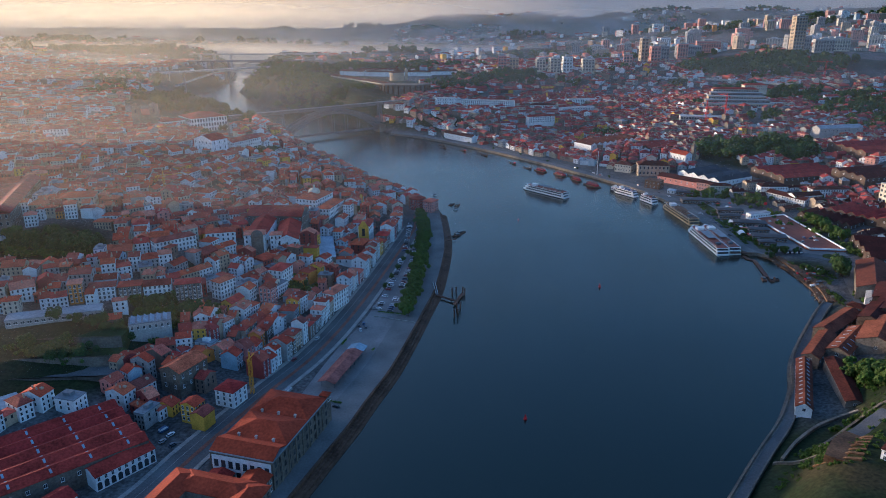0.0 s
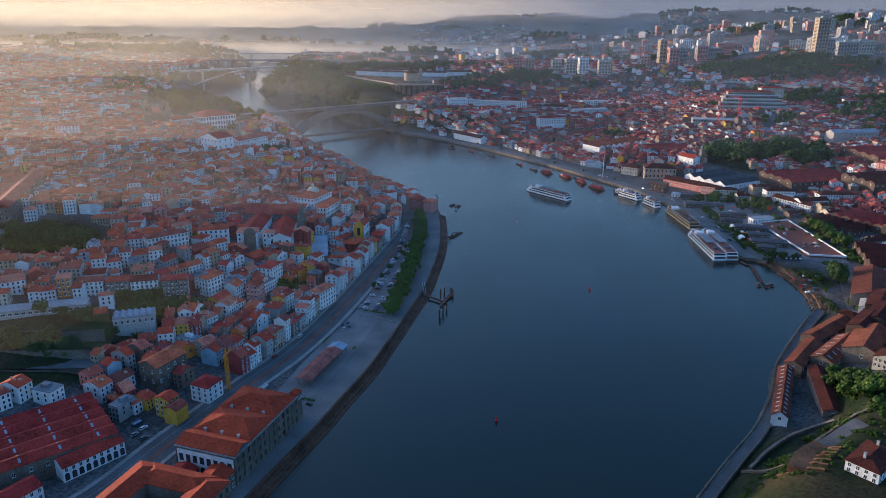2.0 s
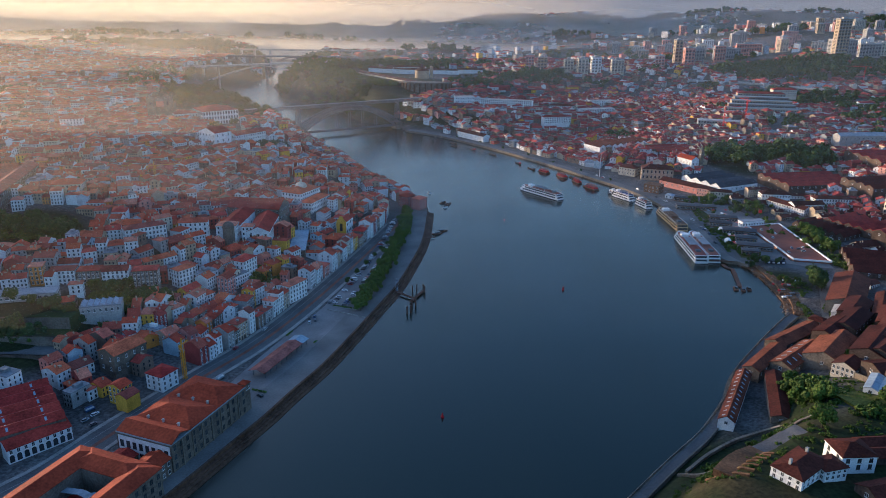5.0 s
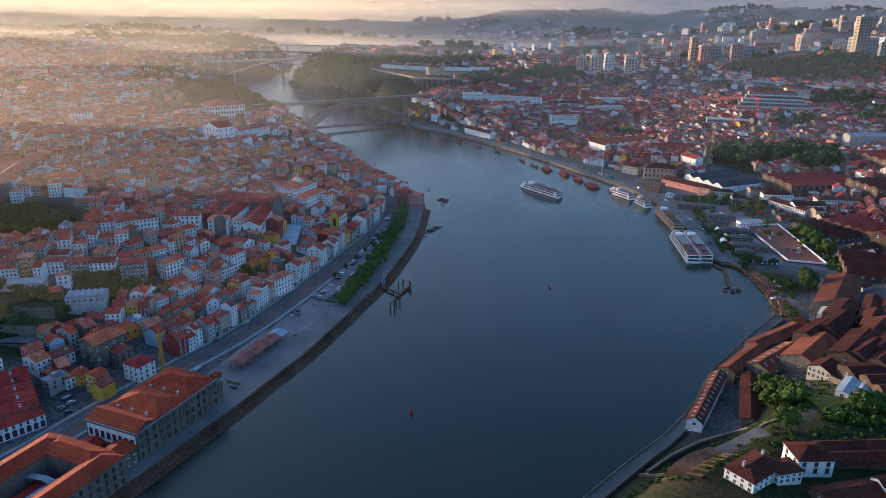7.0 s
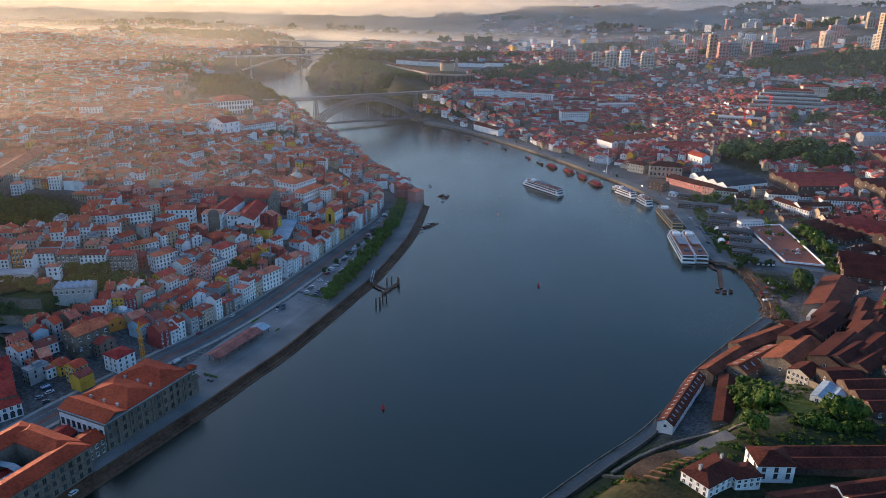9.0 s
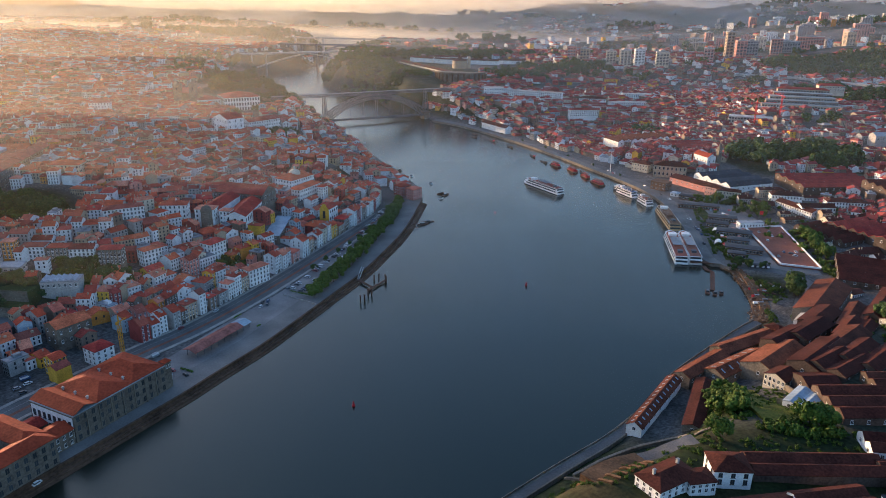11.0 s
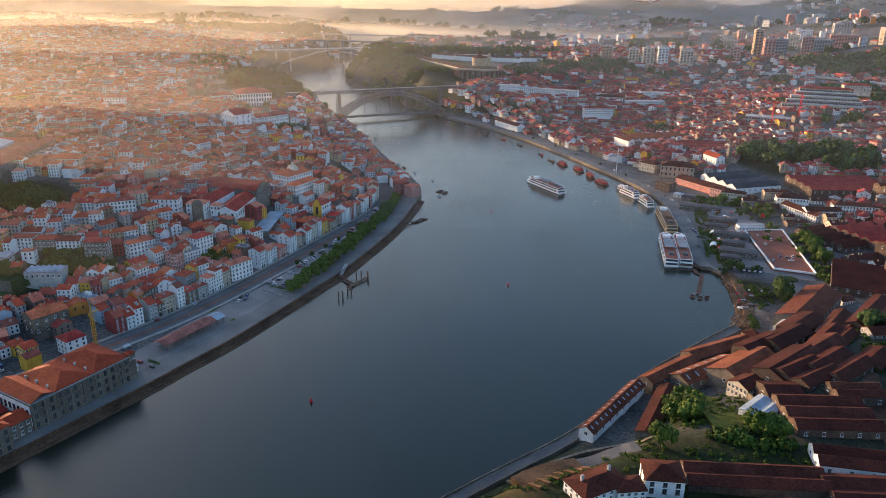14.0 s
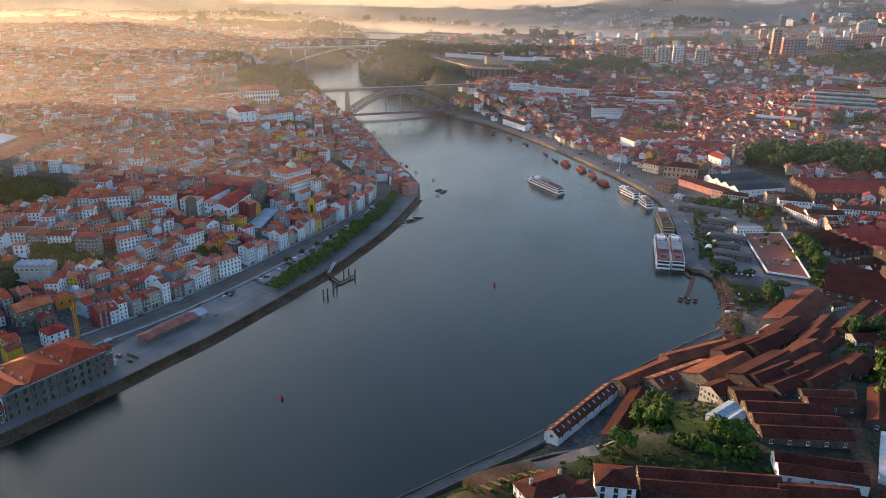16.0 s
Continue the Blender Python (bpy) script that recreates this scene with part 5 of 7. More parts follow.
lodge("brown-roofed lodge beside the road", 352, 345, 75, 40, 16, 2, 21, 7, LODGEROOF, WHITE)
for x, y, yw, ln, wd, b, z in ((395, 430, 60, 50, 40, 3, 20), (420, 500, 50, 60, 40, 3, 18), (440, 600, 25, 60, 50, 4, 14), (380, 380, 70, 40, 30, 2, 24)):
    lodge("brown lodge of parallel tiled ridges", x, y, yw, ln, wd, b, z, 6, LODGEROOF, SHADEDWALL)
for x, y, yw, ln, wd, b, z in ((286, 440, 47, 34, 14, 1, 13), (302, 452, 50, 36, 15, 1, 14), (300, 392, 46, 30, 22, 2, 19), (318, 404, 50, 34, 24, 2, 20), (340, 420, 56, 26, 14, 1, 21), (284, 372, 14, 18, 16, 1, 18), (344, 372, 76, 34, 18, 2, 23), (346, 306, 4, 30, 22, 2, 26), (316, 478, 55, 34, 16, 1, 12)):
    lodge("brown lodge with low tiled ridges among its neighbours", x, y, yw, ln, wd, b, z, 6.0, LODGEROOF, SHADEDWALL, rise=2.6)
structure("lane", "narrow dark lane between the lodges", "road", ribbon(curved([(326, 300), (325, 335), (327, 365), (334, 405), (350, 450)]), -4, 4, -0.5, 0.25, follow=True), DARKSTONE)
TAKEN_LINES.append(([(326, 300), (325, 335), (327, 365), (334, 405), (350, 450)], 5))
keep_free([(222, 322), (278, 330), (268, 388), (236, 388)])
keep_free([(186, 280), (286, 304), (284, 328), (196, 320)])
structure("meadow", "overgrown yellow-green garden meadow", "meadow", ribbon(curved([(262, 330), (259, 346), (257, 363), (256, 382)], 3), -13, 14, -2, 0.3, follow=True), MEADOW)
structure("garden_wall", "long pale stone wall of the lodge garden", "wall", ribbon(curved([(268, 388), (271, 370), (275, 350), (278, 334)]), -0.5, 0.5, -3, 3.2, follow=True), STONE)
structure("terrace_wall_south", "low stone wall above the water", "wall", ribbon(curved([(162, 296), (176, 311), (194, 325), (208, 330), (215, 329)]), -0.7, 0.7, -6, 1.8, follow=True), STONE)
structure("ruin_wall", "broken stone wall of an old terrace", "wall", ribbon(curved([(180, 298), (187, 303), (201, 313), (213, 319), (226, 321)]), -0.6, 0.6, -5, 2.0, follow=True), STONE)
structure("ramp_wall", "short stone wall beside the river road", "wall", ribbon(curved([(158, 296), (165, 290), (173, 284), (170, 274)], 3), -0.6, 0.6, -5, 1.4, follow=True), STONE)
structure("dug_plot", "plot of bare dug earth above the river", "earth", ribbon(curved([(168, 262), (178, 275), (191, 288)], 3), -9, 6, -3, 0.35, follow=True), EARTH)
for k in range(7):
    structure("furrow", "low bank of dug earth across the plot", "earth", ribbon([(163 + 3.4 * k, 272 + 3.2 * k), (171 + 3.4 * k, 263 + 3.6 * k), (176 + 3.0 * k, 260 + 3.8 * k)], -0.7, 0.7, -1, 1.1, follow=True), EARTH)
structure("yard", "grey cobbled yard behind the wall", "yard", ribbon(curved([(191, 287), (203, 295), (215, 302)], 3), -6, 6, -3, 0.3, follow=True), ASPHALT)

s = Shape()
s.prism([(268, 603), (352, 592), (352, 606), (322, 608), (314, 706), (340, 735), (330, 800), (272, 830)], 2.2, 3.0)
structure("plaza", "pale paved ground of the riverside market", "plaza", s, LOT)
# ---- south quay: market ground, car court and pavilions ----
structure("road_south", "asphalt road along the south quay", "road", ribbon(curved([(300, 470), (318, 520), (335, 575), (318, 595), (284, 605), (277, 650), (276, 720), (266, 790), (250, 835), (222, 880), (150, 985), (88, 1068), (-8, 1172)]), -5, 6, 2.6, 3.09), ASPHALT)
keep_free([(262, 600), (358, 590), (358, 722), (318, 800), (300, 850), (250, 850)])
court = [(315, 704), (349, 715), (354, 603), (324, 607)]
s = Shape()
s.prism(court, 2.0, 4.6)
structure("car_court", "red clay roof court with white edge walls", "parking court", s, CLAYLOT)
for a, b in zip(court, court[1:] + court[:1]):
    s = Shape()
    s.beam((*a, 5.0), (*b, 5.0), 1.0, h=1.3)
    thing("court_wall", "low white edge wall of the court", "wall", shape=s, mats=WHITE, group="court edge", kind="structure")
building("gatehouse", "white flat-roofed gatehouse at the court", "building", 320, 709, 18, 24, 7, 3, 6, "flat", WHITE, GREYROOF, floors=1, spacing=3)
structure("lawn", "strip of lawn along the quay road", "lawn", ribbon(curved([(283, 612), (284, 660), (282, 720), (273, 785)]), -10, 1, 2.6, 3.1), GRASS)
for x, y, w, d, yaw in ((301, 683, 30, 12, -12), (301, 638, 30, 11, -12), (281, 768, 40, 11, -4), (298, 727, 26, 9, -6), (290, 707, 20, 10, -10), (300, 660, 18, 9, -10), (292, 622, 14, 8, -10), (276, 800, 20, 9, -20)):
    building("pavilion", "low timber pavilion with a dark flat roof", "pavilion", x, y, yaw, w, d, 3, 4.2, "hip", WOOD, DARKROOF, floors=1, spacing=2.6, win=(1.8, 2.0), rise=0.9, group="quay pavilions")
building("dark_block", "dark brown timber cube on the quay", "building", 250, 838, -35, 18, 14, 3, 9, "flat", WOOD, WOOD, floors=2, spacing=4)
building("kiosk", "small white kiosk with a pale roof", "kiosk", 263, 812, -30, 8, 8, 3, 3.5, "hip", WHITE, BLUEROOF, floors=1)
lodge("pink brick lodge of low gables", 289, 855, -47, 58, 18, 1, 4, 8, LODGEROOF, PINK, rise=3, group="quay lodges")
building("house", "ochre corner house beside the lodge", "house", 318, 812, -10, 24, 11, 4, 8.5, "hip", PAINTS["cream"], LODGEROOF, floors=2, spacing=2.8)
building("house", "pink terraced house on the quay", "house", 306, 824, -40, 18, 11, 4, 8.5, "hip", PINK, LODGEROOF, floors=2, spacing=2.8)
lodge("long lodge under a dark slate roof with white gables", 331, 866, 30, 58, 62, 4, 6, 9, DARKROOF, WHITE, rise=3.6, group="quay lodges")
building("warehouse", "ochre stone warehouse with tall windows", "warehouse", 266, 905, -6, 38, 20, 4, 13, "hip", PAINTS["buff"], LODGEROOF, floors=2, spacing=4.6, win=(1.8, 3.2))
building("warehouse", "cream warehouse with a tiled roof", "warehouse", 236, 925, -35, 22, 16, 4, 9, "hip", PAINTS["cream"], LODGEROOF, floors=2, spacing=3.4)
building("hotel", "long white two-storey block with a red roof", "building", 376, 766, -58, 46, 12, 5, 7, "gable", PAINTS["chalky"], LODGEROOF, floors=2, spacing=3)
building("hotel", "white wing with a red tiled roof", "building", 392, 763, 12, 34, 12, 5, 9, "gable", WHITE, LODGEROOF, floors=2, spacing=3)
building("house", "white three-storey terrace with dark windows", "house", 424, 778, 2, 40, 12, 7, 10, "hip", WHITE, LODGEROOF, floors=3, spacing=2.8)
building("house", "white block with a red roof", "house", 372, 800, 0, 30, 14, 6, 9, "hip", WHITE, LODGEROOF, floors=2, spacing=3)
lodge("lodge with a zigzag row of brown gables", 384, 690, 35, 30, 52, 7, 5, 6, SHADEDTILES, SHADEDWALL, rise=3.2, group="quay lodges")
lodge("lodge with dark red ridges", 420, 700, 35, 44, 52, 5, 8, 6, REDROOF, SHADEDWALL, rise=3, group="quay lodges")
building("block", "pale concrete block with deep openings", "building", 470, 735, 10, 20, 16, 12, 20, "flat", PAINTS["cream"], CONCRETE, floors=4, spacing=5, win=(3, 2.6))
for x, y, yw, ln, wd, b, z, mt in ((430, 860, 15, 90, 60, 4, 14, REDROOF), (500, 820, 15, 80, 50, 4, 20, LODGEROOF), (440, 650, 30, 50, 40, 3, 14, REDROOF), (520, 680, 20, 70, 60, 4, 24, LODGEROOF), (560, 920, 10, 100, 70, 4, 32, REDROOF), (300, 1020, 20, 50, 40, 3, 16, REDROOF)):
    lodge("broad lodge of parallel red tiled ridges", x, y, yw, ln, wd, b, z, 6.0, SHADEDTILES if mt is LODGEROOF else mt, SHADEDWALL, rise=2.6, group="upper lodges")
lodge("lodge of many narrow gables with white zigzag fronts", 240, 1056, 124, 34, 98, 9, 8, 9, LODGEROOF, WHITE, rise=3.0, group="upper lodges")
building("row", "white hillside row with red tiled roof", "building", 160, 1200, 18, 46, 13, 24, 10, "hip", WHITE, REDROOF, floors=3, spacing=3, faces="f", group="white rows")
building("row", "pale hillside row with rows of windows", "building", 232, 1266, 18, 62, 14, 26, 13, "flat", PAINTS["chalky"], CONCRETE, floors=4, spacing=3, faces="f", group="white rows")
structure("hill_wall", "long stone retaining wall on the south hillside", "wall", ribbon(curved([(150, 1168), (182, 1188), (250, 1232)], 12), -0.8, 0.8, -8, 5, follow=True), STONE)
building("lodge_office", "long grey lodge front with a blue-grey roof", "building", 560, 1030, 12, 70, 16, 36, 7, "gable", PAINTS["grey"], GREYROOF, floors=1, spacing=6)
# chapel with a slim bell tower
building("chapel", "white chapel with an orange tiled roof", "chapel", 308, 928, -60, 26, 12, 15, 11, "gable", WHITE, ORANGEROOF, floors=1, spacing=5, win=(1.2, 2.2), rise=3.6)
ob = building("bell_tower", "slim stone bell tower with a spire", "bell tower", 325, 932, -60, 4.5, 4.5, 15, 19, "flat", STONE, STONE, floors=3, first=2, spacing=4)
s = Shape()
s.tube(0, 0, 19.5, 27, 2.2, 0.2, 8)
part("spire", s, STONE, ob)
# terraced hotel on the hillside
for k in range(6):
    building("terrace_block", "buff stepped terrace block with planted balconies", "building", 480 + k * 4, 1190 + k * 15, -6, 120 - k * 9, 14, 44 + k * 4.2, 5.2, "flat" if k < 5 else "hip", PAINTS["buff" if k % 2 else "brown"], CONCRETE if k < 5 else REDROOF, floors=1, spacing=4.0, faces="f", win=(2.6, 2.4), group="stepped terraces")
building("construction_block", "long grey concrete block under construction", "building", 410, 1135, -10, 80, 20, 34, 9, "flat", CONCRETE, CONCRETE, floors=2, spacing=4, faces="f", win=(2.6, 2.4))
building("villa", "white villa with a red roof among trees", "villa", 560, 1330, 0, 40, 16, 62, 8, "hip", PAINTS["cream"], REDROOF, floors=2, spacing=4, faces="f")

# ---- monastery hill ----
line = [(-274, 1640), (-185, 1520), (-98, 1404)]
structure("rampart", "long stone rampart wall along the cliff top", "wall", ribbon(curved(line, 20), -1, 1, -8, 3, follow=True), STONE)
lodge("long white barrack range with a red roof", -168, 1530, -53, 240, 12, 1, 56, 4.5, LODGEROOF, PAINTS["cream"], group="barracks", rise=3, doors=False)
for x, y, yw, w in ((-200, 1660, -20, 60), (-130, 1640, -10, 80), (-60, 1640, -5, 70), (-150, 1700, 0, 90), (0, 1660, 0, 60)):
    lodge("white barrack with a red tiled roof", x, y, yw, w, 16, 1, 60, 7, LODGEROOF, WHITE, group="barracks", rise=3, doors=False)
keep_free((-130, 1610, 150))
ob = thing("round_church", "round monastery church with a red dome roof", "church", pose(-95, 1530, 60))
s = Shape()
s.tube(0, 0, -8, 14, 15, 15, 24)
part("wall", s, PAINTS["buff"], ob)
s = Shape()
s.tube(0, 0, 14, 20, 15.5, 3, 24)
s.tube(0, 0, 20, 25, 2.4, 2.2, 12)
s.dome(0, 0, 25, 2.4, 2, 12, 3)
part("roof", s, LODGEROOF, ob)
s = Shape()
s.box(-3, -3, -8, 3, 3, 20)
s.dome(0, 0, 20, 2.8, 3, 12, 3)
part("tower", s, PAINTS["buff"], ob, "square bell tower", pose(19, 3, 0))
ob = thing("bastion", "tall round-fronted brown bastion wall with buttresses", "wall", pose(-72, 1404, 38), kind="structure")
s = Shape()
pts = [(48 * math.cos(t), 30 * math.sin(t)) for t in [math.pi + math.pi * i / 14 for i in range(15)]]
s.prism(pts, -14, 27)
part("wall", s, STONE, ob)
for k in range(1, 14):
    t = math.pi + math.pi * k / 14
    s = Shape()
    s.box(-1.2, -1.2, -14, 1.2, 1.2, 25)
    part("buttress", s, DARKSTONE, ob, m=pose(48.5 * math.cos(t), 30.5 * math.sin(t), 0, 0, 0, math.degrees(t)))
building("row", "long white row of houses below the garden", "building", 65, 1283, -12, 120, 12, 40, 9, "flat", WHITE, CONCRETE, floors=3, spacing=3.6, faces="f", group="white rows")
building("row", "white angular cable station", "building", 5, 1290, 10, 34, 18, 42, 10, "flat", WHITE, CONCRETE, floors=2, spacing=4, faces="f")
building("row", "white quay terrace with gabled dormers", "building", 28, 1150, -48, 64, 14, 4, 8, "gable", WHITE, LODGEROOF, floors=2, spacing=3.2, faces="b")
building("row", "white three-storey hillside block", "building", 175, 1290, -4, 44, 14, 30, 10, "hip", WHITE, LODGEROOF, floors=3, spacing=3, faces="f")
building("row", "pale hillside block with balconies", "building", 250, 1330, 8, 50, 14, 34, 11, "flat", WHITE, CONCRETE, floors=4, spacing=3, faces="f")

# ---- apartment towers on the plateau ----
def apartment(cx, cy, yaw, w, d, h, paint, label):
    keep_free(corners(cx, cy, yaw, w, d), 3)
    z = height(cx, cy)
    ob = thing("apartment_block", label, "apartment block", pose(cx, cy, z, 0, 0, yaw), group="apartment blocks")
    s = Shape()
    s.box(-w / 2, -d / 2, -10, w / 2, d / 2, h)
    part("wall", s, paint, ob)
    s = Shape()
    s.box(-w / 2 - 0.3, -d / 2 - 0.3, h, w / 2 + 0.3, d / 2 + 0.3, h + 0.8)
    s.box(-w / 5, -d / 4, h + 0.8, w / 6, d / 5, h + 4)
    part("roof", s, CONCRETE, ob)
    s = Shape()
    n = max(2, int(w / 6))
    for i in range(n):
        x0 = -w / 2 + w * (i + 0.18) / n
        x1 = x0 + w / n * 0.62
        for side in (-1, 1):
            y0 = side * d / 2
            s.box(x0, min(y0, y0 + side * 0.06), 0, x1, max(y0, y0 + side * 0.06), 1.5)
    s.box(-w / 2 - 0.07, -d * 0.28, 0, w / 2 + 0.07, d * 0.28, 1.5)
    band = s.mesh("window_band", [GLASS])
    s = Shape()
    s.box(-w * 0.44, -d / 2 - 1.1, 0, w * 0.44, -d / 2, 0.9)
    rail = s.mesh("balcony", [CONCRETE if paint is not WHITE else WHITE])
    for k in range(1, int(h / 3.1)):
        part("window_band", band, None, ob, m=pose(0, 0, k * 3.1 + 0.8))
        if (k + int(w)) % 2 == 0:
            part("balcony", rail, None, ob, m=pose(0, 0, k * 3.1 - 0.3))
    return ob


rnd = random.Random(12)
PAINT_WORDS = {"cream": PAINTS["cream"], "white": WHITE, "buff": PAINTS["buff"], "pinkish": PINK, "grey": PAINTS["grey"]}
for x, y, w, d, h, paint in ((826, 1760, 26, 24, 84, "buff"), (470, 1760, 16, 18, 56, "buff"), (490, 1735, 22, 16, 40, "pinkish"), (520, 1780, 30, 16, 36, "grey"), (590, 1850, 24, 18, 36, "pinkish"), (130, 1640, 18, 16, 34, "pinkish"), (158, 1660, 20, 16, 26, "buff"), (240, 1610, 22, 18, 32, "cream"), (270, 1625, 20, 18, 34, "white"), (212, 1625, 20, 16, 26, "cream"), (318, 1640, 26, 18, 30, "cream"), (870, 1850, 60, 20, 34, "grey"), (905, 1790, 44, 18, 30, "grey"), (960, 1830, 50, 18, 30, "cream"), (690, 1960, 60, 22, 30, "pinkish"), (620, 1900, 60, 24, 26, "grey"), (420, 1700, 20, 18, 26, "pinkish")):
    apartment(x, y, rnd.uniform(-12, 12), w, d, h, PAINT_WORDS[paint], paint + " apartment tower with bands of windows and balconies")
plateau = Crowd([PAINT_WORDS[w] for w in PAINT_WORDS] + [GLASS, CONCRETE])
for k in range(90):
    x, y = rnd.uniform(420, 1700), rnd.uniform(1950, 3300)
    if x > 0.64 * y or (x < 700 and y > 2500):
        continue
    w, d, h = rnd.uniform(18, 44), rnd.uniform(14, 20), rnd.choice((16, 22, 28, 34, 40))
    s = Shape()
    s.box(-w / 2, -d / 2, -10, w / 2, d / 2, h, 0)
    s.box(-w / 2 - 0.3, -d / 2 - 0.3, h, w / 2 + 0.3, d / 2 + 0.3, h + 0.8, 6)
    s.box(-w / 5, -d / 4, h + 0.8, w / 6, d / 5, h + 4, 6)
    for q in range(1, int(h / 3.1)):
        n = max(2, int(w / 6))
        for i in range(n):
            x0 = -w / 2 + w * (i + 0.18) / n
            for side in (-1, 1):
                s.box(x0, side * d / 2 - 0.06, q * 3.1 + 0.8, x0 + w / n * 0.62, side * d / 2 + 0.06, q * 3.1 + 2.3, 5)
        s.box(-w / 2 - 0.07, -d * 0.28, q * 3.1 + 0.8, w / 2 + 0.07, d * 0.28, q * 3.1 + 2.3, 5)
    plateau.add(k, s, pose(x, y, height(x, y), 0, 0, rnd.uniform(-20, 20)), rnd.randrange(len(PAINT_WORDS)))
plateau.build("plateau_blocks", "distant apartment blocks crowded on the far plateau", "apartment blocks")

# ---- bridges ----
def double_deck_bridge():
    """Iron arch with an upper and a lower deck between the two gorge walls."""
    a, b = Vector((-250, 1144)), Vector((-111, 1248))
    t = (b - a).normalized()
    c, span = (a + b) / 2, (b - a).length
    yaw = math.degrees(math.atan2(t.y, t.x))
    ob = thing("iron_bridge", "grey iron double-deck arch bridge across the gorge", "bridge", pose(c.x, c.y, 0, 0, 0, yaw))
    hs = span / 2
    low = lambda x: 5 + 34 * (1 - (x / hs) ** 2)
    top = lambda x: 18 + 26.5 * (1 - abs(x / hs) ** 2.2)
    n = 22
    for side in (-6, 6):
        s = Shape()
        for i in range(n):
            x0, x1 = -hs + span * i / n, -hs + span * (i + 1) / n
            for f, g in ((low, low), (top, top), (low, top), (top, low)):
                w = 1.5 if f is g else 0.7
                s.beam((x0, side, f(x0)), (x1, side, g(x1)), w)
            s.beam((x0, side, low(x0)), (x0, side, top(x0)), 0.8)
        part("arch_rib", s, STEEL, ob, "riveted lattice arch rib")
    s = Shape()
    for i in range(n + 1):
        x = -hs + span * i / n
        for f in (low, top):
            s.beam((x, -6, f(x)), (x, 6, f(x)), 0.7)
    part("cross_bracing", s, STEEL, ob)
    s = Shape()
    s.box(-hs - 95, -4.5, 49.5, hs + 105, 4.5, 50.3)
    for side in (-4.3, 4.3):
        for zz in (45.6, 49.4):
            s.box(-hs - 95, side - 0.3, zz, hs + 105, side + 0.3, zz + 0.7)
        k = -hs - 95
        while k < hs + 101:
            s.beam((k, side, 46), (k + 4, side, 49.6), 0.4)
            s.beam((k + 4, side, 46), (k, side, 49.6), 0.4)
            k += 4
    part("upper_deck", s, STEEL, ob, "upper deck on a lattice girder")
    s = Shape()
    s.box(-hs - 6, -4, 5.5, hs + 8, 4, 6.6)
    for side in (-4, 4):
        s.box(-hs - 6, side - 0.15, 6.6, hs + 8, side + 0.15, 7.9)
    part("lower_deck", s, STEEL, ob, "lower deck hung from the arch")
    for i in (-0.55, -0.28, 0.0, 0.28, 0.55):
        for side in (-4, 4):
            s = Shape()
            s.beam((i * hs, side, 6.5), (i * hs, side, low(i * hs)), 0.5)
            part("hanger", s, STEEL, ob)
    for x, base in ((-hs - 3, 12), (hs + 3, 12), (hs + 46, 16)):
        s = Shape()
        for sx in (-3.2, 3.2):
            for side in (-5.5, 5.5):
                s.beam((x + sx, side, base), (x + sx * 0.4, side * 0.7, 46), 0.9)
        for k in range(8):
            z0, z1 = base + (46 - base) * k / 8, base + (46 - base) * (k + 1) / 8
            f0, f1 = 1 - 0.6 * k / 8, 1 - 0.6 * (k + 1) / 8
            g0, g1 = 1 - 0.3 * k / 8, 1 - 0.3 * (k + 1) / 8
            for side in (-5.5, 5.5):
                s.beam((x - 3.2 * f0, side * g0, z0), (x + 3.2 * f1, side * g1, z1), 0.45)
                s.beam((x + 3.2 * f0, side * g0, z0), (x - 3.2 * f1, side * g1, z1), 0.45)
        part("pier", s, STEEL, ob, "tapering lattice iron pier")
    for x in (-hs - 3, hs + 3):
        s = Shape()
        s.box(x - 6, -9, -4, x + 6, 9, 12)
        s.box(x - 6.4, -9.4, 11.2, x + 6.4, 9.4, 12)
        part("abutment", s, STONE, ob, "granite abutment block")
    for x, h0 in ((-hs - 96, 30), (hs + 100, 24)):
        s = Shape()
        s.box(x - 5, -7, h0, x + 5, 7, 49.4)
        part("abutment", s, STONE, ob, "granite deck abutment")


double_deck_bridge()


def flat_arch_bridge():
    a, b = Vector((-640, 1640)), Vector((-375, 1850))
    t = (b - a).normalized()
    c, L = (a + b) / 2, (b - a).length
    ob = thing("concrete_bridge", "slender pale concrete bridge on a shallow arch", "bridge", pose(c.x, c.y, 0, 0, 0, math.degrees(math.atan2(t.y, t.x))))
    s = Shape()
    s.box(-L / 2 - 20, -9, 60, L / 2 + 20, 9, 63.5)
    part("deck", s, CONCRETE, ob)
    s = Shape()
    n = 12
    for i in range(n):
        x0, x1 = -L * 0.44 + L * 0.88 * i / n, -L * 0.44 + L * 0.88 * (i + 1) / n
        f = lambda x: 59 - 36 * abs(x / (L * 0.44)) ** 1.3
        s.beam((x0, 0, f(x0)), (x1, 0, f(x1)), 10, h=2.2)
    part("arch", s, CONCRETE, ob)
    for x in (-L * 0.4, -L * 0.3, L * 0.3, L * 0.4):
        s = Shape()
        s.box(x - 1, -5, 10, x + 1, 5, 60)
        part("pier", s, CONCRETE, ob)


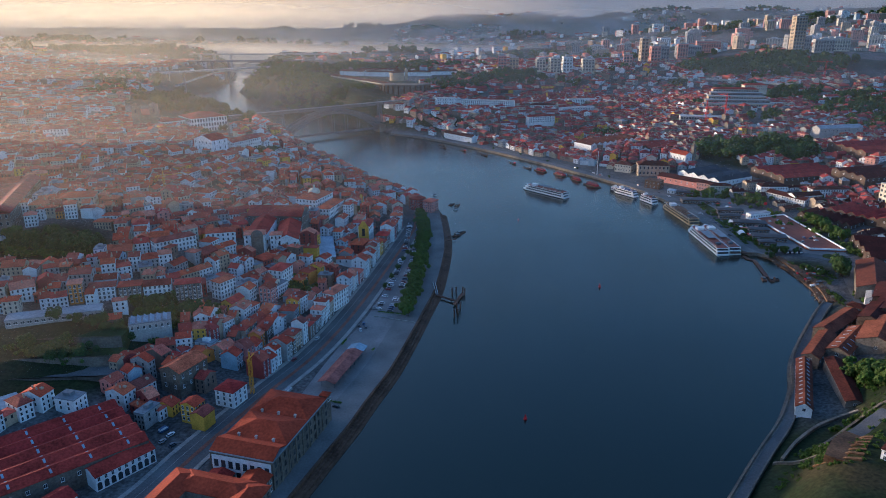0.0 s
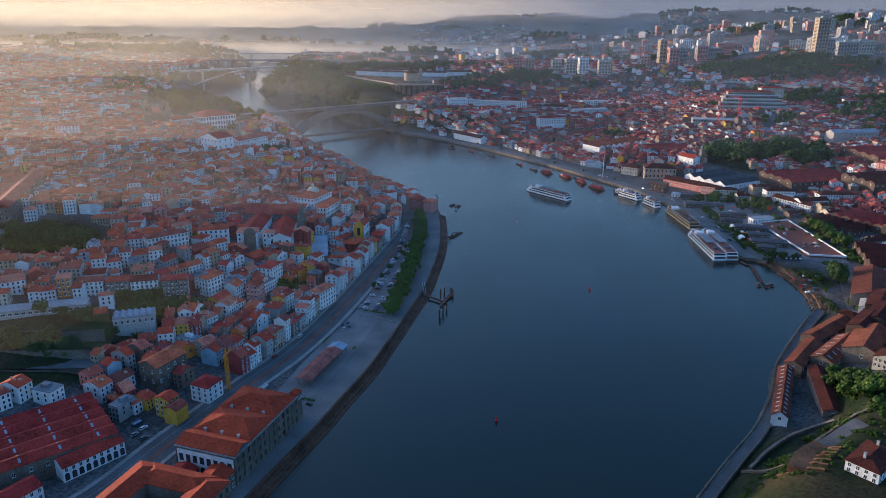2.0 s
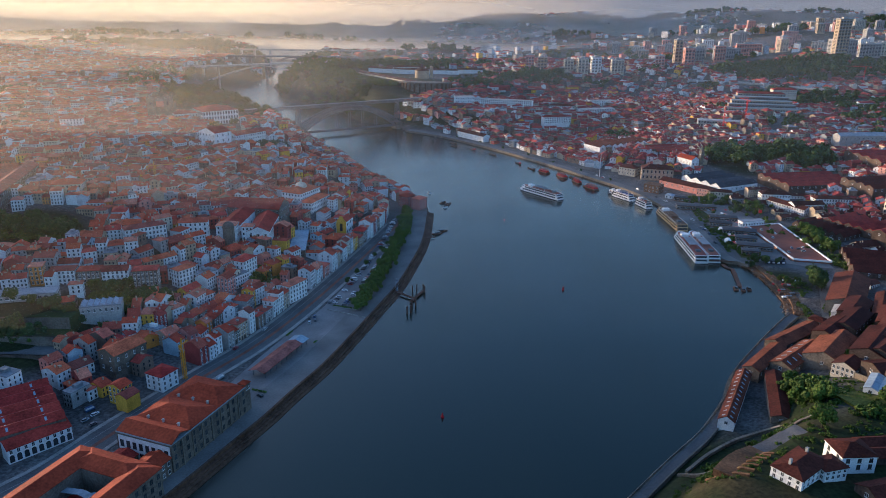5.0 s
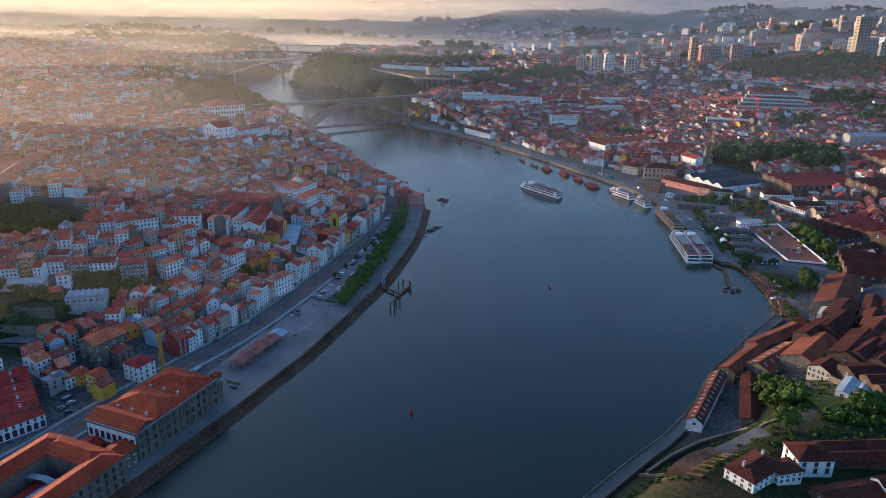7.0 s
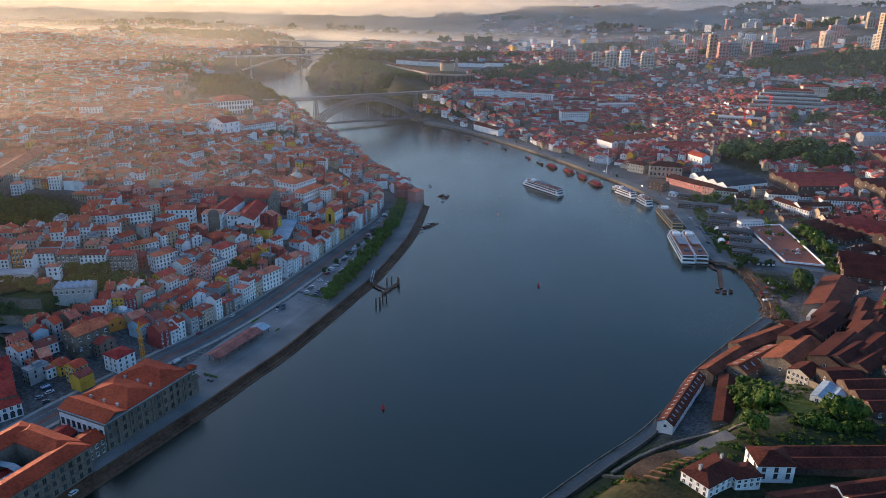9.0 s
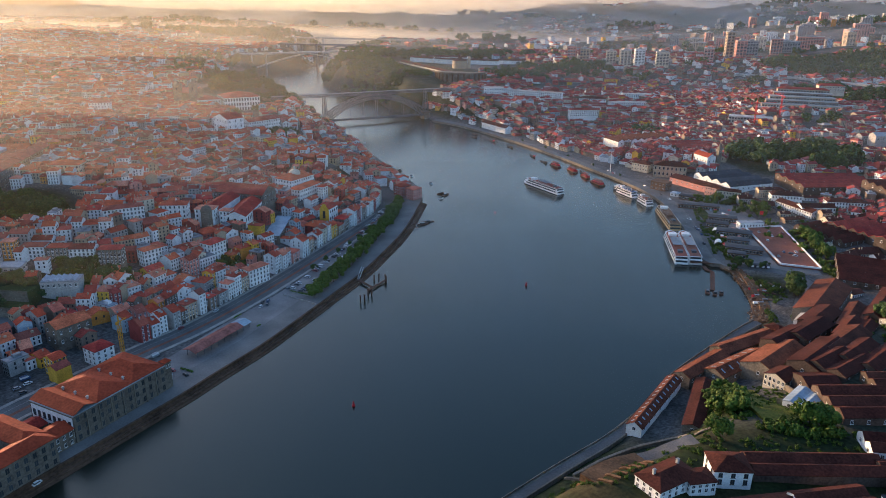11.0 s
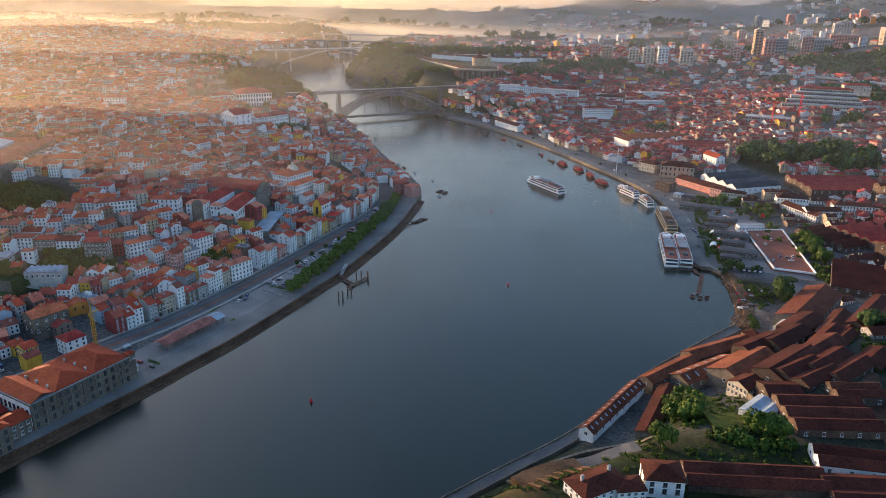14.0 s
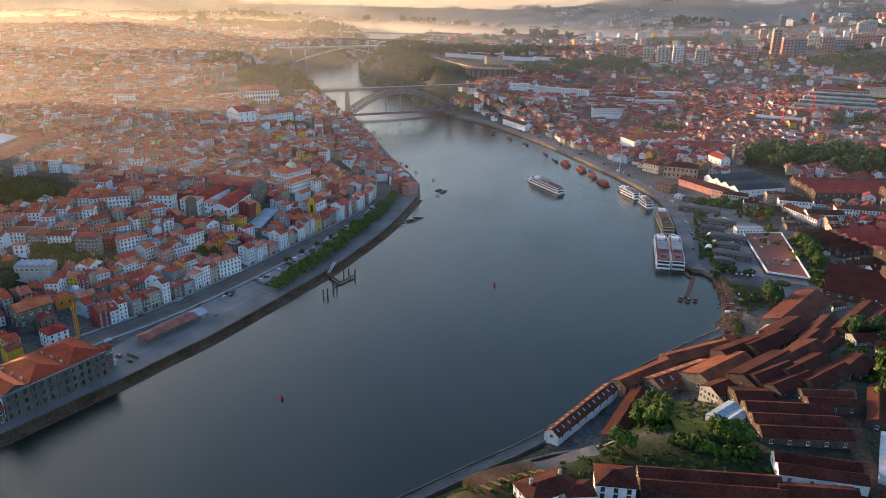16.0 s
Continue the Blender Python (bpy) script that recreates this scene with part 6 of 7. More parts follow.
def rail_bridge(a, b, z, label, arch):
    a, b = Vector(a), Vector(b)
    t = (b - a).normalized()
    c, L = (a + b) / 2, (b - a).length
    ob = thing("rail_bridge", label, "bridge", pose(c.x, c.y, 0, 0, 0, math.degrees(math.atan2(t.y, t.x))))
    s = Shape()
    s.box(-L / 2, -4, z - 4, L / 2, 4, z)
    part("deck", s, STEEL if arch else CONCRETE, ob)
    for k in (-0.42, -0.32, -0.2, 0.2, 0.32, 0.42):
        s = Shape()
        s.box(k * L - 2.5, -4, -4, k * L + 2.5, 4, z - 4)
        part("pier", s, STEEL if arch else CONCRETE, ob)
    if arch:
        s = Shape()
        n, hs = 16, L * 0.2
        for side in (-4, 4):
            for i in range(n):
                x0, x1 = -hs + 2 * hs * i / n, -hs + 2 * hs * (i + 1) / n
                f = lambda x: 8 + (z - 13) * (1 - (x / hs) ** 2)
                g = lambda x: 8 + (z - 4 - 8) * (1 - (x / hs) ** 2) ** 0.6
                s.beam((x0, side, f(x0)), (x1, side, f(x1)), 1.6)
                s.beam((x0, side, g(x0)), (x1, side, g(x1)), 1.6)
                s.beam((x0, side, f(x0)), (x1, side, g(x1)), 0.9)
        part("arch", s, STEEL, ob)


flat_arch_bridge()
rail_bridge((-680, 1985), (-325, 2020), 64, "far iron rail bridge on a lattice arch", True)
rail_bridge((-730, 2160), (-340, 2175), 70, "far pale concrete rail bridge with tall piers", False)
s = Shape()
line = curved([(440, 1560), (520, 1560), (600, 1500), (680, 1430)], 30)
ribbon(line, -8, 8, 58, 61, s)
ob = thing("viaduct", "long grey motorway viaduct on concrete piers", "viaduct", shape=s, mats=CONCRETE)
for p in line:
    s = Shape()
    s.box(-2, -2, -45, 2, 2, 58)
    part("pier", s, CONCRETE, ob, m=pose(p[0], p[1], 0))


# ---- ships and boats ----
def cruise_ship(x, y, yaw, L, W, decks, label, deckmat=SHIPDECK, wall=SHIPWHITE):
    ob = thing("river_ship", label, "ship", pose(x, y, 0, 0, 0, yaw), group="moored river ships")

    def outline(k, z0, z1, cut_bow=0.0, mat=None, name="", inset=0.0):
        w = W / 2 * k
        bow = L / 2 - cut_bow
        s = Shape()
        s.prism([(-L / 2 + inset, -w), (bow - L * 0.12, -w), (bow - L * 0.04, -w * 0.6), (bow, 0), (bow - L * 0.04, w * 0.6), (bow - L * 0.12, w), (-L / 2 + inset, w)], z0, z1)
        return part(name, s, mat, ob)

    outline(1.0, -1.2, 1.6, 0, HULL if decks < 2 else wall, "hull")
    outline(1.015, -1.2, 0.6, -0.1, HULL, "waterline")
    for d in range(decks):
        z = 1.6 + 2.6 * d
        cabin = outline(0.96, z, z + 2.4, L * 0.05 * (d + 1), wall, "deck_house", 1.0 + 1.5 * d)
        for side in (-1, 1):
            s = Shape()
            n = int(L / 4)
            for i in range(n):
                xx = -L / 2 + 4 + (L * (0.80 - 0.05 * d)) * i / n
                s.box(xx, side * W * 0.48 - 0.05, z + 0.6, xx + L * 0.8 / n * 0.86, side * W * 0.48 + 0.05, z + 2.05)
            part("window_row", s, GLASS, cabin, "row of dark cabin windows")
        outline(1.0, z + 2.4, z + 2.6, L * 0.04 * (d + 1), wall, "deck", 0.5 + 1.5 * d)
        s = Shape()
        s.box(-L / 2 + 0.9 + 1.5 * d, -W * 0.42, z + 0.5, -L / 2 + 1.1 + 1.5 * d, W * 0.42, z + 2.1)
        part("stern_windows", s, GLASS, cabin, "dark glazed stern")
    z = 1.6 + 2.6 * decks
    outline(0.93, z, z + 0.08, L * 0.11, deckmat, "sun_deck", 3)
    for side in (-1, 1):
        s = Shape()
        for zz in (0.5, 1.0):
            s.box(-L / 2 + 3, side * W * 0.47 - 0.05, z + zz, L * 0.36, side * W * 0.47 + 0.05, z + zz + 0.08)
        part("rail", s, SHIPWHITE, ob)
    s = Shape()
    s.box(L * 0.18, -W * 0.3, z, L * 0.26, W * 0.3, z + 2.3)
    part("wheelhouse", s, SHIPWHITE, ob)
    s = Shape()
    s.box(-L * 0.18, -W * 0.36, z + 2.1, L * 0.08, W * 0.36, z + 2.3)
    part("awning", s, GREYROOF if wall is SHIPWHITE else WOOD, ob)
    for xx in (-L * 0.16, -L * 0.02, L * 0.06):
        for side in (-1, 1):
            s = Shape()
            s.box(xx - 0.08, side * W * 0.33 - 0.08, z, xx + 0.08, side * W * 0.33 + 0.08, z + 2.2)
            part("post", s, SHIPWHITE, ob)
    s = Shape()
    s.box(-L * 0.36, -W * 0.18, z, -L * 0.31, W * 0.18, z + 1.8)
    part("funnel", s, STEEL, ob)
    return ob


cruise_ship(244, 640, 92, 80, 11, 2, "white river cruise ship with a red-brown sun deck")
cruise_ship(255.4, 642, 92, 80, 10.5, 2, "white river cruise ship rafted beside another")
cruise_ship(246, 728, 96.5, 74, 11, 2, "long tan river ship with a pale planked sun deck", WOOD, SHIPTAN)
cruise_ship(228.5, 783, 112, 26, 8, 2, "small white excursion boat at the quay")
cruise_ship(211, 815, 124, 32, 8, 2, "small white excursion boat with a blue upper deck", SHIPBLUE)
cruise_ship(206, 829, 124, 24, 7, 1, "low excursion boat beside the quay")
cruise_ship(118, 822, 132, 66, 10, 2, "white river ship under way in midstream")


def rabelo(x, y, yaw, L=17):
    ob = thing("wine_boat", "dark wooden wine boat with stacked casks", "boat", pose(x, y, 0, 0, 0, yaw), group="wine boats")
    s = Shape()
    n = 8
    for i in range(n):
        x0, x1 = -L / 2 + L * i / n, -L / 2 + L * (i + 1) / n
        w = lambda v: 2.3 * math.sqrt(max(0.02, 1 - (2 * v / L) ** 2))
        k = lambda v: 0.7 + 1.4 * (2 * v / L) ** 4
        pts = [(x0, -w(x0), k(x0)), (x1, -w(x1), k(x1)), (x1, w(x1), k(x1)), (x0, w(x0), k(x0)), (x0, -w(x0) * 0.5, -0.6), (x1, -w(x1) * 0.5, -0.6), (x1, w(x1) * 0.5, -0.6), (x0, w(x0) * 0.5, -0.6)]
        s.solid(pts, [(0, 1, 2, 3), (7, 6, 5, 4), (0, 4, 5, 1), (2, 6, 7, 3), (0, 3, 7, 4), (1, 5, 6, 2)])
    part("hull", s, WOOD, ob)
    s = Shape()
    s.tube(1, 0, 0.5, 9, 0.14, 0.08, 6)
    s.beam((-2, 0, 6.5), (4.5, 0, 7.3), 0.12)
    part("mast", s, WOOD, ob)
    for k in range(4):
        s = Shape()
        s.tube(0, 0, -0.7, 0.7, 0.45, 0.45, 8)
        part("cask", s, RUST, ob, m=pose(-3.4 + 1.1 * k, 0, 1.2, 90, 0, 0))
    s = Shape()
    s.box(-L / 2 + 1.2, -1.2, 0.8, -L / 2 + 3.6, 1.2, 2.8)
    part("cabin", s, REDPAINT if int(x + y) % 2 else WOOD, ob)


for x, y, yaw, L in ((163, 906, 110, 18), (113, 953, 125, 16), (96, 985, 120, 15), (60, 1040, 128, 15), (30, 1075, 130, 14), (-2, 1120, 135, 14), (0, 1098, 140, 13)):
    rabelo(x, y, yaw, L)


def excursion_boat(x, y, yaw, L):
    """Broad wooden passenger boat: upturned hull, long cabin with windows, red canopy on posts."""
    ob = thing("excursion_boat", "red wooden excursion boat with a long canopy", "boat", pose(x, y, 0, 0, 0, yaw), group="red excursion boats")
    w = L * 0.13
    s = Shape()
    s.prism([(-L / 2, -w * 0.5), (-L * 0.40, -w), (L * 0.30, -w), (L * 0.44, -w * 0.5), (L / 2, 0), (L * 0.44, w * 0.5), (L * 0.30, w), (-L * 0.40, w), (-L / 2, w * 0.5)], -0.6, 1.2)
    part("hull", s, RUST, ob)
    s = Shape()
    s.box(-L * 0.34, -w * 0.85, 1.2, L * 0.24, w * 0.85, 3.0)
    cabin = part("cabin", s, REDPAINT, ob)
    for side in (-1, 1):
        s = Shape()
        for k in range(6):
            x0 = -L * 0.32 + L * 0.092 * k
            s.box(x0, side * w * 0.85 - 0.05, 1.8, x0 + L * 0.07, side * w * 0.85 + 0.05, 2.7)
        part("window_row", s, GLASS, cabin, "row of dark windows")
        for xx in (-L * 0.30, -L * 0.05, L * 0.20):
            s = Shape()
            s.box(xx - 0.07, side * w * 0.8 - 0.07, 3.0, xx + 0.07, side * w * 0.8 + 0.07, 4.8)
            part("post", s, WOOD, ob)
    s = Shape()
    s.box(-L * 0.33, -w * 0.95, 4.8, L * 0.23, w * 0.95, 4.95)
    part("canopy", s, SHIPDECK, ob, "red-brown canopy")
    s = Shape()
    s.tube(L * 0.28, 0, 1.2, 7.5, 0.12, 0.07, 6)
    part("mast", s, WOOD, ob)


for x, y, yaw, L in ((180, 857, 125, 27), (150, 915, 118, 26), (166, 886, 122, 20), (128, 938, 130, 22)):
    excursion_boat(x, y, yaw, L)


def small_craft(x, y, yaw, L, label):
    ob = thing("boat", label, "boat", pose(x, y, 0, 0, 0, yaw), group="small moored boats")
    s = Shape()
    s.prism([(-L / 2, -L * 0.16), (L * 0.25, -L * 0.16), (L / 2, 0), (L * 0.25, L * 0.16), (-L / 2, L * 0.16)], -0.4, 0.8)
    part("hull", s, SHIPWHITE if L < 9 else RUST, ob)
    s = Shape()
    s.box(-L * 0.25, -L * 0.11, 0.8, L * 0.12, L * 0.11, 2.1)
    part("cabin", s, GLASS, ob)


for x, y, yaw, L in ((10, 772, 60, 11), (16, 768, 70, 12), (14, 752, 50, 7), (-10, 812, 120, 8), (-40, 842, 125, 8), (-60, 866, 125, 9), (-72, 880, 125, 8), (-150, 1020, 120, 8), (-172, 1050, 120, 7), (14, 660, 40, 12), (17, 668, 30, 12), (258, 545, 80, 10), (263, 543, 80, 10), (268, 545, 80, 9)):
    small_craft(x, y, yaw, L, "small moored workboat with a low cabin")


def pontoon(pts, z, w, label):
    s = Shape()
    for a, b in zip(pts, pts[1:]):
        s.beam((*a, z), (*b, z), w, h=0.5)
    return thing("pontoon", label, "pontoon", shape=s, mats=RUST, group="pontoons")


pontoon([(263, 600), (264, 592), (268, 588), (262, 548)], 0.6, 3.2, "rusty floating walkway off the quay")
pontoon([(252, 603), (275, 604)], 2.6, 4, "flat wharf edge by the ships")
pontoon([(0, 640), (12, 645)], 1.4, 2.0, "steel landing stage with a gangway")
pontoon([(0, 654), (13, 655)], 1.4, 1.6, "steel landing stage with a gangway")
for x, y in ((8, 471), (10.5, 473), (10, 484), (12.5, 485), (15, 514), (16.5, 511), (10, 514), (7, 511)):
    s = Shape()
    s.tube(0, 0, -4, 5.2, 0.55, 0.5, 8)
    s.tube(0, 0, 5.2, 5.6, 0.7, 0.7, 8)
    thing("mooring_pile", "dark steel mooring pile in the river", "mooring pile", pose(x, y, 0), s, RUST, group="mooring piles")
for x, y, sc in ((122.5, 528, 0.7), (44, 338, 0.7), (77, 712, 0.4)):
    ob = thing("buoy", "small red channel buoy", "buoy", pose(x, y, 0), group="channel buoys")
    s = Shape()
    s.tube(0, 0, -0.4, 0.7, 1.3 * sc, 1.3 * sc, 12)
    part("float", s, REDPAINT, ob)
    s = Shape()
    s.tube(0, 0, 0.7, 3.6 * sc, 0.8 * sc, 0.25, 8)
    s.dome(0, 0, 3.6 * sc, 0.45 * sc, 0.5, 8, 3)
    part("mast", s, REDPAINT, ob)


# ---- cranes and a tall flag mast ----
def crane(x, y, h, jib, yaw, mat, label):
    ob = thing("tower_crane", label, "crane", pose(x, y, height(x, y), 0, 0, yaw), group="tower cranes")
    s = Shape()
    for a in (-0.8, 0.8):
        for b in (-0.8, 0.8):
            s.beam((a, b, 0), (a, b, h), 0.25)
    k = 0
    while k < h - 2:
        for b in (-0.8, 0.8):
            s.beam((-0.8, b, k), (0.8, b, k + 2), 0.16)
            s.beam((b, 0.8, k), (b, -0.8, k + 2), 0.16)
        k += 2
    part("mast", s, mat, ob)
    s = Shape()
    s.beam((-jib * 0.3, 0, h), (jib, 0, h), 0.5)
    s.beam((0, 0, h + 4), (jib * 0.8, 0, h), 0.15)
    s.beam((0, 0, h), (0, 0, h + 4), 0.6)
    s.box(-jib * 0.3, -0.8, h - 1.4, -jib * 0.22, 0.8, h)
    part("jib", s, mat, ob)


crane(-107, 360, 22, 6, 80, CRANE, "yellow tower crane beside the riverside houses")
crane(-260, 660, 22, 24, 30, CRANE, "yellow tower crane among the old roofs")
crane(400, 1110, 34, 30, 20, REDPAINT, "red tower crane at a building site")
crane(440, 1140, 30, 26, 100, REDPAINT, "red tower crane at a building site")
crane(760, 1480, 40, 34, 160, REDPAINT, "red tower crane on the hill")
ob = thing("flag_mast", "tall white mast on the south promenade", "mast", pose(196, 905, 3))
s = Shape()
s.tube(0, 0, 0, 30, 0.4, 0.2, 8)
part("pole", s, SHIPWHITE, ob)

# ---- trees ----
def crown_shape(seed, r, h, leaves, size, rnd=None):
    """A crown of many small leaf sprays round a few lobes, with gaps and an uneven outline."""
    rnd = random.Random(seed)
    s = Shape()
    lobes = [(rnd.gauss(0, r * 0.42), rnd.gauss(0, r * 0.42), rnd.uniform(h * 0.25, h * 0.85), rnd.uniform(0.35, 0.62) * r) for _ in range(9)]
    for _ in range(leaves):
        lx, ly, lz, lr = rnd.choice(lobes)
        v = Vector((rnd.gauss(0, 1), rnd.gauss(0, 1), rnd.gauss(0.25, 0.8))).normalized() * lr * rnd.uniform(0.72, 1.08)
        p = Vector((lx, ly, lz)) + v
        nrm = (v.normalized() + Vector((rnd.gauss(0, 0.5), rnd.gauss(0, 0.5), rnd.gauss(0.2, 0.5)))).normalized()
        a = nrm.orthogonal().normalized() * size * rnd.uniform(0.6, 1.3)
        b = nrm.cross(a).normalized() * size * rnd.uniform(0.5, 1.0)
        tip = p + nrm * size * 0.35
        s.solid([p - a, p - b, p + a, p + b, tip], [(0, 1, 4), (1, 2, 4), (2, 3, 4), (3, 0, 4)])
    return s


def trunk_shape(seed, h, r):
    rnd = random.Random(seed)
    s = Shape()
    s.tube(0, 0, -1.5, h, r, r * 0.55, 8)
    for _ in range(5):
        t = rnd.uniform(0, 6.28)
        s.beam((0, 0, h * rnd.uniform(0.6, 0.95)), (math.cos(t) * h * 0.5, math.sin(t) * h * 0.5, h * rnd.uniform(1.2, 1.6)), r * 0.5)
    return s


CROWNS = {}
for k in range(4):
    sh = crown_shape(70 + k, 3.7, 6.5, 640, 0.72)
    CROWNS[k] = (sh.mesh("crown", [LEAF]), sh.mesh("crown", [DARKLEAF]), trunk_shape(90 + k, 3.0, 0.3).mesh("trunk", [BARK]))


def tree(x, y, sc=1.0, dark=False, label="broad leafy green tree", group="trees", z=None, tall=1.0):
    k = int(abs(x * 7 + y * 3)) % 4
    z = height(x, y) if z is None else z
    m = pose(x, y, z, 0, 0, (x * 37 + y * 11) % 360) @ Matrix.Diagonal((sc, sc, sc * tall, 1))
    ob = thing("tree", label, "tree", m, group=group)
    part("trunk", CROWNS[k][2], None, ob)
    part("crown", CROWNS[k][1 if dark else 0], None, ob, m=pose(0, 0, 2.2))


rnd = random.Random(77)
# clipped row along the parking lot
row = dense(curved([(-27, 466), (-22.5, 510), (-19.5, 560), (-18, 610), (-18, 665), (-23, 716)]), 1.0)
for off, first in ((-2.3, 0), (2.3, 3)):
    side_row = offset(row, off)
    for i in range(first, len(row), 6):
        x, y = side_row[i]
        tree(x + rnd.uniform(-0.7, 0.7), y, rnd.uniform(0.85, 1.12), label="leafy tree in a row beside the parking lot", group="quayside tree row", z=3.0, tall=rnd.uniform(0.85, 1.05))
for i in range(0, 60, 6):
    p = offset(ROAD_N, -12.5)[min(len(ROAD_N) - 1, 70 + i // 2)]
    tree(p[0], p[1], 0.55, True, "small dark street tree beside the road", "street trees", 3.0)


def grove(cx, cy, rx, ry, n, sc, dark, label, group, tall=1.0):
    for _ in range(n):
        t, r = rnd.uniform(0, 6.28), math.sqrt(rnd.random())
        tree(cx + rx * r * math.cos(t), cy + ry * r * math.sin(t), sc * rnd.uniform(0.75, 1.25), dark, label, group, tall=tall)


grove(-290, 512, 34, 12, 26, 1.5, True, "large dark green park tree", "park trees")
grove(-170, 434, 26, 8, 24, 1.1, True, "dark tree on the town slope", "slope trees")
grove(-222, 373, 20, 4, 13, 1.0, True, "dark tree on the garden terrace", "slope trees")
grove(-205, 398, 30, 4, 9, 0.9, True, "dark tree below the school", "slope trees")
grove(-100, 495, 10, 12, 8, 0.8, True, "dark tree between the houses", "slope trees")
grove(238, 362, 8, 24, 26, 1.0, False, "bright green tree in the lodge garden", "garden trees")
tree(223, 305, 1.2, False, "round green tree beside the yard", "garden trees")
tree(228, 309, 0.9, False, "round green tree beside the yard", "garden trees")
grove(272, 328, 8, 4, 6, 1.1, False, "broad green tree beside the lodges", "garden trees")
grove(355, 405, 10, 14, 10, 1.0, True, "dark green tree above the lane", "hill trees")
grove(358, 482, 10, 14, 10, 1.3, True, "dark green tree among the lodges", "hill trees")
grove(285, 395, 10, 8, 6, 0.7, False, "green tree behind the white house", "garden trees")
grove(318, 545, 6, 8, 7, 1.1, True, "dark tree at the road bend", "quay trees", 1.4)
grove(364, 660, 4, 36, 18, 1.15, False, "green tree beside the car court", "quay trees")
grove(296, 600, 16, 5, 8, 0.7, True, "small dark tree on the quay", "quay trees")
grove(305, 800, 26, 10, 12, 0.8, False, "green tree behind the quay pavilions", "quay trees")
grove(316, 770, 14, 24, 8, 0.7, True, "dark tree on the market ground", "quay trees")
grove(340, 760, 10, 22, 10, 0.8, False, "green tree beside the white blocks", "quay trees")
for i in range(30, len(SQ) - 10, 9):
    p = offset(SQ, -9)[i]
    if p[1] > 840:
        tree(p[0], p[1], 0.45, True, "small dark tree along the promenade", "promenade trees", 3.0)
grove(530, 1270, 14, 14, 6, 2.2, False, "large green tree above the terraces", "park trees")
grove(-460, 1190, 16, 14, 8, 2.0, False, "large bright tree above the gorge", "hill trees")


# far woods and scrub, past counting
woods = Crowd([DARKLEAF, LEAF])
FARC = [crown_shape(300 + k, 3.8, 7.0, 80, 1.4) for k in range(3)]


def wood(cx, cy, rx, ry, n, sc, slot=0):
    for _ in range(n):
        t, r = rnd.uniform(0, 6.28), math.sqrt(rnd.random())
        x, y = cx + rx * r * math.cos(t), cy + ry * r * math.sin(t)
        z = height(x, y)
        if z < 2:
            continue
        k, q = rnd.randrange(3), sc * rnd.uniform(0.7, 1.4)
        woods.add(k, FARC[k], pose(x, y, z - 0.5, 0, 0, rnd.uniform(0, 360)) @ Matrix.Diagonal((q, q, q, 1)), slot)


wood(390, 975, 44, 46, 60, 1.7)
wood(452, 962, 34, 50, 46, 2.2)
wood(30, 1480, 60, 40, 26, 1.7)
wood(-60, 1400, 40, 14, 8, 1.4)
wood(-212, 872, 18, 26, 34, 0.9)
wood(-1080, 2560, 190, 160, 260, 2.3)
wood(-760, 2350, 90, 260, 90, 1.8)
wood(-300, 1560, 50, 90, 110, 1.5, 1)
for k in range(9):
    wood(-208 - 15 * k, 1385 + 27 * k, 34, 26, 34, 0.9 + 0.05 * (k % 4), k % 2)
for k in range(5):
    wood(-150 - 26 * k, 1420 + 36 * k, 22, 22, 22, 0.8, 1)
wood(-400, 1780, 70, 170, 160, 1.7, 1)
wood(-470, 2050, 60, 160, 110, 1.8)
wood(-150, 1790, 200, 40, 120, 2.1)
wood(120, 1560, 100, 40, 70, 1.9)
wood(700, 1620, 190, 90, 240, 2.2)
wood(620, 1400, 90, 60, 70, 1.9)
wood(780, 1250, 120, 120, 110, 2.0)
wood(650, 1120, 60, 90, 60, 1.8)
wood(-620, 1450, 60, 120, 60, 1.7)
wood(-500, 1620, 40, 80, 50, 1.4)
wood(-230, 1110, 10, 50, 26, 1.2)
wood(-350, 1120, 50, 50, 50, 1.0)
wood(-420, 1230, 60, 60, 60, 1.1)
wood(-510, 1350, 50, 50, 40, 1.2)
for _ in range(60):
    x = rnd.uniform(-2200, 2400)
    y = rnd.uniform(2300, 4600)
    wood(x, y, rnd.uniform(60, 240), rnd.uniform(20, 60), 13, 2.9)
for _ in range(70):
    x, y = rnd.uniform(-900, 900), rnd.uniform(1100, 2300)
    if in_town(x, y):
        wood(x, y, 26, 18, 7, 1.5)
for _ in range(60):
    x, y = rnd.uniform(-500, -60), rnd.uniform(560, 1100)
    if in_town(x, y):
        wood(x, y, 6, 6, 2, 0.9)
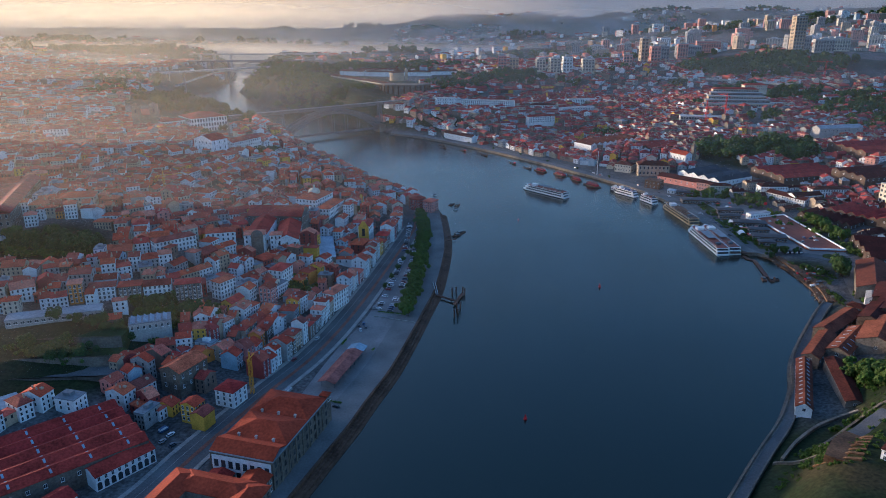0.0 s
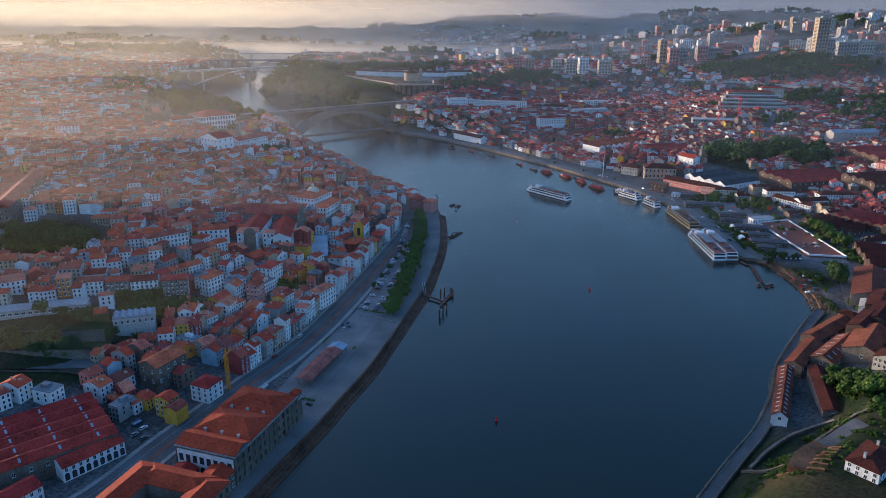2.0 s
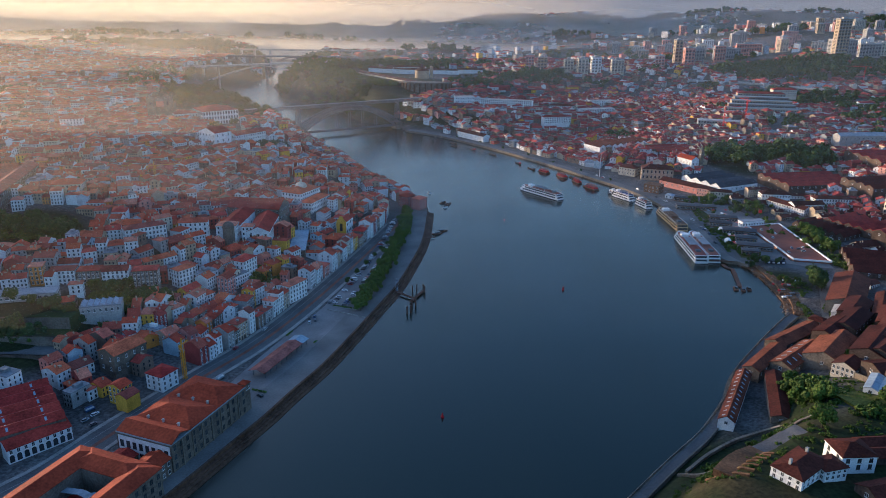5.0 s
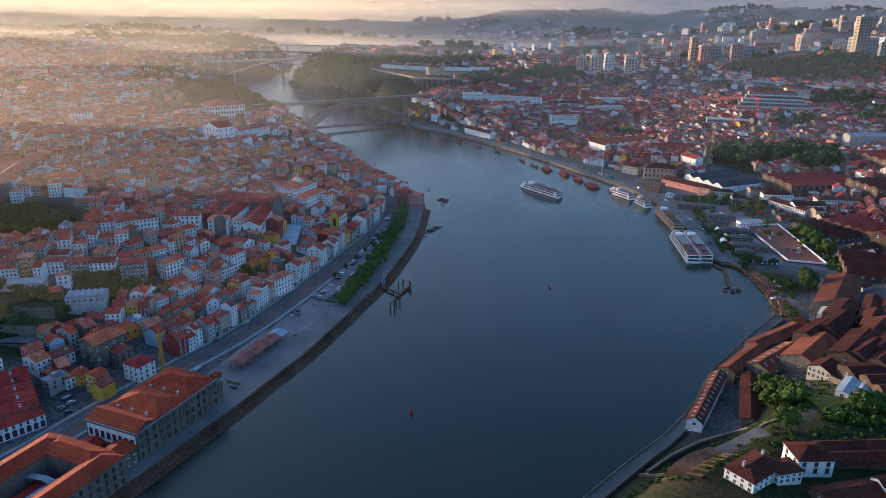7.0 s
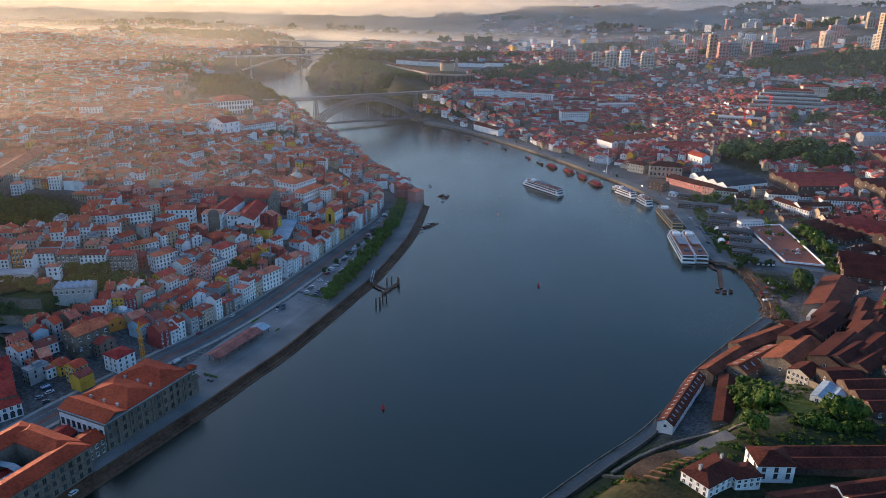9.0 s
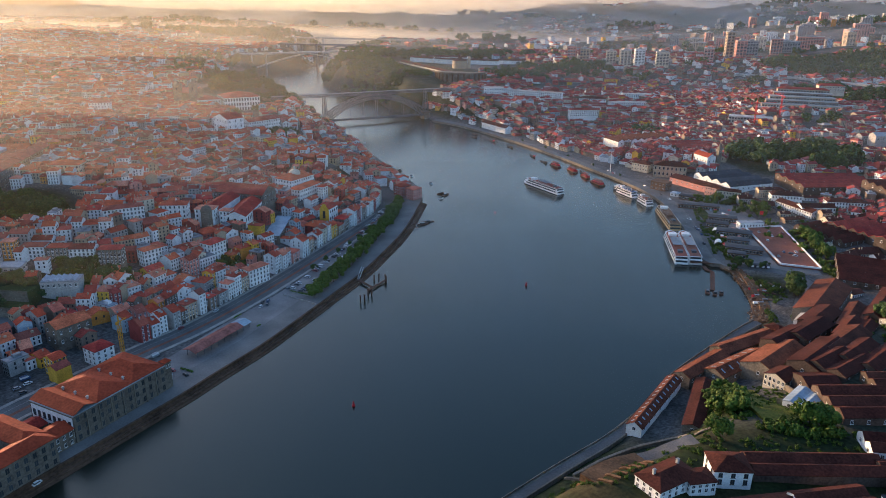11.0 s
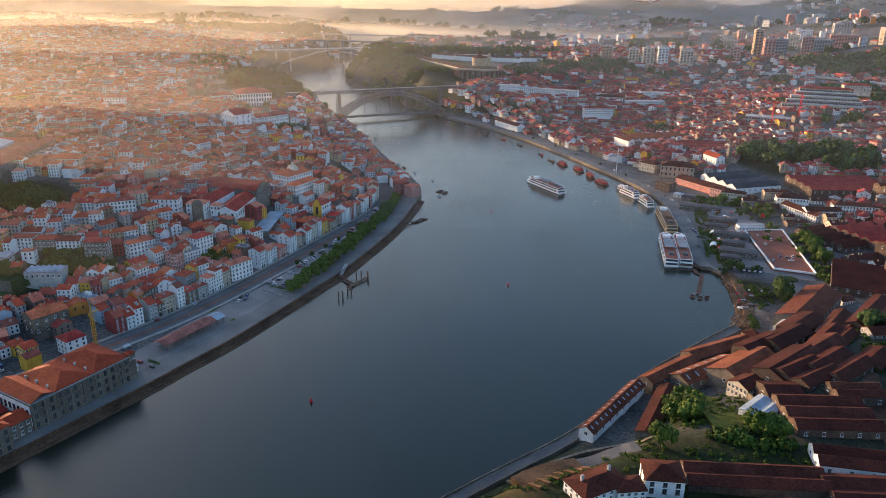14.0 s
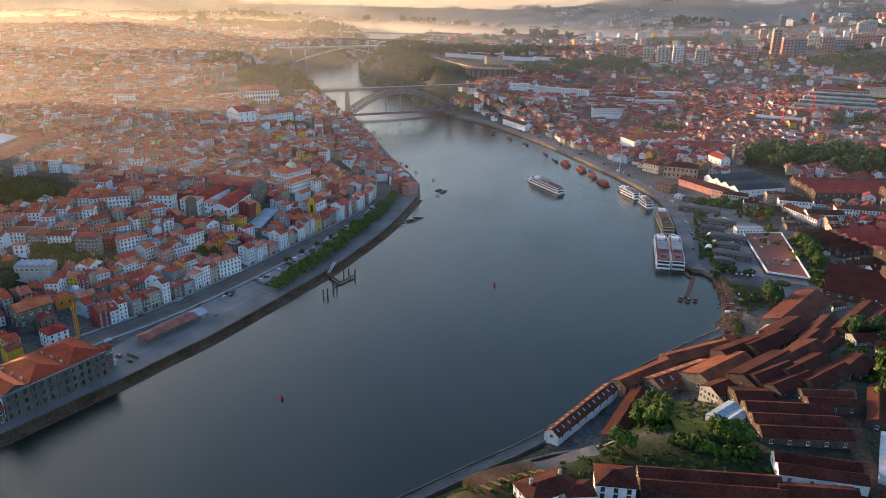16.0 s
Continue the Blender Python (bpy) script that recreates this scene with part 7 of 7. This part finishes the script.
# shrubs and brambles of the lodge garden, the slopes and the bay shore
for cx, cy, rx, ry, n, sc in ((285, 660, 6, 40, 26, 0.45), (300, 552, 12, 12, 16, 0.5), (293, 545, 4, 40, 60, 0.26), (282, 602, 8, 5, 16, 0.25), (262, 320, 16, 4, 10, 0.55), (276, 690, 2, 70, 40, 0.3)):
    wood(cx, cy, rx, ry, n, sc, 1)
for cx, cy, rx, ry, n, sc in ((240, 360, 12, 28, 130, 0.3), (260, 360, 13, 26, 90, 0.2), (181, 297, 14, 6, 60, 0.3), (170, 280, 8, 10, 40, 0.28), (215, 322, 14, 5, 30, 0.3), (205, 316, 12, 8, 20, 0.35), (266, 322, 22, 6, 40, 0.4), (302, 548, 12, 22, 60, 0.25), (290, 500, 6, 14, 40, 0.3), (312, 500, 6, 14, 16, 0.4), (300, 410, 30, 20, 20, 0.4), (350, 400, 12, 30, 50, 0.6), (-180, 432, 20, 16, 70, 0.7), (-160, 440, 14, 8, 30, 0.6), (-222, 373, 26, 4, 36, 0.5), (-200, 402, 30, 4, 24, 0.5), (-290, 510, 44, 16, 110, 0.8), (-110, 500, 14, 20, 26, 0.6), (290, 690, 18, 90, 60, 0.4), (300, 800, 30, 16, 40, 0.6), (360, 650, 10, 60, 50, 0.6), (400, 700, 80, 120, 70, 0.6)):
    wood(cx, cy, rx, ry, n, sc, 1)
for cx, cy, rx, ry, n, sc in ((262, 306, 30, 12, 90, 0.22), (244, 352, 18, 30, 120, 0.17), (212, 300, 14, 10, 30, 0.25), (172, 272, 24, 14, 60, 0.22), (205, 282, 10, 8, 20, 0.2), (365, 420, 12, 30, 26, 1.1), (352, 380, 8, 20, 14, 1.0), (375, 470, 10, 20, 20, 1.1), (300, 425, 40, 40, 40, 0.35), (330, 460, 30, 40, 40, 0.4)):
    wood(cx, cy, rx, ry, n, sc, 1)
woods.build("far_woods", "far dark woods and scattered scrub on the hills", "woods")

# ---- the old town on the north bank and the houses of the south bank ----
TAKEN_LINES.append((ROAD_N, 9))
keep_free((-296, 936, 24))
keep_free((390, 975, 44))
keep_free((458, 965, 46))
keep_free((-214, 874, 22))
keep_free([(-480, 1085), (-340, 1008), (-280, 1005), (-255, 1130), (-300, 1230), (-480, 1440), (-580, 1420)])
old = Crowd(CROWD_MATS)
NORTH_SEEDS = [(-105, 440, 73, 90), (-75, 560, 80, 90), (-60, 690, 84, 90), (-150, 520, 60, 90), (-200, 600, 30, 100), (-130, 640, 76, 90), (-40, 800, 118, 90), (-120, 780, 100, 100), (-230, 720, 75, 110), (-170, 900, 118, 110), (-280, 820, 60, 120), (-330, 700, 12, 120), (-420, 820, 28, 140), (-400, 960, 60, 130), (-310, 1080, 100, 120), (-200, 430, 20, 80), (-260, 520, 12, 90), (-185, 345, 62, 60)]
district(NORTH_SEEDS, True, lambda y: float(np.interp(y, [300, 350, 450, 560, 640, 700, 728, 745, 1000], [92, 92, 78, 62, 50, 40, 14, 8, 9])), 5, 1130, old, 1.0, 0.95, "old town houses", near_y=560, frames=False)
old.build("old_town_roofs", "crowded old town houses under terracotta roofs", "houses")
upper = Crowd(CROWD_MATS)
NORTH_FAR = [(-520, 1000, 20, 200), (-650, 1250, 50, 260), (-450, 1250, 100, 180), (-800, 1500, 10, 300), (-620, 1550, 80, 220), (-950, 1850, 40, 320), (-1150, 1450, 30, 280), (-1350, 1760, 60, 300), (-1250, 2060, 20, 280), (-900, 1150, 30, 240)]
district(NORTH_FAR, True, lambda y: 80, 6, 2100, upper, 1.7, 0.66, "upper town houses", frames=False)
upper.build("upper_town_roofs", "scattered pale houses of the upper town", "houses")
south = Crowd(SOUTH_MATS)
SOUTH_SEEDS = [(60, 1130, 128, 130), (150, 1010, 125, 110), (210, 1100, 60, 120), (330, 1080, 20, 140), (140, 1230, 10, 150), (300, 1260, 50, 150), (20, 1290, 140, 90), (420, 1300, 100, 150), (240, 960, 70, 90), (500, 960, 15, 130), (560, 800, 30, 130), (470, 740, 75, 80), (650, 1000, 40, 160)]
district(SOUTH_SEEDS, False, lambda y: float(np.interp(y, [500, 800, 900, 1000, 1250], [60, 90, 60, 30, 24])), 7, 1420, south, 1.1, 0.97, "south bank houses", frames=False)
south.build("south_bank_roofs", "pale houses with red roofs climbing the south bank", "houses")
hill = Crowd(SOUTH_MATS)
SOUTH_FAR = [(150, 1500, 15, 220), (350, 1600, 60, 240), (600, 1500, 100, 240), (50, 1750, 30, 260), (750, 1250, 20, 260)]
district(SOUTH_FAR, False, lambda y: 60, 8, 2000, hill, 1.7, 0.6, "hillside houses", frames=False)
hill.build("hillside_roofs", "scattered houses and low blocks on the hillside", "houses")
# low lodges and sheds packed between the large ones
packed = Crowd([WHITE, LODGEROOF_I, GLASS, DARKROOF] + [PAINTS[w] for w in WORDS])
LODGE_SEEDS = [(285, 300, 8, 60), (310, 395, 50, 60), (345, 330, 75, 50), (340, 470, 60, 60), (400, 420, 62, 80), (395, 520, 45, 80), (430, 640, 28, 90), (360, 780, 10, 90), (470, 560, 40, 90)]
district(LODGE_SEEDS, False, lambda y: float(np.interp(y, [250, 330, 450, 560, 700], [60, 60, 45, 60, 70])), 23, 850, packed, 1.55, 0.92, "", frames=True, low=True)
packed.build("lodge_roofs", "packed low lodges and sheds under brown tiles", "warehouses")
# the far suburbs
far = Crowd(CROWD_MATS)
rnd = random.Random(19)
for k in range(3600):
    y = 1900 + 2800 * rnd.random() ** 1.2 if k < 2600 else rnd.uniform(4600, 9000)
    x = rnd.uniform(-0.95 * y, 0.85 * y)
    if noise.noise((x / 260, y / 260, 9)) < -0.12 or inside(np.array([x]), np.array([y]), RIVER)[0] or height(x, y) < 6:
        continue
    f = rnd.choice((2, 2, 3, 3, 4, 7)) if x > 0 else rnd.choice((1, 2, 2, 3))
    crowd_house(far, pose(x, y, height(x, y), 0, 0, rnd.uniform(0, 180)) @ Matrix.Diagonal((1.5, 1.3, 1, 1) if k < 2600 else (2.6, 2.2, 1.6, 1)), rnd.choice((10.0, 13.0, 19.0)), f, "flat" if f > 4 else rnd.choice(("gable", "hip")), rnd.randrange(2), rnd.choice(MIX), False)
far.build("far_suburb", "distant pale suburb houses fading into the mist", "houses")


# ---- cars ----
def car_meshes(L, W, H, van):
    s, g = Shape(), Shape()
    b = H * (0.62 if not van else 0.55)
    s.prism([(-L / 2, -W / 2 + 0.15), (-L / 2 + 0.2, -W / 2), (L / 2 - 0.4, -W / 2), (L / 2, -W / 2 + 0.3), (L / 2, W / 2 - 0.3), (L / 2 - 0.4, W / 2), (-L / 2 + 0.2, W / 2), (-L / 2, W / 2 - 0.15)], 0.28, b)
    x0, x1 = (-L * 0.42, L * 0.22) if not van else (-L * 0.49, L * 0.32)
    pts = [(x0, -W / 2 + 0.08, b), (x1 + 0.35, -W / 2 + 0.08, b), (x1 + 0.35, W / 2 - 0.08, b), (x0, W / 2 - 0.08, b), (x0 + (0.35 if not van else 0.05), -W / 2 + 0.22, H), (x1 - 0.25, -W / 2 + 0.22, H), (x1 - 0.25, W / 2 - 0.22, H), (x0 + (0.35 if not van else 0.05), W / 2 - 0.22, H)]
    g.solid(pts, [(0, 1, 5, 4), (1, 2, 6, 5), (2, 3, 7, 6), (3, 0, 4, 7)])
    s.box(x0 + 0.3, -W / 2 + 0.2, H - 0.02, x1 - 0.2, W / 2 - 0.2, H + 0.04)
    w = Shape()
    n = 10
    a = [2 * math.pi * i / n for i in range(n)]
    p = [(0.31 * math.cos(t), -0.1, 0.31 * math.sin(t)) for t in a] + [(0.31 * math.cos(t), 0.1, 0.31 * math.sin(t)) for t in a]
    w.solid(p, [(i, (i + 1) % n, n + (i + 1) % n, n + i) for i in range(n)] + [tuple(range(n - 1, -1, -1)), tuple(range(n, 2 * n))])
    return s.mesh("body", [CARPAINT]), g.mesh("cabin", [GLASS if not van else CARPAINT]), w.mesh("wheel", [TYRE])


CARS = [car_meshes(4.2, 1.75, 1.5, False), car_meshes(4.6, 1.8, 1.45, False), car_meshes(5.4, 2.0, 2.3, True)]


def car(x, y, yaw, kind=0, z=3.1, group="parked cars"):
    van = kind == 2
    ob = thing("van" if van else "car", "plain parked delivery van" if van else "small parked car on the paving", "van" if van else "car", pose(x, y, z, 0, 0, yaw), group=group)
    L = (4.2, 4.6, 5.4)[kind]
    part("body", CARS[kind][0], None, ob)
    part("cabin", CARS[kind][1], None, ob)
    for sx in (-0.31, 0.33):
        for sy in (-0.82, 0.82):
            part("wheel", CARS[kind][2], None, ob, m=pose(L * sx, sy, 0.31))


rnd = random.Random(3)
lot = dense(curved([(-42, 474), (-36.5, 520), (-32, 563), (-29, 620), (-28, 690)]), 1.0)
for i in range(0, len(lot), 3):
    for off in (-4.5, 4.5):
        if rnd.random() < 0.56:
            (x, y) = offset(lot, off)[i]
            car(x, y, 170 + rnd.uniform(-4, 4) + (0 if off > 0 else 180), rnd.choice((0, 0, 1, 1, 2) if rnd.random() < 0.3 else (0, 1)))
for i in range(40, len(ROAD_N), 5):
    if rnd.random() < 0.5 and i + 1 < len(ROAD_N):
        p, q = offset(ROAD_N, 5.6)[i], ROAD_N[i + 1]
        yaw = math.degrees(math.atan2(q[1] - ROAD_N[i][1], q[0] - ROAD_N[i][0]))
        car(p[0], p[1], yaw, rnd.choice((0, 1)), 3.12)
for x, y, yaw, k in ((-87, 362, 70, 2), (-90, 349, 20, 2), (-68, 348, 160, 1), (-58, 345, 150, 0), (-57, 449, 95, 0), (-54, 452, 95, 1), (-55, 442, 95, 0), (-52, 446, 95, 0), (-49, 478, 80, 2), (-73, 243, 74, 0), (-140, 312, 60, 0), (-138, 318, 60, 1), (-134, 309, 60, 0), (-143, 322, 60, 2)):
    car(x, y, yaw, k)
for k in range(10):
    car(rnd.uniform(322, 346), rnd.uniform(618, 705), rnd.choice((95, 275, 5)), rnd.choice((0, 1)), 4.6)
for k in range(14):
    i = rnd.randrange(10, 60)
    p = offset(SQ, -10 - rnd.uniform(0, 3))[i % len(SQ)]
    car(p[0], p[1], rnd.uniform(90, 130), rnd.choice((0, 1)), 3.1)


# ---- market stalls, parasols and old hulls by the bay ----
def parasol(x, y, mat, label):
    ob = thing("parasol", label, "parasol", pose(x, y, 3.05), group="quay parasols")
    s = Shape()
    s.tube(0, 0, 0, 2.5, 0.05, 0.05, 6)
    part("pole", s, STEEL, ob)
    s = Shape()
    s.tube(0, 0, 2.2, 3.0, 2.0, 0.1, 8)
    part("canopy", s, mat, ob)


rnd = random.Random(31)
for k in range(22):
    x, y = rnd.uniform(286, 312), rnd.choice((648, 671, 695, 716, 744, 757)) + rnd.uniform(-3, 3)
    parasol(x, y, rnd.choice((REDPAINT, SHIPWHITE, PINK)), "open cafe parasol on the market ground")


# stony bank round the bay
BAY = curved(cut(SOUTH_BANK, 496, 598), 4)
s = Shape()
ribbon(BAY, 2.0, -5, -4, 0.9, s)
ribbon(BAY, -3, -10, -4, 2.4, s)
structure("shore_bank", "stony brown bank round the small bay", "shore", s, EARTH)
boulders = Crowd([STONE, DARKSTONE])
rnd = random.Random(57)
BOULDER = []
for k in range(4):
    s = Shape()
    n = 7
    low = [(math.cos(6.28 * i / n) * rnd.uniform(0.7, 1.2), math.sin(6.28 * i / n) * rnd.uniform(0.7, 1.2), -0.4) for i in range(n)]
    up = [(p[0] * 0.6, p[1] * 0.6, rnd.uniform(0.4, 0.8)) for p in low]
    s.solid(low + up, [(i, (i + 1) % n, n + (i + 1) % n, n + i) for i in range(n)] + [tuple(range(n, 2 * n))])
    BOULDER.append(s)
for k in range(260):
    d = rnd.uniform(-9, 3.5)
    (x, y) = offset(BAY, d)[rnd.randrange(len(BAY))]
    z, q = (0.2 if d > 2 else 1.0 if d > -3 else 2.5), rnd.uniform(0.4, 1.3)
    boulders.add(k % 4, BOULDER[k % 4], pose(x + rnd.uniform(-1, 1), y + rnd.uniform(-2, 2), z, 0, 0, rnd.uniform(0, 360)) @ Matrix.Diagonal((q, q * 0.8, q * 0.7, 1)), rnd.randrange(2))
boulders.build("shore_rocks", "scattered brown boulders along the bay shore", "rocks")


def tent(x, y, yaw, L, mat, label):
    ob = thing("marquee", label, "marquee", pose(x, y, 3.0, 0, 0, yaw), group="marquees")
    s = Shape()
    n = 6
    for i in range(n):
        a0, a1 = math.pi * i / n, math.pi * (i + 1) / n
        p = [(-L / 2, -3.2 * math.cos(a0), 3.2 * math.sin(a0)), (L / 2, -3.2 * math.cos(a0), 3.2 * math.sin(a0)), (L / 2, -3.2 * math.cos(a1), 3.2 * math.sin(a1)), (-L / 2, -3.2 * math.cos(a1), 3.2 * math.sin(a1))]
        q = [(v[0], v[1] * 0.95, v[2] * 0.95) for v in p]
        s.solid(p + q, [(0, 1, 2, 3), (7, 6, 5, 4), (0, 4, 5, 1), (2, 6, 7, 3), (1, 5, 6, 2), (3, 7, 4, 0)])
    part("cover", s, mat, ob)


tent(283, 655, 80, 9, SHIPWHITE, "white arched marquee beside the pavilions")
tent(286, 690, 80, 8, SHIPWHITE, "white arched marquee beside the pavilions")
tent(296, 765, 10, 10, BLUEROOF, "pale arched marquee on the market ground")
tent(292, 645, 80, 8, SHIPWHITE, "white arched marquee beside the pavilions")
for k, (x, y, yaw) in enumerate(((304, 600, 5), (308, 600, 5), (312, 600, 5), (300, 600, 5))):
    ob = thing("booth", "small dark booth with a pale front", "booth", pose(x, y, 3.0, 0, 0, yaw), group="booths")
    s = Shape()
    s.box(-1.5, -2.4, 0, 1.5, 2.4, 2.8)
    part("body", s, HULL, ob)
    s = Shape()
    s.box(-1.1, -2.5, 0.8, 1.1, -2.4, 2.3)
    part("panel", s, SHIPWHITE, ob)
for k in range(9):
    x, y = rnd.uniform(292, 308), 528 + k * 4.4
    small_hull = thing("old_hull", "weathered boat hull hauled up on the shore", "boat", pose(x, y, max(1.2, height(x, y)), 0, rnd.uniform(-8, 8), rnd.uniform(-15, 15)), group="hauled-up hulls")
    s = Shape()
    L = rnd.uniform(9, 15)
    s.prism([(-L / 2, -1.0), (L * 0.3, -1.3), (L / 2, 0), (L * 0.3, 1.3), (-L / 2, 1.0)], -0.6, 0.9)
    part("hull", s, rnd.choice((WOOD, RUST, SHIPWHITE, REDPAINT)), small_hull)
    s = Shape()
    s.box(-L * 0.3, -0.8, 0.9, L * 0.05, 0.8, 1.5)
    part("cover", s, rnd.choice((GREYROOF, WOOD)), small_hull)
ob = thing("hedge_ring", "round clipped hedge on a traffic island", "hedge", pose(333, 590, 3.0))
s = Shape()
s.tube(0, 0, 0, 1.2, 5.5, 5.0, 20)
part("hedge", s, GRASS, ob)
ob = thing("flag", "red flag on a tall pole at the court", "flag", pose(330, 722, 3.0))
s = Shape()
s.tube(0, 0, 0, 14, 0.12, 0.08, 8)
part("pole", s, STEEL, ob)
s = Shape()
s.box(0.1, -0.04, 10.2, 3.4, 0.04, 13.6)
part("cloth", s, REDPAINT, ob)
# planters and barriers on the customs lot
for k in range(6):
    a, b = (-48 + 5 * k, 465 - 1.85 * k), (-44.5 + 5 * k, 463.7 - 1.85 * k)
    s = Shape()
    s.beam((*a, 3.4), (*b, 3.4), 0.5, h=0.8)
    thing("barrier", "low concrete barrier across the parking lot", "barrier", shape=s, mats=KERB, group="lot barriers")
ob = thing("gangway", "white steel gangway down to the mooring piles", "gangway", pose(0, 0, 0))
s = Shape()
for off in (-0.8, 0.8):
    s.beam((-7 + off, 527, 4.6), (-4.5 + off, 508, 2.8), 0.15, h=1.0)
part("rail", s, SHIPWHITE, ob)
s = Shape()
s.beam((-7, 527, 3.6), (-4.5, 508, 1.9), 1.6, h=0.25)
part("deck", s, STEEL, ob)
s = Shape()
s.beam((-5, 508, 1.5), (9, 497, 1.5), 2.2, h=0.6)
s.beam((8, 490, 1.2), (15, 512, 1.2), 2.0, h=0.5)
part("landing_stage", s, RUST, ob, "rusty floating landing stage")
for x, y, L, yaw in ((-64, 424, 7, 75), (-44, 414, 3, 75), (-36, 470, 20, 165), (-60, 350, 9, 165)):
    ob = thing("planter", "low hedge planter on the paved lot", "planter", pose(x, y, 3.05, 0, 0, yaw), group="lot planters")
    s = Shape()
    s.box(-L / 2, -0.7, 0, L / 2, 0.7, 0.5)
    part("trough", s, KERB, ob)
    s = Shape()
    for i in range(int(L * 3)):
        s.dome(rnd.uniform(-L / 2, L / 2), rnd.uniform(-0.4, 0.4), 0.45, 0.6, rnd.uniform(0.5, 0.9), 6, 2)
    part("hedge", s, LEAF, ob)
